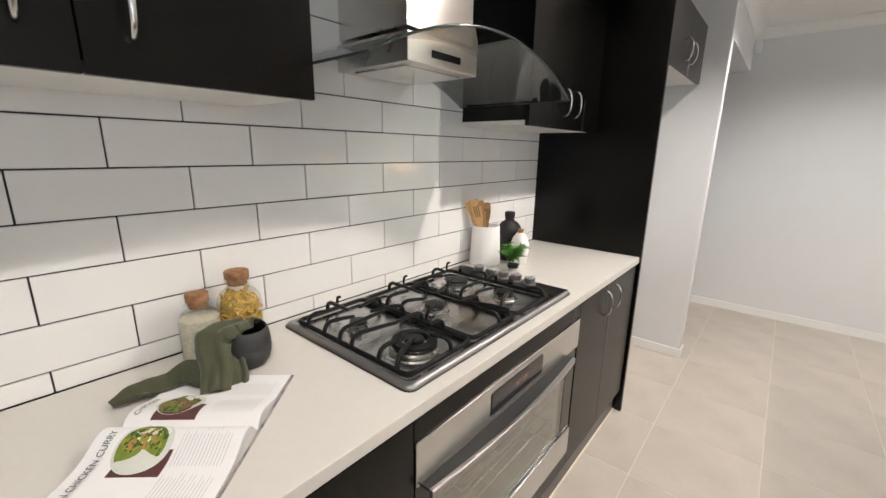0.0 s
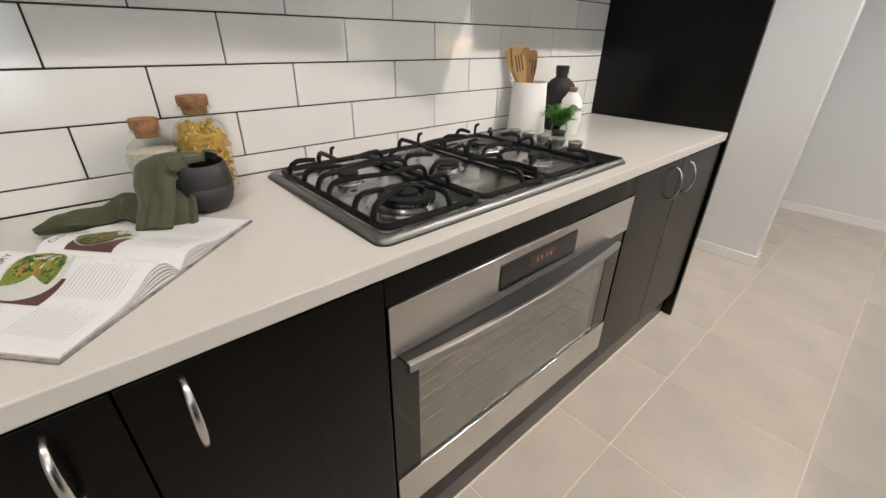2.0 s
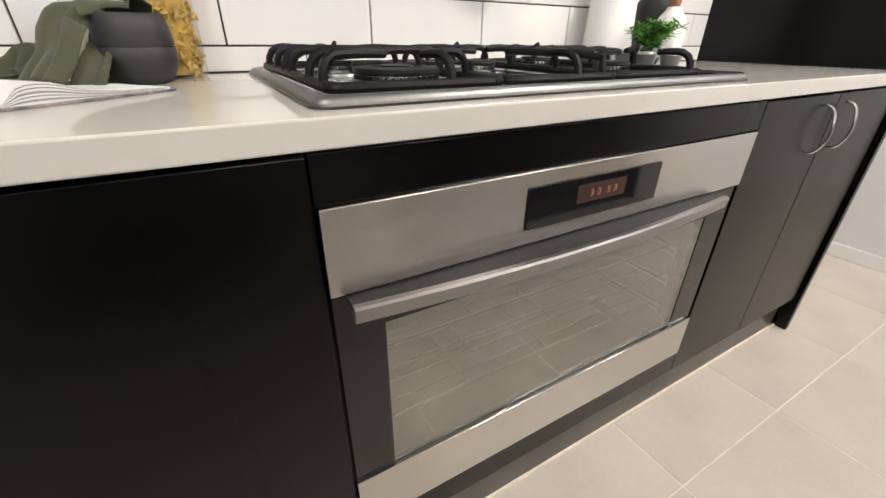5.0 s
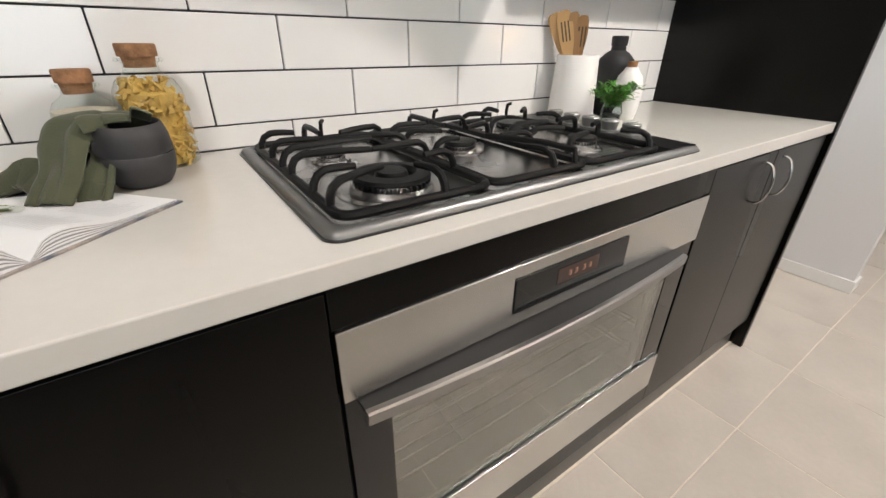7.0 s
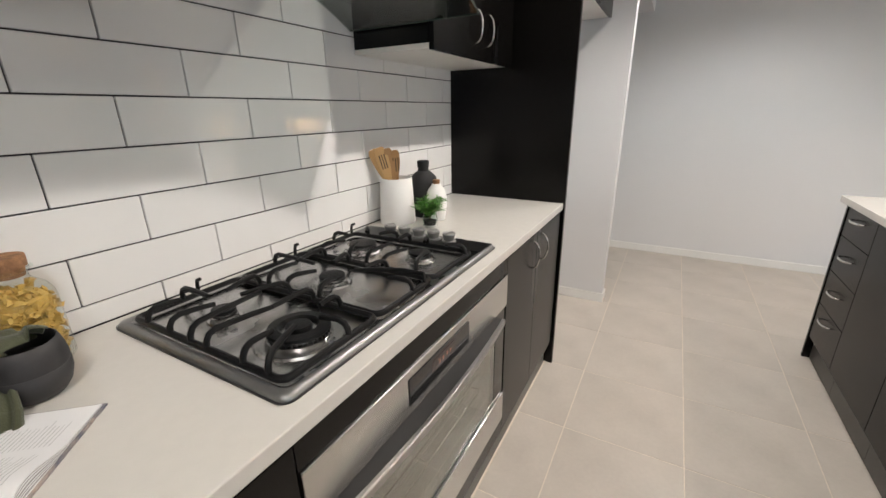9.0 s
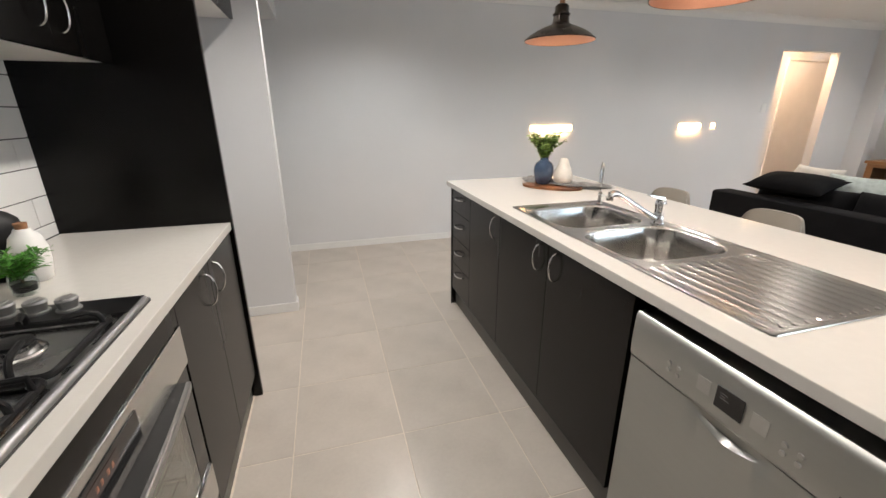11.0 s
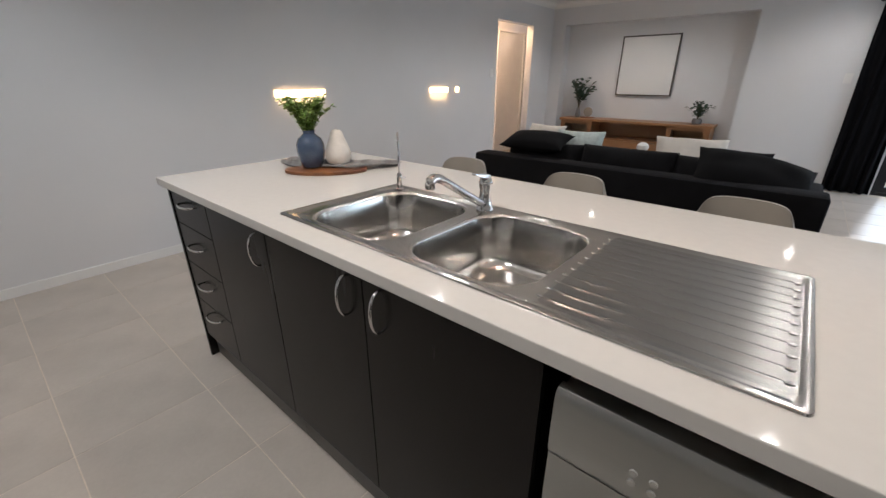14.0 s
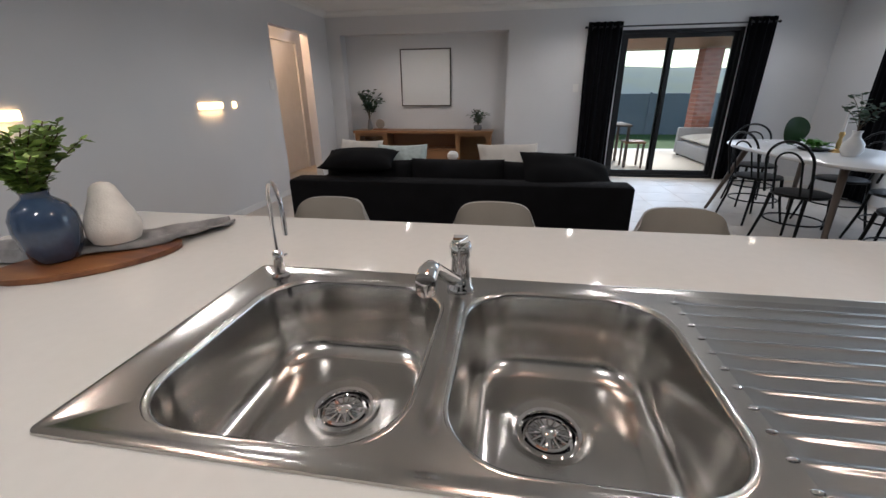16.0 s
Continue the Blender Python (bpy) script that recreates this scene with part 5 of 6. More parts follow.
# vase, pear and board on the island
bd = thing("serving_board", "round red-brown wooden serving board on the island", "board", (1.775, 3.095, 0.9005))
M_BOARD = material("red brown timber", (0.34, 0.14, 0.05), 0.42, vary=0.2, scale=14, stretch=(1, 0.25, 1), colour2=(0.08, 0.025, 0.012), fine=50)
bm = bmesh.new()
v = bmesh.ops.create_cone(bm, segments=56, radius1=0.148, radius2=0.150, depth=0.014, cap_ends=True)["verts"]
bmesh.ops.transform(bm, matrix=Matrix.LocRotScale((0, 0, 0.007), Euler((0, 0, radians(46))), (0.66, 1.22, 1)), verts=v)
part("board", bm, M_BOARD, bd, bevel=0.002)
cl = cloth("grey_cloth", "striped grey linen cloth spread over the board", [(1.77, 3.44, 0.910), (1.78, 3.34, 0.922), (1.80, 3.23, 0.923), (1.84, 3.13, 0.922), (1.90, 3.06, 0.926), (1.97, 3.02, 0.922), (2.04, 2.99, 0.914), (2.11, 2.975, 0.906)],
           [0.03, 0.065, 0.07, 0.07, 0.075, 0.06, 0.055, 0.02], material("grey striped linen", (0.27, 0.26, 0.255), 0.9, vary=0.2, scale=26, colour2=(0.13, 0.125, 0.125), bump=0.5, fine=350), 0.009, 9, across=(0.7, 0.7, 0), sag=0.1, category="cloth")
M_NAVY = material("glossy blue stoneware", (0.045, 0.075, 0.135), 0.12, vary=0.15, scale=10, coat=0.5)
vase = thing("vase", "glossy dusk blue ceramic vase holding green branches", "vase", (1.748, 3.160, 0.9155))
bm = bmesh.new()
lathe(bm, [(0, 0), (0.038, 0), (0.044, 0.004), (0.055, 0.035), (0.0615, 0.075), (0.060, 0.105), (0.050, 0.128), (0.034, 0.141), (0.026, 0.148), (0.025, 0.156), (0.029, 0.163), (0.026, 0.163), (0.021, 0.154), (0.022, 0.146), (0.045, 0.12), (0, 0.06)], 48)
part("body", bm, M_NAVY, vase)
plant(vase, (0, 0, 0.13), 34, 0.175, 0.125, 0.022, 0.024, 34, M_EUC, 21, droop=0.0, stem=0.0013, start=0.24)
M_PEAR = material("speckled cream ceramic", (0.74, 0.70, 0.64), 0.6, vary=0.06, scale=30, bump=0.5, fine=200)
pear = turned("pear_ornament", [(0, 0), (0.034, 0), (0.050, 0.008), (0.0585, 0.028), (0.0575, 0.052), (0.049, 0.080), (0.038, 0.105), (0.031, 0.125), (0.026, 0.140), (0.017, 0.150), (0, 0.154)], M_PEAR, (1.845, 3.078, 0.926), "cream speckled pear shaped ornament beside the vase", "ornament", 40)
pear.location.y += 0.016

# ---- pendants and ceiling lights ----
for x, y in PENDANTS:
    p = thing("pendant_light", "dark bronze dome pendant lamp hanging over the island", "pendant light", (x, y, 1.715), 0, "pendants over the island")
    bm = bmesh.new()
    outer = [(0.190, 0.0), (0.192, 0.006), (0.183, 0.013), (0.166, 0.027), (0.136, 0.046), (0.096, 0.065), (0.058, 0.079), (0.047, 0.087), (0.043, 0.098), (0.042, 0.122), (0.047, 0.125), (0.047, 0.133), (0.038, 0.139), (0.036, 0.170), (0.026, 0.180), (0, 0.183)]
    lathe(bm, outer, 48)
    part("shade", bm, M_PENDANT, p, smooth=60)
    bm = bmesh.new()
    lathe(bm, [(0.1885, 0.001), (0.162, 0.024), (0.132, 0.042), (0.092, 0.061), (0.054, 0.074), (0, 0.078)], 48)
    part("lining", bm, M_COPPER, p, "copper coloured lining", smooth=60)
    bm = bmesh.new()
    lathe(bm, [(0, 0.183), (0.014, 0.183), (0.014, 0.215), (0.009, 0.225), (0, 0.225)], 20)
    part("lamp_holder", bm, M_OAK, p, "brass lamp holder")
    bm = bmesh.new()
    tube(bm, [(0, 0, 0.224), (0, 0, CEILING - 1.715 - 0.02)], 0.003, 8)
    part("cord", bm, M_PLASTIC, p, "black cord")
    bm = bmesh.new()
    lathe(bm, [(0, CEILING - 1.736), (0.05, CEILING - 1.736), (0.055, CEILING - 1.717), (0, CEILING - 1.717)], 24)
    part("ceiling_rose", bm, M_PENDANT, p, "dark bronze ceiling rose")
    bm = bmesh.new()
    v = bmesh.ops.create_uvsphere(bm, u_segments=20, v_segments=12, radius=0.022)["verts"]
    bmesh.ops.translate(bm, vec=(0, 0, 0.054), verts=v)
    b = part("bulb", bm, M_LIT, p, "glowing warm bulb")
    b.visible_shadow = False
for x, y, _, _ in DOWNLIGHTS:
    d = thing("downlight", "round white recessed ceiling downlight, switched on", "downlight", (x, y, CEILING), 0, "ceiling downlights")
    bm = bmesh.new()
    lathe(bm, [(0.052, -0.0008), (0.052, -0.004), (0.042, -0.006), (0.040, -0.0008)], 32)
    part("trim_ring", bm, M_TRIM, d, "white trim ring")
    bm = bmesh.new()
    lathe(bm, [(0, -0.004), (0.038, -0.004), (0.038, -0.001), (0, -0.001)], 28)
    part("lens", bm, M_LIT, d, "glowing warm lens")
for x0, x1 in ((2.63, 3.14), (4.63, 4.97), (5.13, 5.19)):
    w = thing("wall_light", "slim glowing warm light recessed in the long wall", "wall light", ((x0 + x1) / 2, Y1, 1.15))
    at_home(w, box_part("lens", (x0 + 0.004, x1 - 0.004, Y1 - 0.012, Y1 - 0.001, 1.138, 1.194), M_SLOT, w, "glowing warm lens", bevel=0.002))


def cornice(a, b, inward):
    bm = bmesh.new()
    a, b, n = Vector((*a, CEILING)), Vector((*b, CEILING)), Vector((*inward, 0))
    prof = [(0, -0.075), (0.006, -0.075)] + [(0.075 - 0.069 * math.cos(radians(t)), -0.075 + 0.069 * math.sin(radians(t))) for t in range(0, 91, 15)] + [(0.075, 0), (0, 0)]
    loft(bm, [[p + n * u + Vector((0, 0, w - 0.001)) for u, w in prof] for p in (a, b)])
    part("cornice", bm, M_CEIL, None, "white plaster cove cornice", kind="structure")


cornice((0.15, Y1 - 0.001), (X1 - 0.001, Y1 - 0.001), (0, -1))
cornice((X1 - 0.001, Y1 - 0.001), (X1 - 0.001, Y0), (-1, 0))
cornice((X1, Y0 + 0.001), (X0, Y0 + 0.001), (0, 1))
cornice((0.151, 3.70), (0.151, Y1), (1, 0))


def plate(name, x0, x1, y0, y1, z0, z1, label, category):
    t = thing(name, label, category, ((x0 + x1) / 2, (y0 + y1) / 2, z0))
    at_home(t, box_part("plate", (x0, x1, y0, y1, z0, z1), M_TRIM, t, bevel=0.002))
    return t


t = plate("light_switch", X1 - 0.009, X1 - 0.001, 1.19, 1.265, 1.25, 1.36, "white light switch plate beside the curtain", "light switch")
at_home(t, box_part("rocker", (X1 - 0.0125, X1 - 0.0095, 1.213, 1.242, 1.285, 1.325), M_TRIM, t, bevel=0.001))
t = plate("light_switch", 5.90, 5.975, Y1 - 0.009, Y1 - 0.001, 1.32, 1.43, "white light switch plate beside the hall opening", "light switch")
at_home(t, box_part("rocker", (5.923, 5.952, Y1 - 0.0125, Y1 - 0.0095, 1.355, 1.395), M_TRIM, t, bevel=0.001))
t = plate("motion_sensor", 0.155, 0.20, Y1 - 0.045, Y1 - 0.001, 2.24, 2.33, "small white sensor high in the wall corner", "sensor")

# ---- stools ----
def stool(y):
    t = thing("bar_stool", "taupe upholstered bar stool with a curved back", "bar stool", (2.20, y, 0), 0, "stools along the island")
    bm = bmesh.new()
    n, m = 18, 10
    rows = []
    for side, off in ((0, 0.0), (1, 0.032)):
        grid = []
        for i in range(n + 1):
            s = -1 + 2 * i / n
            col = []
            for j in range(m + 1):
                v = j / m
                w = 0.178 * (1 - 0.10 * v) * (1 - 0.42 * max(0.0, v - 0.72) ** 1.2 * 2.2 * abs(s) ** 3)
                z = 0.60 + (0.918 - 0.60) * v - 0.050 * abs(s) ** 5 * v
                x = 0.150 + 0.035 * v - 0.055 * s * s + off * (1 - 0.5 * v ** 4)
                col.append(bm.verts.new((x, s * w, z)))
            grid.append(col)
        rows.append(grid)
    a, b = rows
    for i in range(n):
        for j in range(m):
            bm.faces.new((a[i][j], a[i][j + 1], a[i + 1][j + 1], a[i + 1][j]))
            bm.faces.new((b[i][j], b[i + 1][j], b[i + 1][j + 1], b[i][j + 1]))
        bm.faces.new((a[i][m], b[i][m], b[i + 1][m], a[i + 1][m]))
        bm.faces.new((a[i][0], a[i + 1][0], b[i + 1][0], b[i][0]))
    for j in range(m):
        bm.faces.new((a[0][j], b[0][j], b[0][j + 1], a[0][j + 1]))
        bm.faces.new((a[n][j], a[n][j + 1], b[n][j + 1], b[n][j]))
    part("backrest", bm, M_STOOL, t, smooth=80)
    bm = bmesh.new()
    loft(bm, [loop((-0.01, 0), 0.17, 0.175, 0.07, 0.600), loop((-0.01, 0), 0.185, 0.19, 0.08, 0.615), loop((-0.01, 0), 0.185, 0.19, 0.08, 0.640), loop((-0.01, 0), 0.165, 0.17, 0.07, 0.655)])
    part("seat", bm, M_STOOL, t, smooth=60)
    for sx in (-1, 1):
        for sy in (-1, 1):
            bm = bmesh.new()
            tube(bm, [(0.11 * sx - 0.01, 0.11 * sy, 0.60), (0.19 * sx - 0.01, 0.18 * sy, 0.001)], [0.014, 0.009], 12)
            part("leg", bm, M_PLASTIC, t, "black tapered leg")
    bm = bmesh.new()
    pts = [(0.165 - 0.01, 0.158, 0.2), (0.165 - 0.01, -0.158, 0.2), (-0.165 - 0.01, -0.158, 0.2), (-0.165 - 0.01, 0.158, 0.2), (0.165 - 0.01, 0.158, 0.2)]
    tube(bm, pts, 0.006, 8)
    part("footrest", bm, M_PLASTIC, t, "black footrest ring")
    return t


st = stool(2.75)
for y in (2.168, 1.578):
    copy_thing(st, pose(2.20, y, 0))


# ---- living corner ----
def cushion_mesh(sx, sy, sz, crease=1.0, n=16, seed=0):
    """A stuffed cushion: full in the middle, thin at its seams, sharp at its corners."""
    bm = bmesh.new()
    sides = []
    for face in (1, -1):
        grid = []
        for i in range(n + 1):
            row = []
            for j in range(n + 1):
                u, v = -1 + 2 * i / n, -1 + 2 * j / n
                full = (max(0.0, 1 - abs(u) ** 2.6) * max(0.0, 1 - abs(v) ** 2.6)) ** 0.55
                pull = 1 - 0.07 * (1 - v * v) * abs(u) ** 2 * crease
                pull2 = 1 - 0.07 * (1 - u * u) * abs(v) ** 2 * crease
                wob = 0.06 * noise.noise(Vector((u * 1.6 + seed, v * 1.6, face + seed)))
                row.append(bm.verts.new((u * sx / 2 * pull, v * sy / 2 * pull2, face * sz / 2 * full * (1 + wob * 3) + 0.002 * face)))
            grid.append(row)
        sides.append(grid)
        for i in range(n):
            for j in range(n):
                q = (grid[i][j], grid[i + 1][j], grid[i + 1][j + 1], grid[i][j + 1])
                bm.faces.new(q if face > 0 else q[::-1])
    a, b = sides
    for i in range(n):
        bm.faces.new((a[i][0], b[i][0], b[i + 1][0], a[i + 1][0]))
        bm.faces.new((a[i][n], a[i + 1][n], b[i + 1][n], b[i][n]))
        bm.faces.new((a[0][i], a[0][i + 1], b[0][i + 1], b[0][i]))
        bm.faces.new((a[n][i], b[n][i], b[n][i + 1], a[n][i + 1]))
    return bm


def pillow(at, size, rot, mat, label, seed=1):
    t = thing("throw_pillow", label, "pillow")
    t.matrix_world = pose(*at, *rot)
    part("cover", cushion_mesh(*size, seed=seed), mat, t, smooth=70)
    return t


sofa = thing("sofa", "low charcoal fabric sofa seen from behind", "sofa", (4.45, 2.575, 0))
YL, YR = 3.842, 1.258
for nm, b, bv in (("back_frame", (3.940, 4.150, YR + 0.001, YL - 0.001, 0.06, 0.645), 0.025), ("seat_base", (4.152, 4.90, YR + 0.19, YL - 0.19, 0.06, 0.29), 0.02)):
    at_home(sofa, box_part(nm, b, M_SOFA, sofa, bevel=bv))
for y in (YR + 0.001, YL - 0.186):
    at_home(sofa, box_part("armrest", (4.153, 4.92, y, y + 0.185, 0.06, 0.56), M_SOFA, sofa, bevel=0.03))
w = (YL - YR - 0.38) / 3
for k in range(3):
    y = YR + 0.19 + w * (k + 0.5)
    c = part("seat_cushion", cushion_mesh(0.66, w * 1.0, 0.20, 0.3, seed=k), M_SOFA, sofa, smooth=70)
    c.matrix_basis = pose(4.56, y, 0.375)
    at_home(sofa, c)
    c = part("back_cushion", cushion_mesh(0.42, w * 1.04, 0.26, 0.4, seed=k + 5), M_SOFA, sofa, smooth=70)
    c.matrix_basis = pose(4.265, y, 0.545 + 0.02 * (k % 2), 3 - 3 * k, -70, 4 * k - 4)
    at_home(sofa, c)
for x in (4.05, 4.86):
    for y in (YR + 0.06, YL - 0.06):
        at_home(sofa, box_part("foot", (x - 0.025, x + 0.025, y - 0.025, y + 0.025, 0.001, 0.059), M_PLASTIC, sofa, bevel=0.002))
pillow((4.22, 3.34, 0.765), (0.36, 0.60, 0.14), (0, -14, 4), M_CUSH_B, "large black cushion on the sofa back", 2)
pillow((4.72, 3.55, 0.66), (0.44, 0.46, 0.17), (0, -62, -12), M_CUSH_W, "oat linen cushion leaning in the sofa corner", 3)
pillow((4.48, 3.05, 0.66), (0.42, 0.44, 0.16), (0, -62, 10), M_CUSH_T, "pale patterned cushion on the sofa", 4)
pillow((4.50, 2.13, 0.68), (0.42, 0.52, 0.18), (0, -55, 12), M_CUSH_W, "oat linen cushion on the sofa", 5)
pillow((4.44, 1.86, 0.63), (0.42, 0.50, 0.17), (0, -50, -6), M_CUSH_B, "black cushion beside the armrest", 6)
pillow((4.26, 1.68, 0.640), (0.46, 0.74, 0.24), (11, -30, 4), M_CUSH_B, "slumped black cushion over the sofa back", 8)

ctab = thing("coffee_table", "low honey oak coffee table before the sofa", "coffee table", (5.65, 2.6, 0))
box_part("tabletop", (-0.35, 0.35, -0.6, 0.6, 0.36, 0.39), M_OAK, ctab, bevel=0.005)
for sx in (-1, 1):
    for sy in (-1, 1):
        box_part("leg", (0.30 * sx - 0.02, 0.30 * sx + 0.02, 0.53 * sy - 0.02, 0.53 * sy + 0.02, 0.001, 0.359), M_OAK, ctab, bevel=0.002)
turned("vase", [(0, 0), (0.05, 0), (0.085, 0.05), (0.09, 0.10), (0.06, 0.155), (0.035, 0.17), (0.062, 0.205), (0.06, 0.24), (0.03, 0.268), (0, 0.27)], M_WHITE, (5.55, 2.76, 0.3905), "cream round ceramic vase on the coffee table", "vase")

sb = thing("sideboard", "honey oak sideboard with glass doors and open shelves", "sideboard", (7.69, 3.53, 0))
A, B, TOP = 2.44, 4.64, 0.700
for nm, b in (("top_board", (7.475, 7.885, A - 0.02, B + 0.02, TOP - 0.035, TOP)), ("side_board", (7.505, 7.880, A, A + 0.03, 0.06, TOP - 0.0355)), ("side_board", (7.505, 7.880, B - 0.03, B, 0.06, TOP - 0.0355)), ("divider", (7.505, 7.880, 2.97, 2.995, 0.1, TOP - 0.0355)),
              ("divider", (7.505, 7.880, 4.105, 4.13, 0.1, TOP - 0.0355)), ("bottom_board", (7.505, 7.880, A + 0.0305, B - 0.0305, 0.07, 0.0995)), ("back_board", (7.870, 7.883, A + 0.0305, B - 0.0305, 0.10, TOP - 0.036)), ("shelf", (7.535, 7.865, 2.996, 4.104, 0.40, 0.42))):
    at_home(sb, box_part(nm, b, M_OAK, sb, bevel=0.002))
for y0, y1 in ((A + 0.031, 2.969), (4.131, B - 0.031)):
    bm = bmesh.new()
    for b in ((7.505, 7.523, y0, y0 + 0.045, 0.105, TOP - 0.04), (7.505, 7.523, y1 - 0.045, y1, 0.105, TOP - 0.04), (7.505, 7.523, y0 + 0.045, y1 - 0.045, 0.105, 0.15), (7.505, 7.523, y0 + 0.045, y1 - 0.045, TOP - 0.085, TOP - 0.04)):
        box(bm, *b)
    d = part("door", bm, M_OAK, sb, "oak framed glass door", bevel=0.001)
    at_home(sb, d)
    box_part("pane", (7.512, 7.515, y0 + 0.046, y1 - 0.046, 0.151, TOP - 0.086), M_GLASS, d, "clear glass pane", bevel=0)
    box_part("inner_shelf", (7.545, 7.865, y0 + 0.002, y1 - 0.002, 0.36, 0.375), M_OAK, sb, bevel=0.001)
    at_home(sb, sb.children[-1])
for k in range(2):
    y0 = 2.998 + k * 0.554
    d = box_part("drawer_front", (7.505, 7.525, y0, y0 + 0.551, 0.105, 0.395), M_OAK, sb, "honey oak drawer front", bevel=0.002)
    at_home(sb, d)
for y in (A + 0.03, B - 0.03):
    for x in (7.535, 7.845):
        at_home(sb, box_part("foot", (x - 0.02, x + 0.02, y - 0.02, y + 0.02, 0.001, 0.0595), M_OAK, sb, bevel=0.002))
pic = thing("picture", "blank white canvas in a thin dark frame", "picture", (7.885, 3.68, 1.03))
P0, P1, PZ0, PZ1 = 3.115, 3.928, 1.055, 1.903
for b in ((7.860, 7.894, P0, P0 + 0.018, PZ0, PZ1), (7.860, 7.894, P1 - 0.018, P1, PZ0, PZ1), (7.860, 7.894, P0 + 0.018, P1 - 0.018, PZ0, PZ0 + 0.018), (7.860, 7.894, P0 + 0.018, P1 - 0.018, PZ1 - 0.018, PZ1)):
    at_home(pic, box_part("frame_rail", b, M_FRAME, pic, bevel=0.0015))
at_home(pic, box_part("canvas", (7.867, 7.891, P0 + 0.0185, P1 - 0.0185, PZ0 + 0.0185, PZ1 - 0.0185), M_CANVAS, pic, "blank white canvas", bevel=0.001))
M_GREYLEAF = material("dusty green leaves", (0.06, 0.115, 0.065), 0.6, vary=0.15, scale=20)
v = turned("vase", [(0, 0), (0.035, 0), (0.045, 0.03), (0.036, 0.09), (0.022, 0.14), (0.026, 0.16), (0.02, 0.16), (0.02, 0.13), (0, 0.02)], M_GREYP, (7.69, 4.44, TOP + 0.0005), "slim grey vase of eucalyptus on the sideboard", "vase")
plant(v, (0, 0, 0.13), 12, 0.52, 0.26, 0.075, 0.055, 18, M_GREYLEAF, 31, droop=0.02, stem=0.003, start=0.35)
v = turned("vase", [(0, 0), (0.055, 0), (0.065, 0.03), (0.06, 0.07), (0.055, 0.075), (0, 0.06)], M_GREYP, (7.69, 2.66, TOP + 0.0005), "squat grey pot with leafy twigs on the sideboard", "vase")
plant(v, (0, 0, 0.05), 11, 0.30, 0.17, 0.06, 0.038, 13, M_GREYLEAF, 33, droop=0.03, stem=0.002, start=0.2)
o = thing("ornament", "round woven disc ornament on a small stand", "ornament", (7.68, 4.26, TOP + 0.0005))
bm = bmesh.new()
v = bmesh.ops.create_cone(bm, segments=32, radius1=0.075, radius2=0.075, depth=0.025, cap_ends=True)["verts"]
bmesh.ops.transform(bm, matrix=pose(0, 0, 0.092, 0, 90, 0), verts=v)
part("disc", bm, M_STOOL, o, bevel=0.004)
box_part("stand", (-0.04, 0.04, -0.11, 0.11, 0.0, 0.016), M_BOARD, o, "red brown stand", bevel=0.003)

# ---- hall door ----
hd = setting("wall_hall_end", M_WALL, [(5.0, 7.20, 5.80, 5.90, 0, CEILING), (8.10, 8.3, 5.80, 5.90, 0, CEILING), (7.20, 8.10, 5.80, 5.90, 2.08, CEILING)], "pale hall wall lit in amber")
setting("door_1", M_DOOR, [(7.235, 8.065, 5.805, 5.845, 0.008, 2.045)], "closed white flush door in the hall")
setting("door_frame", M_TRIM, [(7.20, 7.232, 5.78, 5.90, 0, 2.08), (8.068, 8.10, 5.78, 5.90, 0, 2.08), (7.232, 8.068, 5.78, 5.90, 2.048, 2.08)], "white painted door frame")

# ---- sliding door and curtains ----
sl = thing("sliding_door", "black aluminium glazed sliding door to the patio", "door", (7.775, -0.14, 0))
for nm, b in (("outer_frame", (7.735, 7.825, -0.910, -0.865, 0.0, 2.06)), ("outer_frame", (7.735, 7.825, 0.623, 0.668, 0.0, 2.06)), ("head_rail", (7.735, 7.825, -0.8645, 0.6225, 2.005, 2.05)), ("sill_track", (7.735, 7.825, -0.8645, 0.6225, 0.0, 0.04))):
    at_home(sl, box_part(nm, b, M_ALU, sl, bevel=0.002))
for x, a, b in ((7.745, -0.045, 0.622), (7.790, -0.864, 0.035)):
    bm = bmesh.new()
    for q in ((x, x + 0.03, a, a + 0.055, 0.0405, 2.0045), (x, x + 0.03, b - 0.055, b, 0.0405, 2.0045), (x, x + 0.03, a + 0.055, b - 0.055, 0.0405, 0.105), (x, x + 0.03, a + 0.055, b - 0.055, 1.945, 2.0045)):
        box(bm, *q)
    pnl = part("sliding_panel" if x < 7.775 else "fixed_panel", bm, M_ALU, sl, bevel=0.0015)
    at_home(sl, pnl)
    g = box_part("pane", (x + 0.012, x + 0.017, a + 0.0555, b - 0.0555, 0.1055, 1.9445), M_GLASS, pnl, "clear glass pane", bevel=0)
    g.visible_shadow = False
at_home(sl, box_part("door_pull", (7.727, 7.744, -0.03, -0.005, 0.95, 1.15), M_PLASTIC, sl, "black pull handle", bevel=0.003))


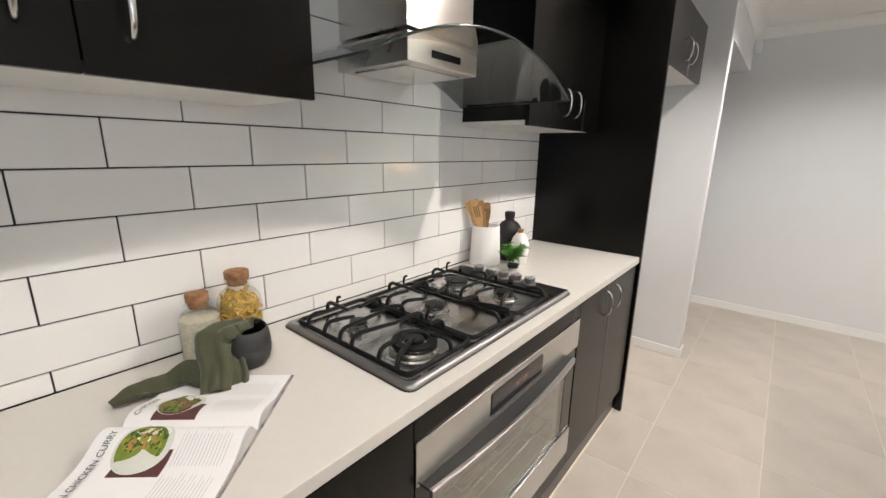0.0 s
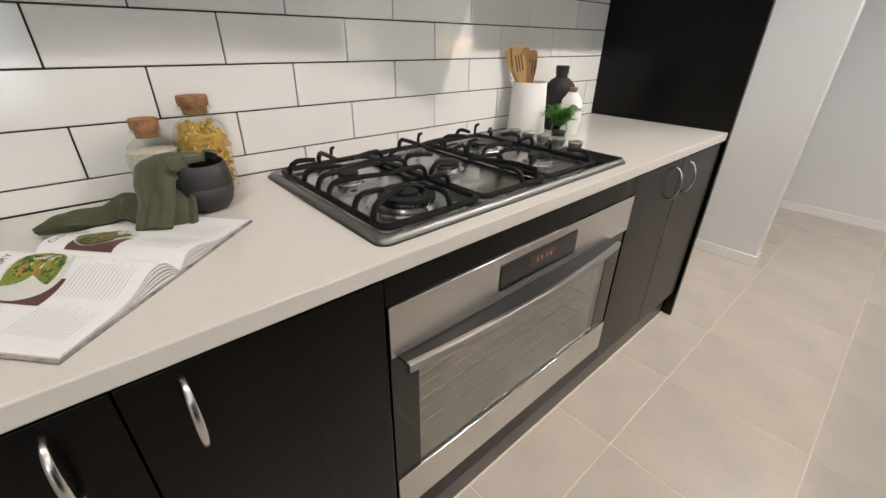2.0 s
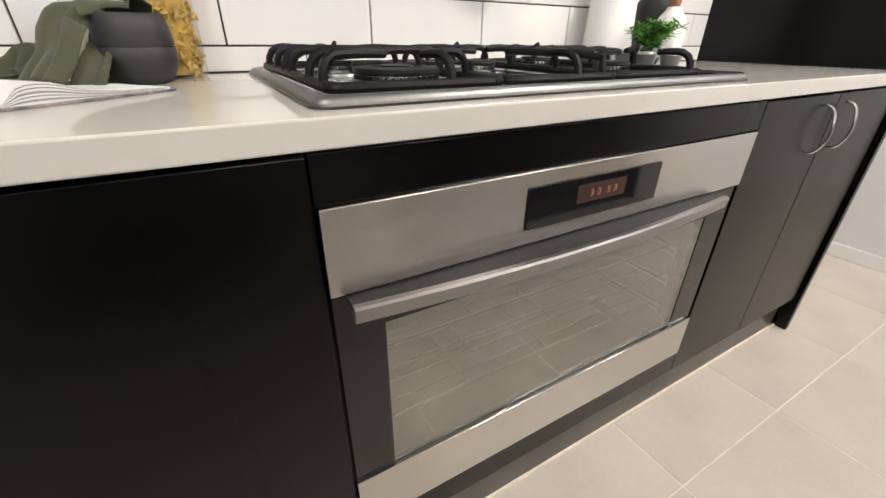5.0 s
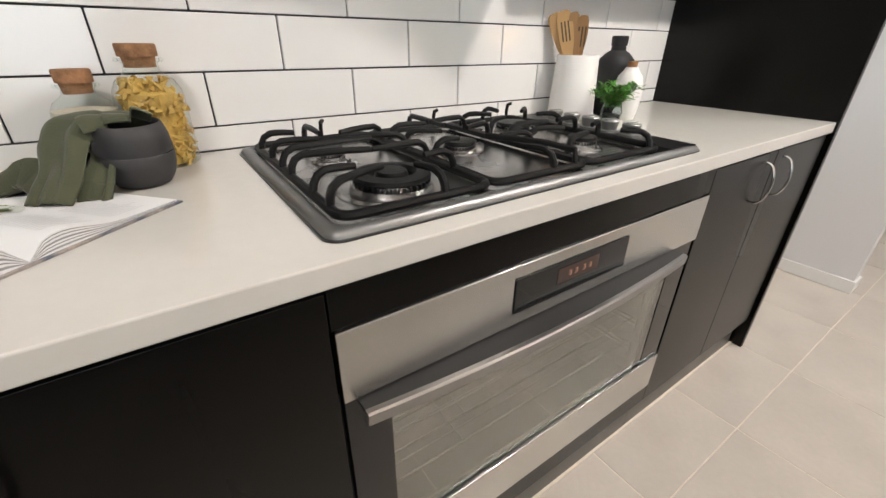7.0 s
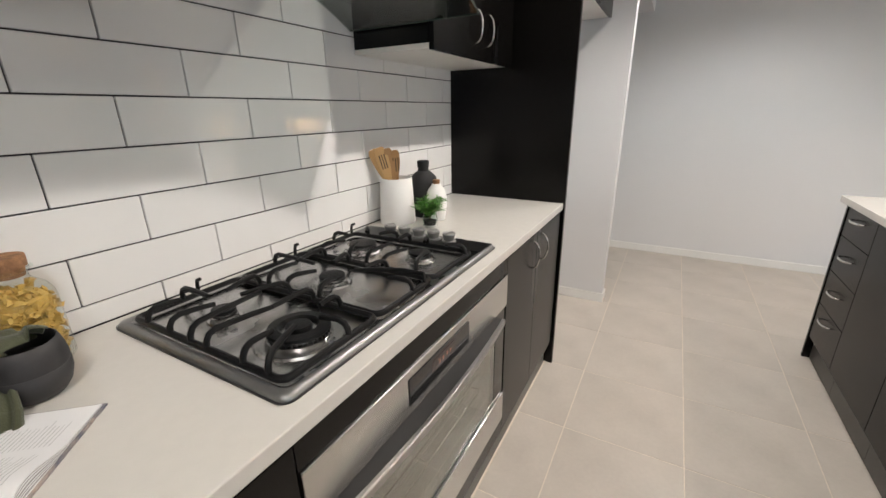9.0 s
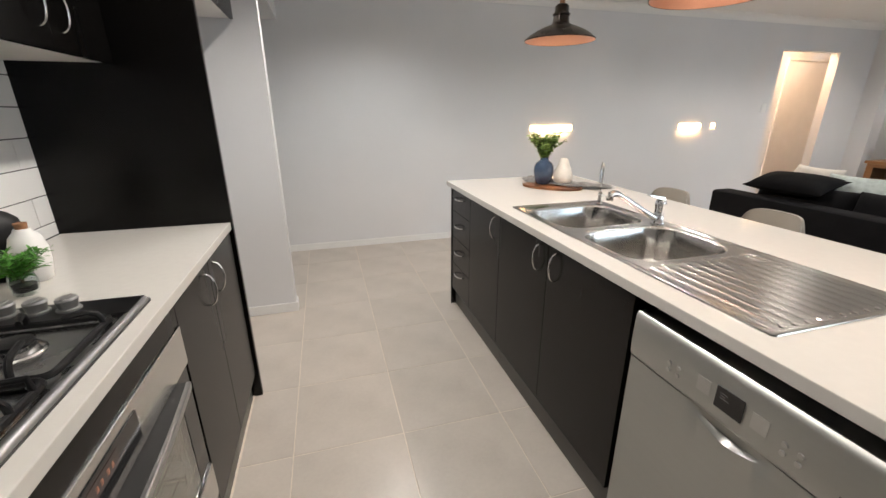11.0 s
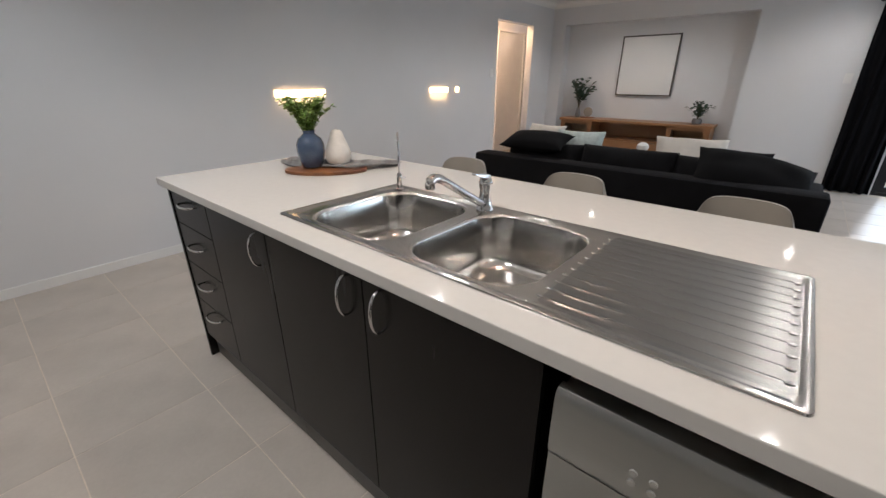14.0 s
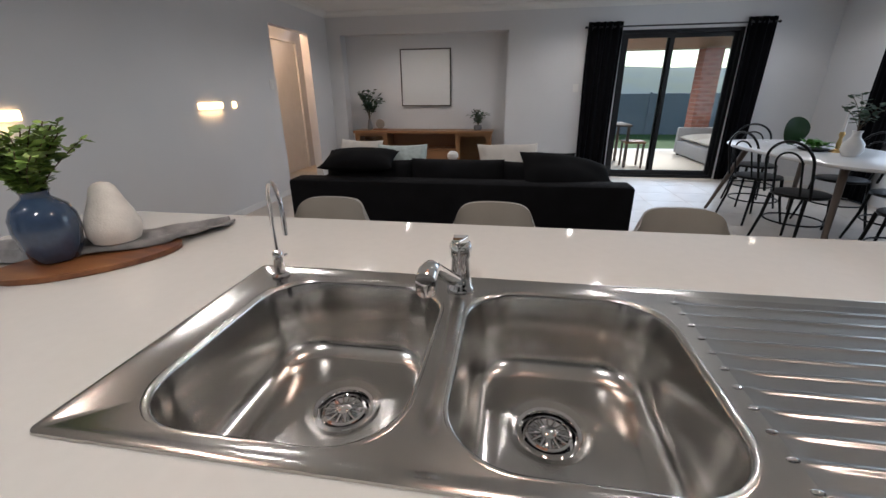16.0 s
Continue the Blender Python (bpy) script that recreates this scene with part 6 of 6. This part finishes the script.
def curtain(y0, y1, z1, label, lean=0.0, x=7.63, z0=0.015, axis="y", folds=5):
    t = thing("curtain", label, "curtain", (x, (y0 + y1) / 2, z0) if axis == "y" else ((y0 + y1) / 2, x, z0))
    bm = bmesh.new()
    n, m = folds * 14, 10
    grid = []
    for j in range(m + 1):
        v = j / m
        row = []
        for i in range(n + 1):
            s = i / n
            y = y0 + (y1 - y0) * s
            d = 0.034 * math.sin(s * folds * math.tau) * (0.85 + 0.3 * math.sin(3 * v + s * 9)) + 0.006 * math.sin(31 * s + 7 * v)
            p = (x + d, y + 0.01 * math.sin(4 * v + 11 * s), z0 + (z1 - z0) * v)
            row.append(bm.verts.new(p if axis == "y" else (p[1], p[0], p[2])))
        grid.append(row)
    for a, b in zip(grid, grid[1:]):
        for i in range(n):
            bm.faces.new((a[i], a[i + 1], b[i + 1], b[i]))
    ob = part("fabric", bm, M_CURTAIN, t, smooth=80)
    at_home(t, ob)
    so = ob.modifiers.new("thickness", "SOLIDIFY")
    so.thickness = 0.003
    for k in range(folds):
        bm = bmesh.new()
        yy = y0 + (y1 - y0) * (k + 0.5) / folds
        pts = arc((x, yy, z1 - 0.065) if axis == "y" else (yy, x, z1 - 0.065), (1, 0, 0) if axis == "y" else (0, 1, 0), (0, 0, 1), 0.026, 0, 360, 16)
        tube(bm, pts, 0.003, 6, False)
        at_home(t, part("eyelet", bm, M_PLASTIC, t, "black eyelet ring"))
    return t


curtain(0.690, 1.135, 2.150, "black eyelet curtain gathered open beside the slider")
curtain(-1.215, -0.880, 2.150, "black eyelet curtain gathered open at the slider")
rod = thing("curtain_rod", "black curtain rod above the sliding door", "curtain rod", (7.63, -0.1, 2.085))
bm = bmesh.new()
tube(bm, [(7.63, -1.25, 2.085), (7.63, 1.17, 2.085)], 0.010, 14)
at_home(rod, part("pole", bm, M_PLASTIC, rod))
for y in (-1.25, 1.17):
    bm = bmesh.new()
    v = bmesh.ops.create_uvsphere(bm, u_segments=16, v_segments=10, radius=0.018)["verts"]
    bmesh.ops.translate(bm, vec=(7.63, y, 2.085), verts=v)
    at_home(rod, part("finial", bm, M_PLASTIC, rod))
for y in (-1.235, 1.155):
    at_home(rod, box_part("bracket", (7.64, 7.699, y - 0.008, y + 0.008, 2.077, 2.093), M_PLASTIC, rod, bevel=0.001))

# dining window
win = thing("window_1", "black framed dining window with clear panes", "window", (5.2, -2.07, 0.75))
for nm, b in (("window_frame", (4.10, 4.15, -2.11, -2.04, 0.75, 2.06)), ("window_frame", (6.25, 6.30, -2.11, -2.04, 0.75, 2.06)), ("window_frame", (4.1505, 6.2495, -2.11, -2.04, 0.75, 0.80)), ("window_frame", (4.1505, 6.2495, -2.11, -2.04, 2.01, 2.06)), ("mullion", (5.175, 5.225, -2.105, -2.045, 0.8005, 2.0095))):
    at_home(win, box_part(nm, b, M_ALU, win, bevel=0.002))
for a, b in ((4.1505, 5.1745), (5.2255, 6.2495)):
    g = box_part("pane", (a, b, -2.078, -2.073, 0.8005, 2.0095), M_GLASS, win, "clear glass pane", bevel=0)
    at_home(win, g)
    g.visible_shadow = False
curtain(6.32, 6.75, 2.15, "black eyelet curtain beside the dining window", x=-1.93, axis="x", folds=5)

# ---- dining table and chairs ----
TC, TR = (5.14, -0.60), -86
table = thing("dining_table", "white oval dining table on splayed timber legs", "dining table", (*TC, 0), TR)
bm = bmesh.new()
outl = [(0.52 * math.copysign(abs(math.cos(a)) ** 0.72, math.cos(a)), 0.98 * math.copysign(abs(math.sin(a)) ** 0.72, math.sin(a))) for a in [math.tau * k / 64 for k in range(64)]]
loft(bm, [[(x * f, y * f, z) for x, y in outl] for z, f in ((0.722, 0.975), (0.735, 1.0), (0.748, 1.0), (0.750, 0.996))])
part("tabletop", bm, M_TABLE, table, smooth=50)
M_DARKWOOD = material("grey brown timber", (0.13, 0.095, 0.075), 0.5, vary=0.15, stretch=(1, 1, 0.1), scale=8)
for sx in (-1, 1):
    for sy in (-1, 1):
        bm = bmesh.new()
        tube(bm, [(0.28 * sx, 0.60 * sy, 0.7215), (0.44 * sx, 0.83 * sy, 0.001)], [0.030, 0.015], 14)
        part("leg", bm, M_DARKWOOD, table, "tapered grey brown timber leg")


M_CHAIR = material("black lacquered bentwood", (0.004, 0.004, 0.0045), 0.42, vary=0.1, spec=0.22)


def bentwood_chair():
    t = thing("dining_chair", "black bentwood dining chair with a hooped back", "dining chair", (0, 0, 0), 0, "chairs round the dining table")
    bm = bmesh.new()
    v = bmesh.ops.create_cone(bm, segments=36, radius1=0.200, radius2=0.205, depth=0.024, cap_ends=True)["verts"]
    bmesh.ops.translate(bm, vec=(0, 0, 0.453), verts=v)
    part("seat", bm, M_CHAIR, t, bevel=0.006, segments=3)
    for r, h, w, nm in ((0.0105, 0.885, 0.185, "outer_hoop"), (0.008, 0.80, 0.105, "inner_hoop")):
        bm = bmesh.new()
        pts = [(-0.155, -w, 0.45)]
        for k in range(17):
            a = math.pi * k / 16
            z = (h - w * 0.9) + w * 0.9 * math.sin(a)
            pts.append((-0.170 - 0.09 * (z - 0.45) / 0.43, -w * math.cos(a), z))
        pts.append((-0.155, w, 0.45))
        tube(bm, pts, r, 10)
        part(nm, bm, M_CHAIR, t)
    for sx, sy in ((1, 1), (1, -1), (-1, 1), (-1, -1)):
        bm = bmesh.new()
        tube(bm, [(0.135 * sx, 0.14 * sy, 0.445), (0.155 * sx, 0.155 * sy, 0.25), (0.205 * sx, 0.19 * sy, 0.001)], [0.015, 0.0125, 0.010], 10)
        part("leg", bm, M_CHAIR, t)
    bm = bmesh.new()
    tube(bm, arc((0, 0, 0.23), (1, 0, 0), (0, 1, 0), 0.205, 0, 360, 32), 0.0075, 8, False)
    part("leg_ring", bm, M_CHAIR, t)
    return t


ch = bentwood_chair()
ch.matrix_world = pose(5.52, -0.33, 0, 0, 0, -76)
for x, y, a in ((4.76, -0.27, -66), (4.14, -0.62, 6), (5.45, -1.02, 98), (4.80, -1.04, 84), (6.22, -0.66, 176)):
    copy_thing(ch, pose(x, y, 0, 0, 0, a))
M_MONS = material("dark monstera leaves", (0.02, 0.06, 0.018), 0.4, vary=0.15)
v = turned("planter", [(0, 0), (0.07, 0), (0.11, 0.012), (0.115, 0.020), (0, 0.016)], M_MATTB, (5.20, -0.54, 0.7505), "shallow black dish of green leaves on the dining table", "plant")
plant(v, (0, 0, 0.012), 12, 0.10, 0.16, 0.055, 0.032, 12, M_LEAF, 41, droop=0.04, stem=0.002, start=0.2)
bm = bmesh.new()
rim = []
for k in range(25):
    a = math.tau * k / 24
    rim.append((0.02 * math.cos(2 * a), 0.105 * math.sin(a) * (1 - 0.10 * math.cos(a)), 0.155 - 0.125 * math.cos(a)))
ring_v = [bm.verts.new((p[0] + 0.14, p[1] + 0.10, p[2])) for p in rim[:24]]
mid = bm.verts.new((0.115, 0.10, 0.14))
for k in range(24):
    bm.faces.new((mid, ring_v[k], ring_v[(k + 1) % 24]))
tube(bm, [(0.14, 0.10, 0.035), (0.06, 0.04, 0.014)], 0.003, 6)
part("big_leaf", bm, M_MONS, v, "one large round dark green leaf", smooth=60)
v = turned("vase", [(0, 0), (0.05, 0), (0.075, 0.05), (0.07, 0.10), (0.032, 0.15), (0.028, 0.18), (0.036, 0.20), (0.026, 0.2), (0, 0.05)], M_WHITE, (4.86, -0.60, 0.7505), "white bottle vase with grey twigs on the dining table", "vase")
plant(v, (0, 0, 0.18), 7, 0.32, 0.22, 0.06, 0.045, 10, M_GREYLEAF, 43, droop=0.02, stem=0.002, start=0.35)
M_GOLD = material("brushed gold metal", (0.62, 0.42, 0.18), 0.3, 1.0)
v = turned("candlestick", [(0, 0), (0.055, 0), (0.05, 0.012), (0.014, 0.03), (0.02, 0.07), (0.011, 0.12), (0.022, 0.15), (0.016, 0.17), (0, 0.17)], M_GOLD, (5.10, -0.66, 0.7505), "brass candlestick with a white candle", "candlestick")
bm = bmesh.new()
tube(bm, [(0, 0, 0.1705), (0, 0, 0.36)], [0.011, 0.009], 14)
part("candle", bm, M_WHITE, v, "white taper candle")

# ---- outside ----
M_CONC = material("pale patio concrete", (0.66, 0.64, 0.64), 0.6, vary=0.08, scale=2, bump=0.2)
M_GRASS = material("lawn", (0.10, 0.20, 0.035), 0.9, vary=0.25, scale=3, bump=0.8, fine=80, colour2=(0.06, 0.12, 0.02))
M_FENCE = material("blue grey steel fence", (0.22, 0.265, 0.32), 0.5, vary=0.04)
M_BRICK = material("red clay brick", (0.44, 0.18, 0.13), 0.85, vary=0.15, scale=12, bump=0.5, random_tone=0.12)
M_MORTAR = material("pale mortar", (0.42, 0.38, 0.34), 0.9, vary=0.1)
M_SOFFIT = material("rose beige patio soffit", (0.52, 0.38, 0.31), 0.8, vary=0.03)
M_WICKER = material("grey wicker", (0.46, 0.45, 0.46), 0.7, vary=0.2, scale=50, bump=1.0, fine=150)
M_HILL = material("hazy hills", (0.24, 0.31, 0.34), 0.95, vary=0.2, scale=0.03, colour2=(0.36, 0.37, 0.22), fine=0.4)
setting("ground", M_GRASS, [(-300, 400, -400, 300, -0.42, -0.22)], "grass ground beyond the fence")
setting("lawn", M_GRASS, [(11.38, 14.95, -14, 10, -0.20, -0.035)], "short green lawn behind the patio")
setting("patio", M_CONC, [(7.99, 11.38, -6, 5.0, -0.20, -0.02)], "pale concrete patio slab")
setting("patio_soffit", M_SOFFIT, [(7.97, 11.4, -6, 5.0, 2.28, 2.40), (11.0, 11.4, -6, 5.0, 2.06, 2.279)], "rose beige patio ceiling and beam")
setting("fence", M_FENCE, [(14.95, 15.0, -14, 10, -0.2, 1.16)] + [(14.90, 14.96, -14 + 2.4 * k, -13.94 + 2.4 * k, -0.2, 1.20) for k in range(10)], "blue grey corrugated steel fence")
bm = bmesh.new()
n, m = 90, 8
grid = [[bm.verts.new((120 + 70 * j / m, -260 + 520 * i / n, -1 + (10.5 + 2.5 * noise.noise(Vector((i * 0.09, 0.3, 0))) + 0.8 * noise.noise(Vector((i * 0.35, 5, 0)))) * math.sin(math.pi / 2 * j / m))) for j in range(m + 1)] for i in range(n + 1)]
for a, b in zip(grid, grid[1:]):
    for j in range(m):
        bm.faces.new((a[j], a[j + 1], b[j + 1], b[j]))
part("backdrop", bm, M_HILL, None, "hazy low hills on the horizon", kind="structure")
pl_ = thing("patio_downlight", "round white downlight set in the patio soffit", "downlight", (9.6, 0.25, 2.28))
bm = bmesh.new()
lathe(bm, [(0.052, -0.0008), (0.052, -0.004), (0.042, -0.006), (0.040, -0.0008)], 32)
part("trim_ring", bm, M_TRIM, pl_, "white trim ring")
bm = bmesh.new()
lathe(bm, [(0, -0.004), (0.038, -0.004), (0.038, -0.001), (0, -0.001)], 28)
part("lens", bm, M_LIT, pl_, "glowing lens")
col = thing("brick_pillar", "red brick pillar holding up the patio roof", "pillar", (10.9, -1.80, -0.02))
at_home(col, box_part("core", (10.728, 11.072, -1.972, -1.628, -0.019, 2.059), M_MORTAR, col, "pale mortar core", bevel=0))
bmk = bmesh.new()
box(bmk, -0.115, 0.115, -0.055, 0.055, 0, 0.076)
bmesh.ops.bevel(bmk, geom=bmk.edges[:], offset=0.002, segments=1, affect="EDGES")
brick_mesh = bpy.data.meshes.new("brick")
bmk.to_mesh(brick_mesh)
bmk.free()
brick_mesh.materials.append(M_BRICK)
for c in range(24):
    z = 0.0 + c * 0.086
    turn = 90 * (c % 2)
    for k in range(4):
        a = k * 90
        off = Vector((-0.0615, -0.1215, 0)) if c % 2 == 0 else Vector((0.0615, -0.1215, 0))
        q = Matrix.Rotation(radians(a), 4, "Z") @ off
        b = new("brick", brick_mesh)
        b.parent = col
        b.matrix_basis = pose(q.x, q.y, z + 0.002, 0, 0, a)
os_ = thing("outdoor_sofa", "grey wicker outdoor sofa with pale cushions", "outdoor sofa", (9.60, -1.66, -0.019), -90)
box_part("base", (-0.40, 0.40, -0.72, 0.72, 0.05, 0.30), M_WICKER, os_, bevel=0.02)
box_part("backrest", (0.405, 0.52, -0.72, 0.72, 0.05, 0.66), M_WICKER, os_, bevel=0.03)
box_part("armrest", (-0.40, 0.404, 0.725, 0.84, 0.05, 0.56), M_WICKER, os_, bevel=0.03)
box_part("armrest", (-0.40, 0.404, -0.84, -0.725, 0.05, 0.56), M_WICKER, os_, bevel=0.03)
for k, y in enumerate((-0.36, 0.36)):
    c = part("seat_cushion", cushion_mesh(0.72, 0.70, 0.17, 0.3, seed=k), M_CUSH_W, os_, "pale seat cushion", smooth=70)
    c.matrix_basis = pose(0.0, y, 0.375)
    c = part("back_cushion", cushion_mesh(0.44, 0.66, 0.17, 0.3, seed=k + 3), M_CUSH_W, os_, "pale back cushion", smooth=70)
    c.matrix_basis = pose(0.28, y, 0.58, 0, -75, 0)
for x in (-0.36, 0.46):
    for y in (-0.68, 0.68):
        box_part("foot", (x - 0.02, x + 0.02, y - 0.02, y + 0.02, 0.0, 0.049), M_PLASTIC, os_, bevel=0)
ot = thing("outdoor_table", "slim timber outdoor table on dark legs", "outdoor table", (9.0, 0.55, -0.019))
box_part("tabletop", (-0.40, 0.40, -0.45, 0.60, 0.70, 0.735), M_DARKWOOD, ot, bevel=0.004)
for x in (-0.36, 0.36):
    for y in (-0.40, 0.55):
        box_part("leg", (x - 0.022, x + 0.022, y - 0.022, y + 0.022, 0.0, 0.699), M_DARKWOOD, ot, bevel=0.002)
oc = thing("outdoor_stool", "low timber outdoor bench seat beside the table", "outdoor stool", (8.75, 0.02, -0.019))
box_part("seat", (-0.18, 0.18, -0.17, 0.17, 0.43, 0.46), M_OAK, oc, bevel=0.004)
for x in (-0.15, 0.15):
    for y in (-0.14, 0.14):
        box_part("leg", (x - 0.016, x + 0.016, y - 0.016, y + 0.016, 0.0, 0.429), M_DARKWOOD, oc, bevel=0.002)

# ---- pieces of walls and floors ----
def tile_mesh(name, w, h, mat, depth=0.008, bevel=0.0012, flat=False):
    bm = bmesh.new()
    if flat:
        box(bm, 0, w, 0, h, -depth, 0)
    else:
        box(bm, 0, depth, 0, w, 0, h)
    bmesh.ops.bevel(bm, geom=bm.edges[:], offset=bevel, segments=1, affect="EDGES")
    mesh = bpy.data.meshes.new(name)
    bm.to_mesh(mesh)
    bm.free()
    mesh.materials.append(mat)
    return mesh


PITCH_Y, PITCH_Z, JOINT = 0.3135, 0.1047, 0.0035
cache = {}
for row in range(15):
    z0 = 0.950 - PITCH_Z + row * PITCH_Z
    z1 = z0 + PITCH_Z
    start = 0.791 if row % 2 == 1 else 0.791 + PITCH_Y / 2
    z0 = max(z0, 0.9005)
    z1 = min(z1, CEILING)
    for col in range(-6, 9):
        y0, y1 = start + col * PITCH_Y, start + (col + 1) * PITCH_Y
        y0, y1 = max(y0, -0.56), min(y1, 2.762)
        if z0 > 1.53 and (y1 < 1.05 or y0 > 2.08):
            continue
        w, h = y1 - y0 - JOINT, z1 - z0 - JOINT
        if w < 0.01 or h < 0.01:
            continue
        key = (round(w, 4), round(h, 4))
        if key not in cache:
            cache[key] = tile_mesh("tile", w, h, M_TILE)
        t = new("tile", cache[key])
        t.location = (X0, y0 + JOINT / 2, z0 + JOINT / 2)
        t.parent = wall_west

cache = {}
PITCH = 0.4625
for i in range(-4, 23):
    for j in range(-9, 11):
        x0, y0 = 0.204 + i * PITCH, 1.850 + j * PITCH
        x1, y1 = x0 + PITCH, y0 + PITCH
        x0, x1, y0, y1 = max(x0, -1.5), min(x1, 8.1), max(y0, -2.0), min(y1, 6.4)
        w, h = x1 - x0 - 0.0042, y1 - y0 - 0.0042
        if w < 0.02 or h < 0.02:
            continue
        if (x0 > -0.3 and x1 > X1 + 0.33) or (x1 < 0 and y1 < -0.6) or (x1 < 4.9 and x0 > 0.1 and y0 > Y1) :
            continue
        key = (round(w, 4), round(h, 4))
        if key not in cache:
            cache[key] = tile_mesh("floor_tile", w, h, M_FLOOR, 0.006, 0.0010, True)
        t = new("floor_tile", cache[key])
        t.location = (x0 + 0.0021, y0 + 0.0021, 0)
        t.parent = floor
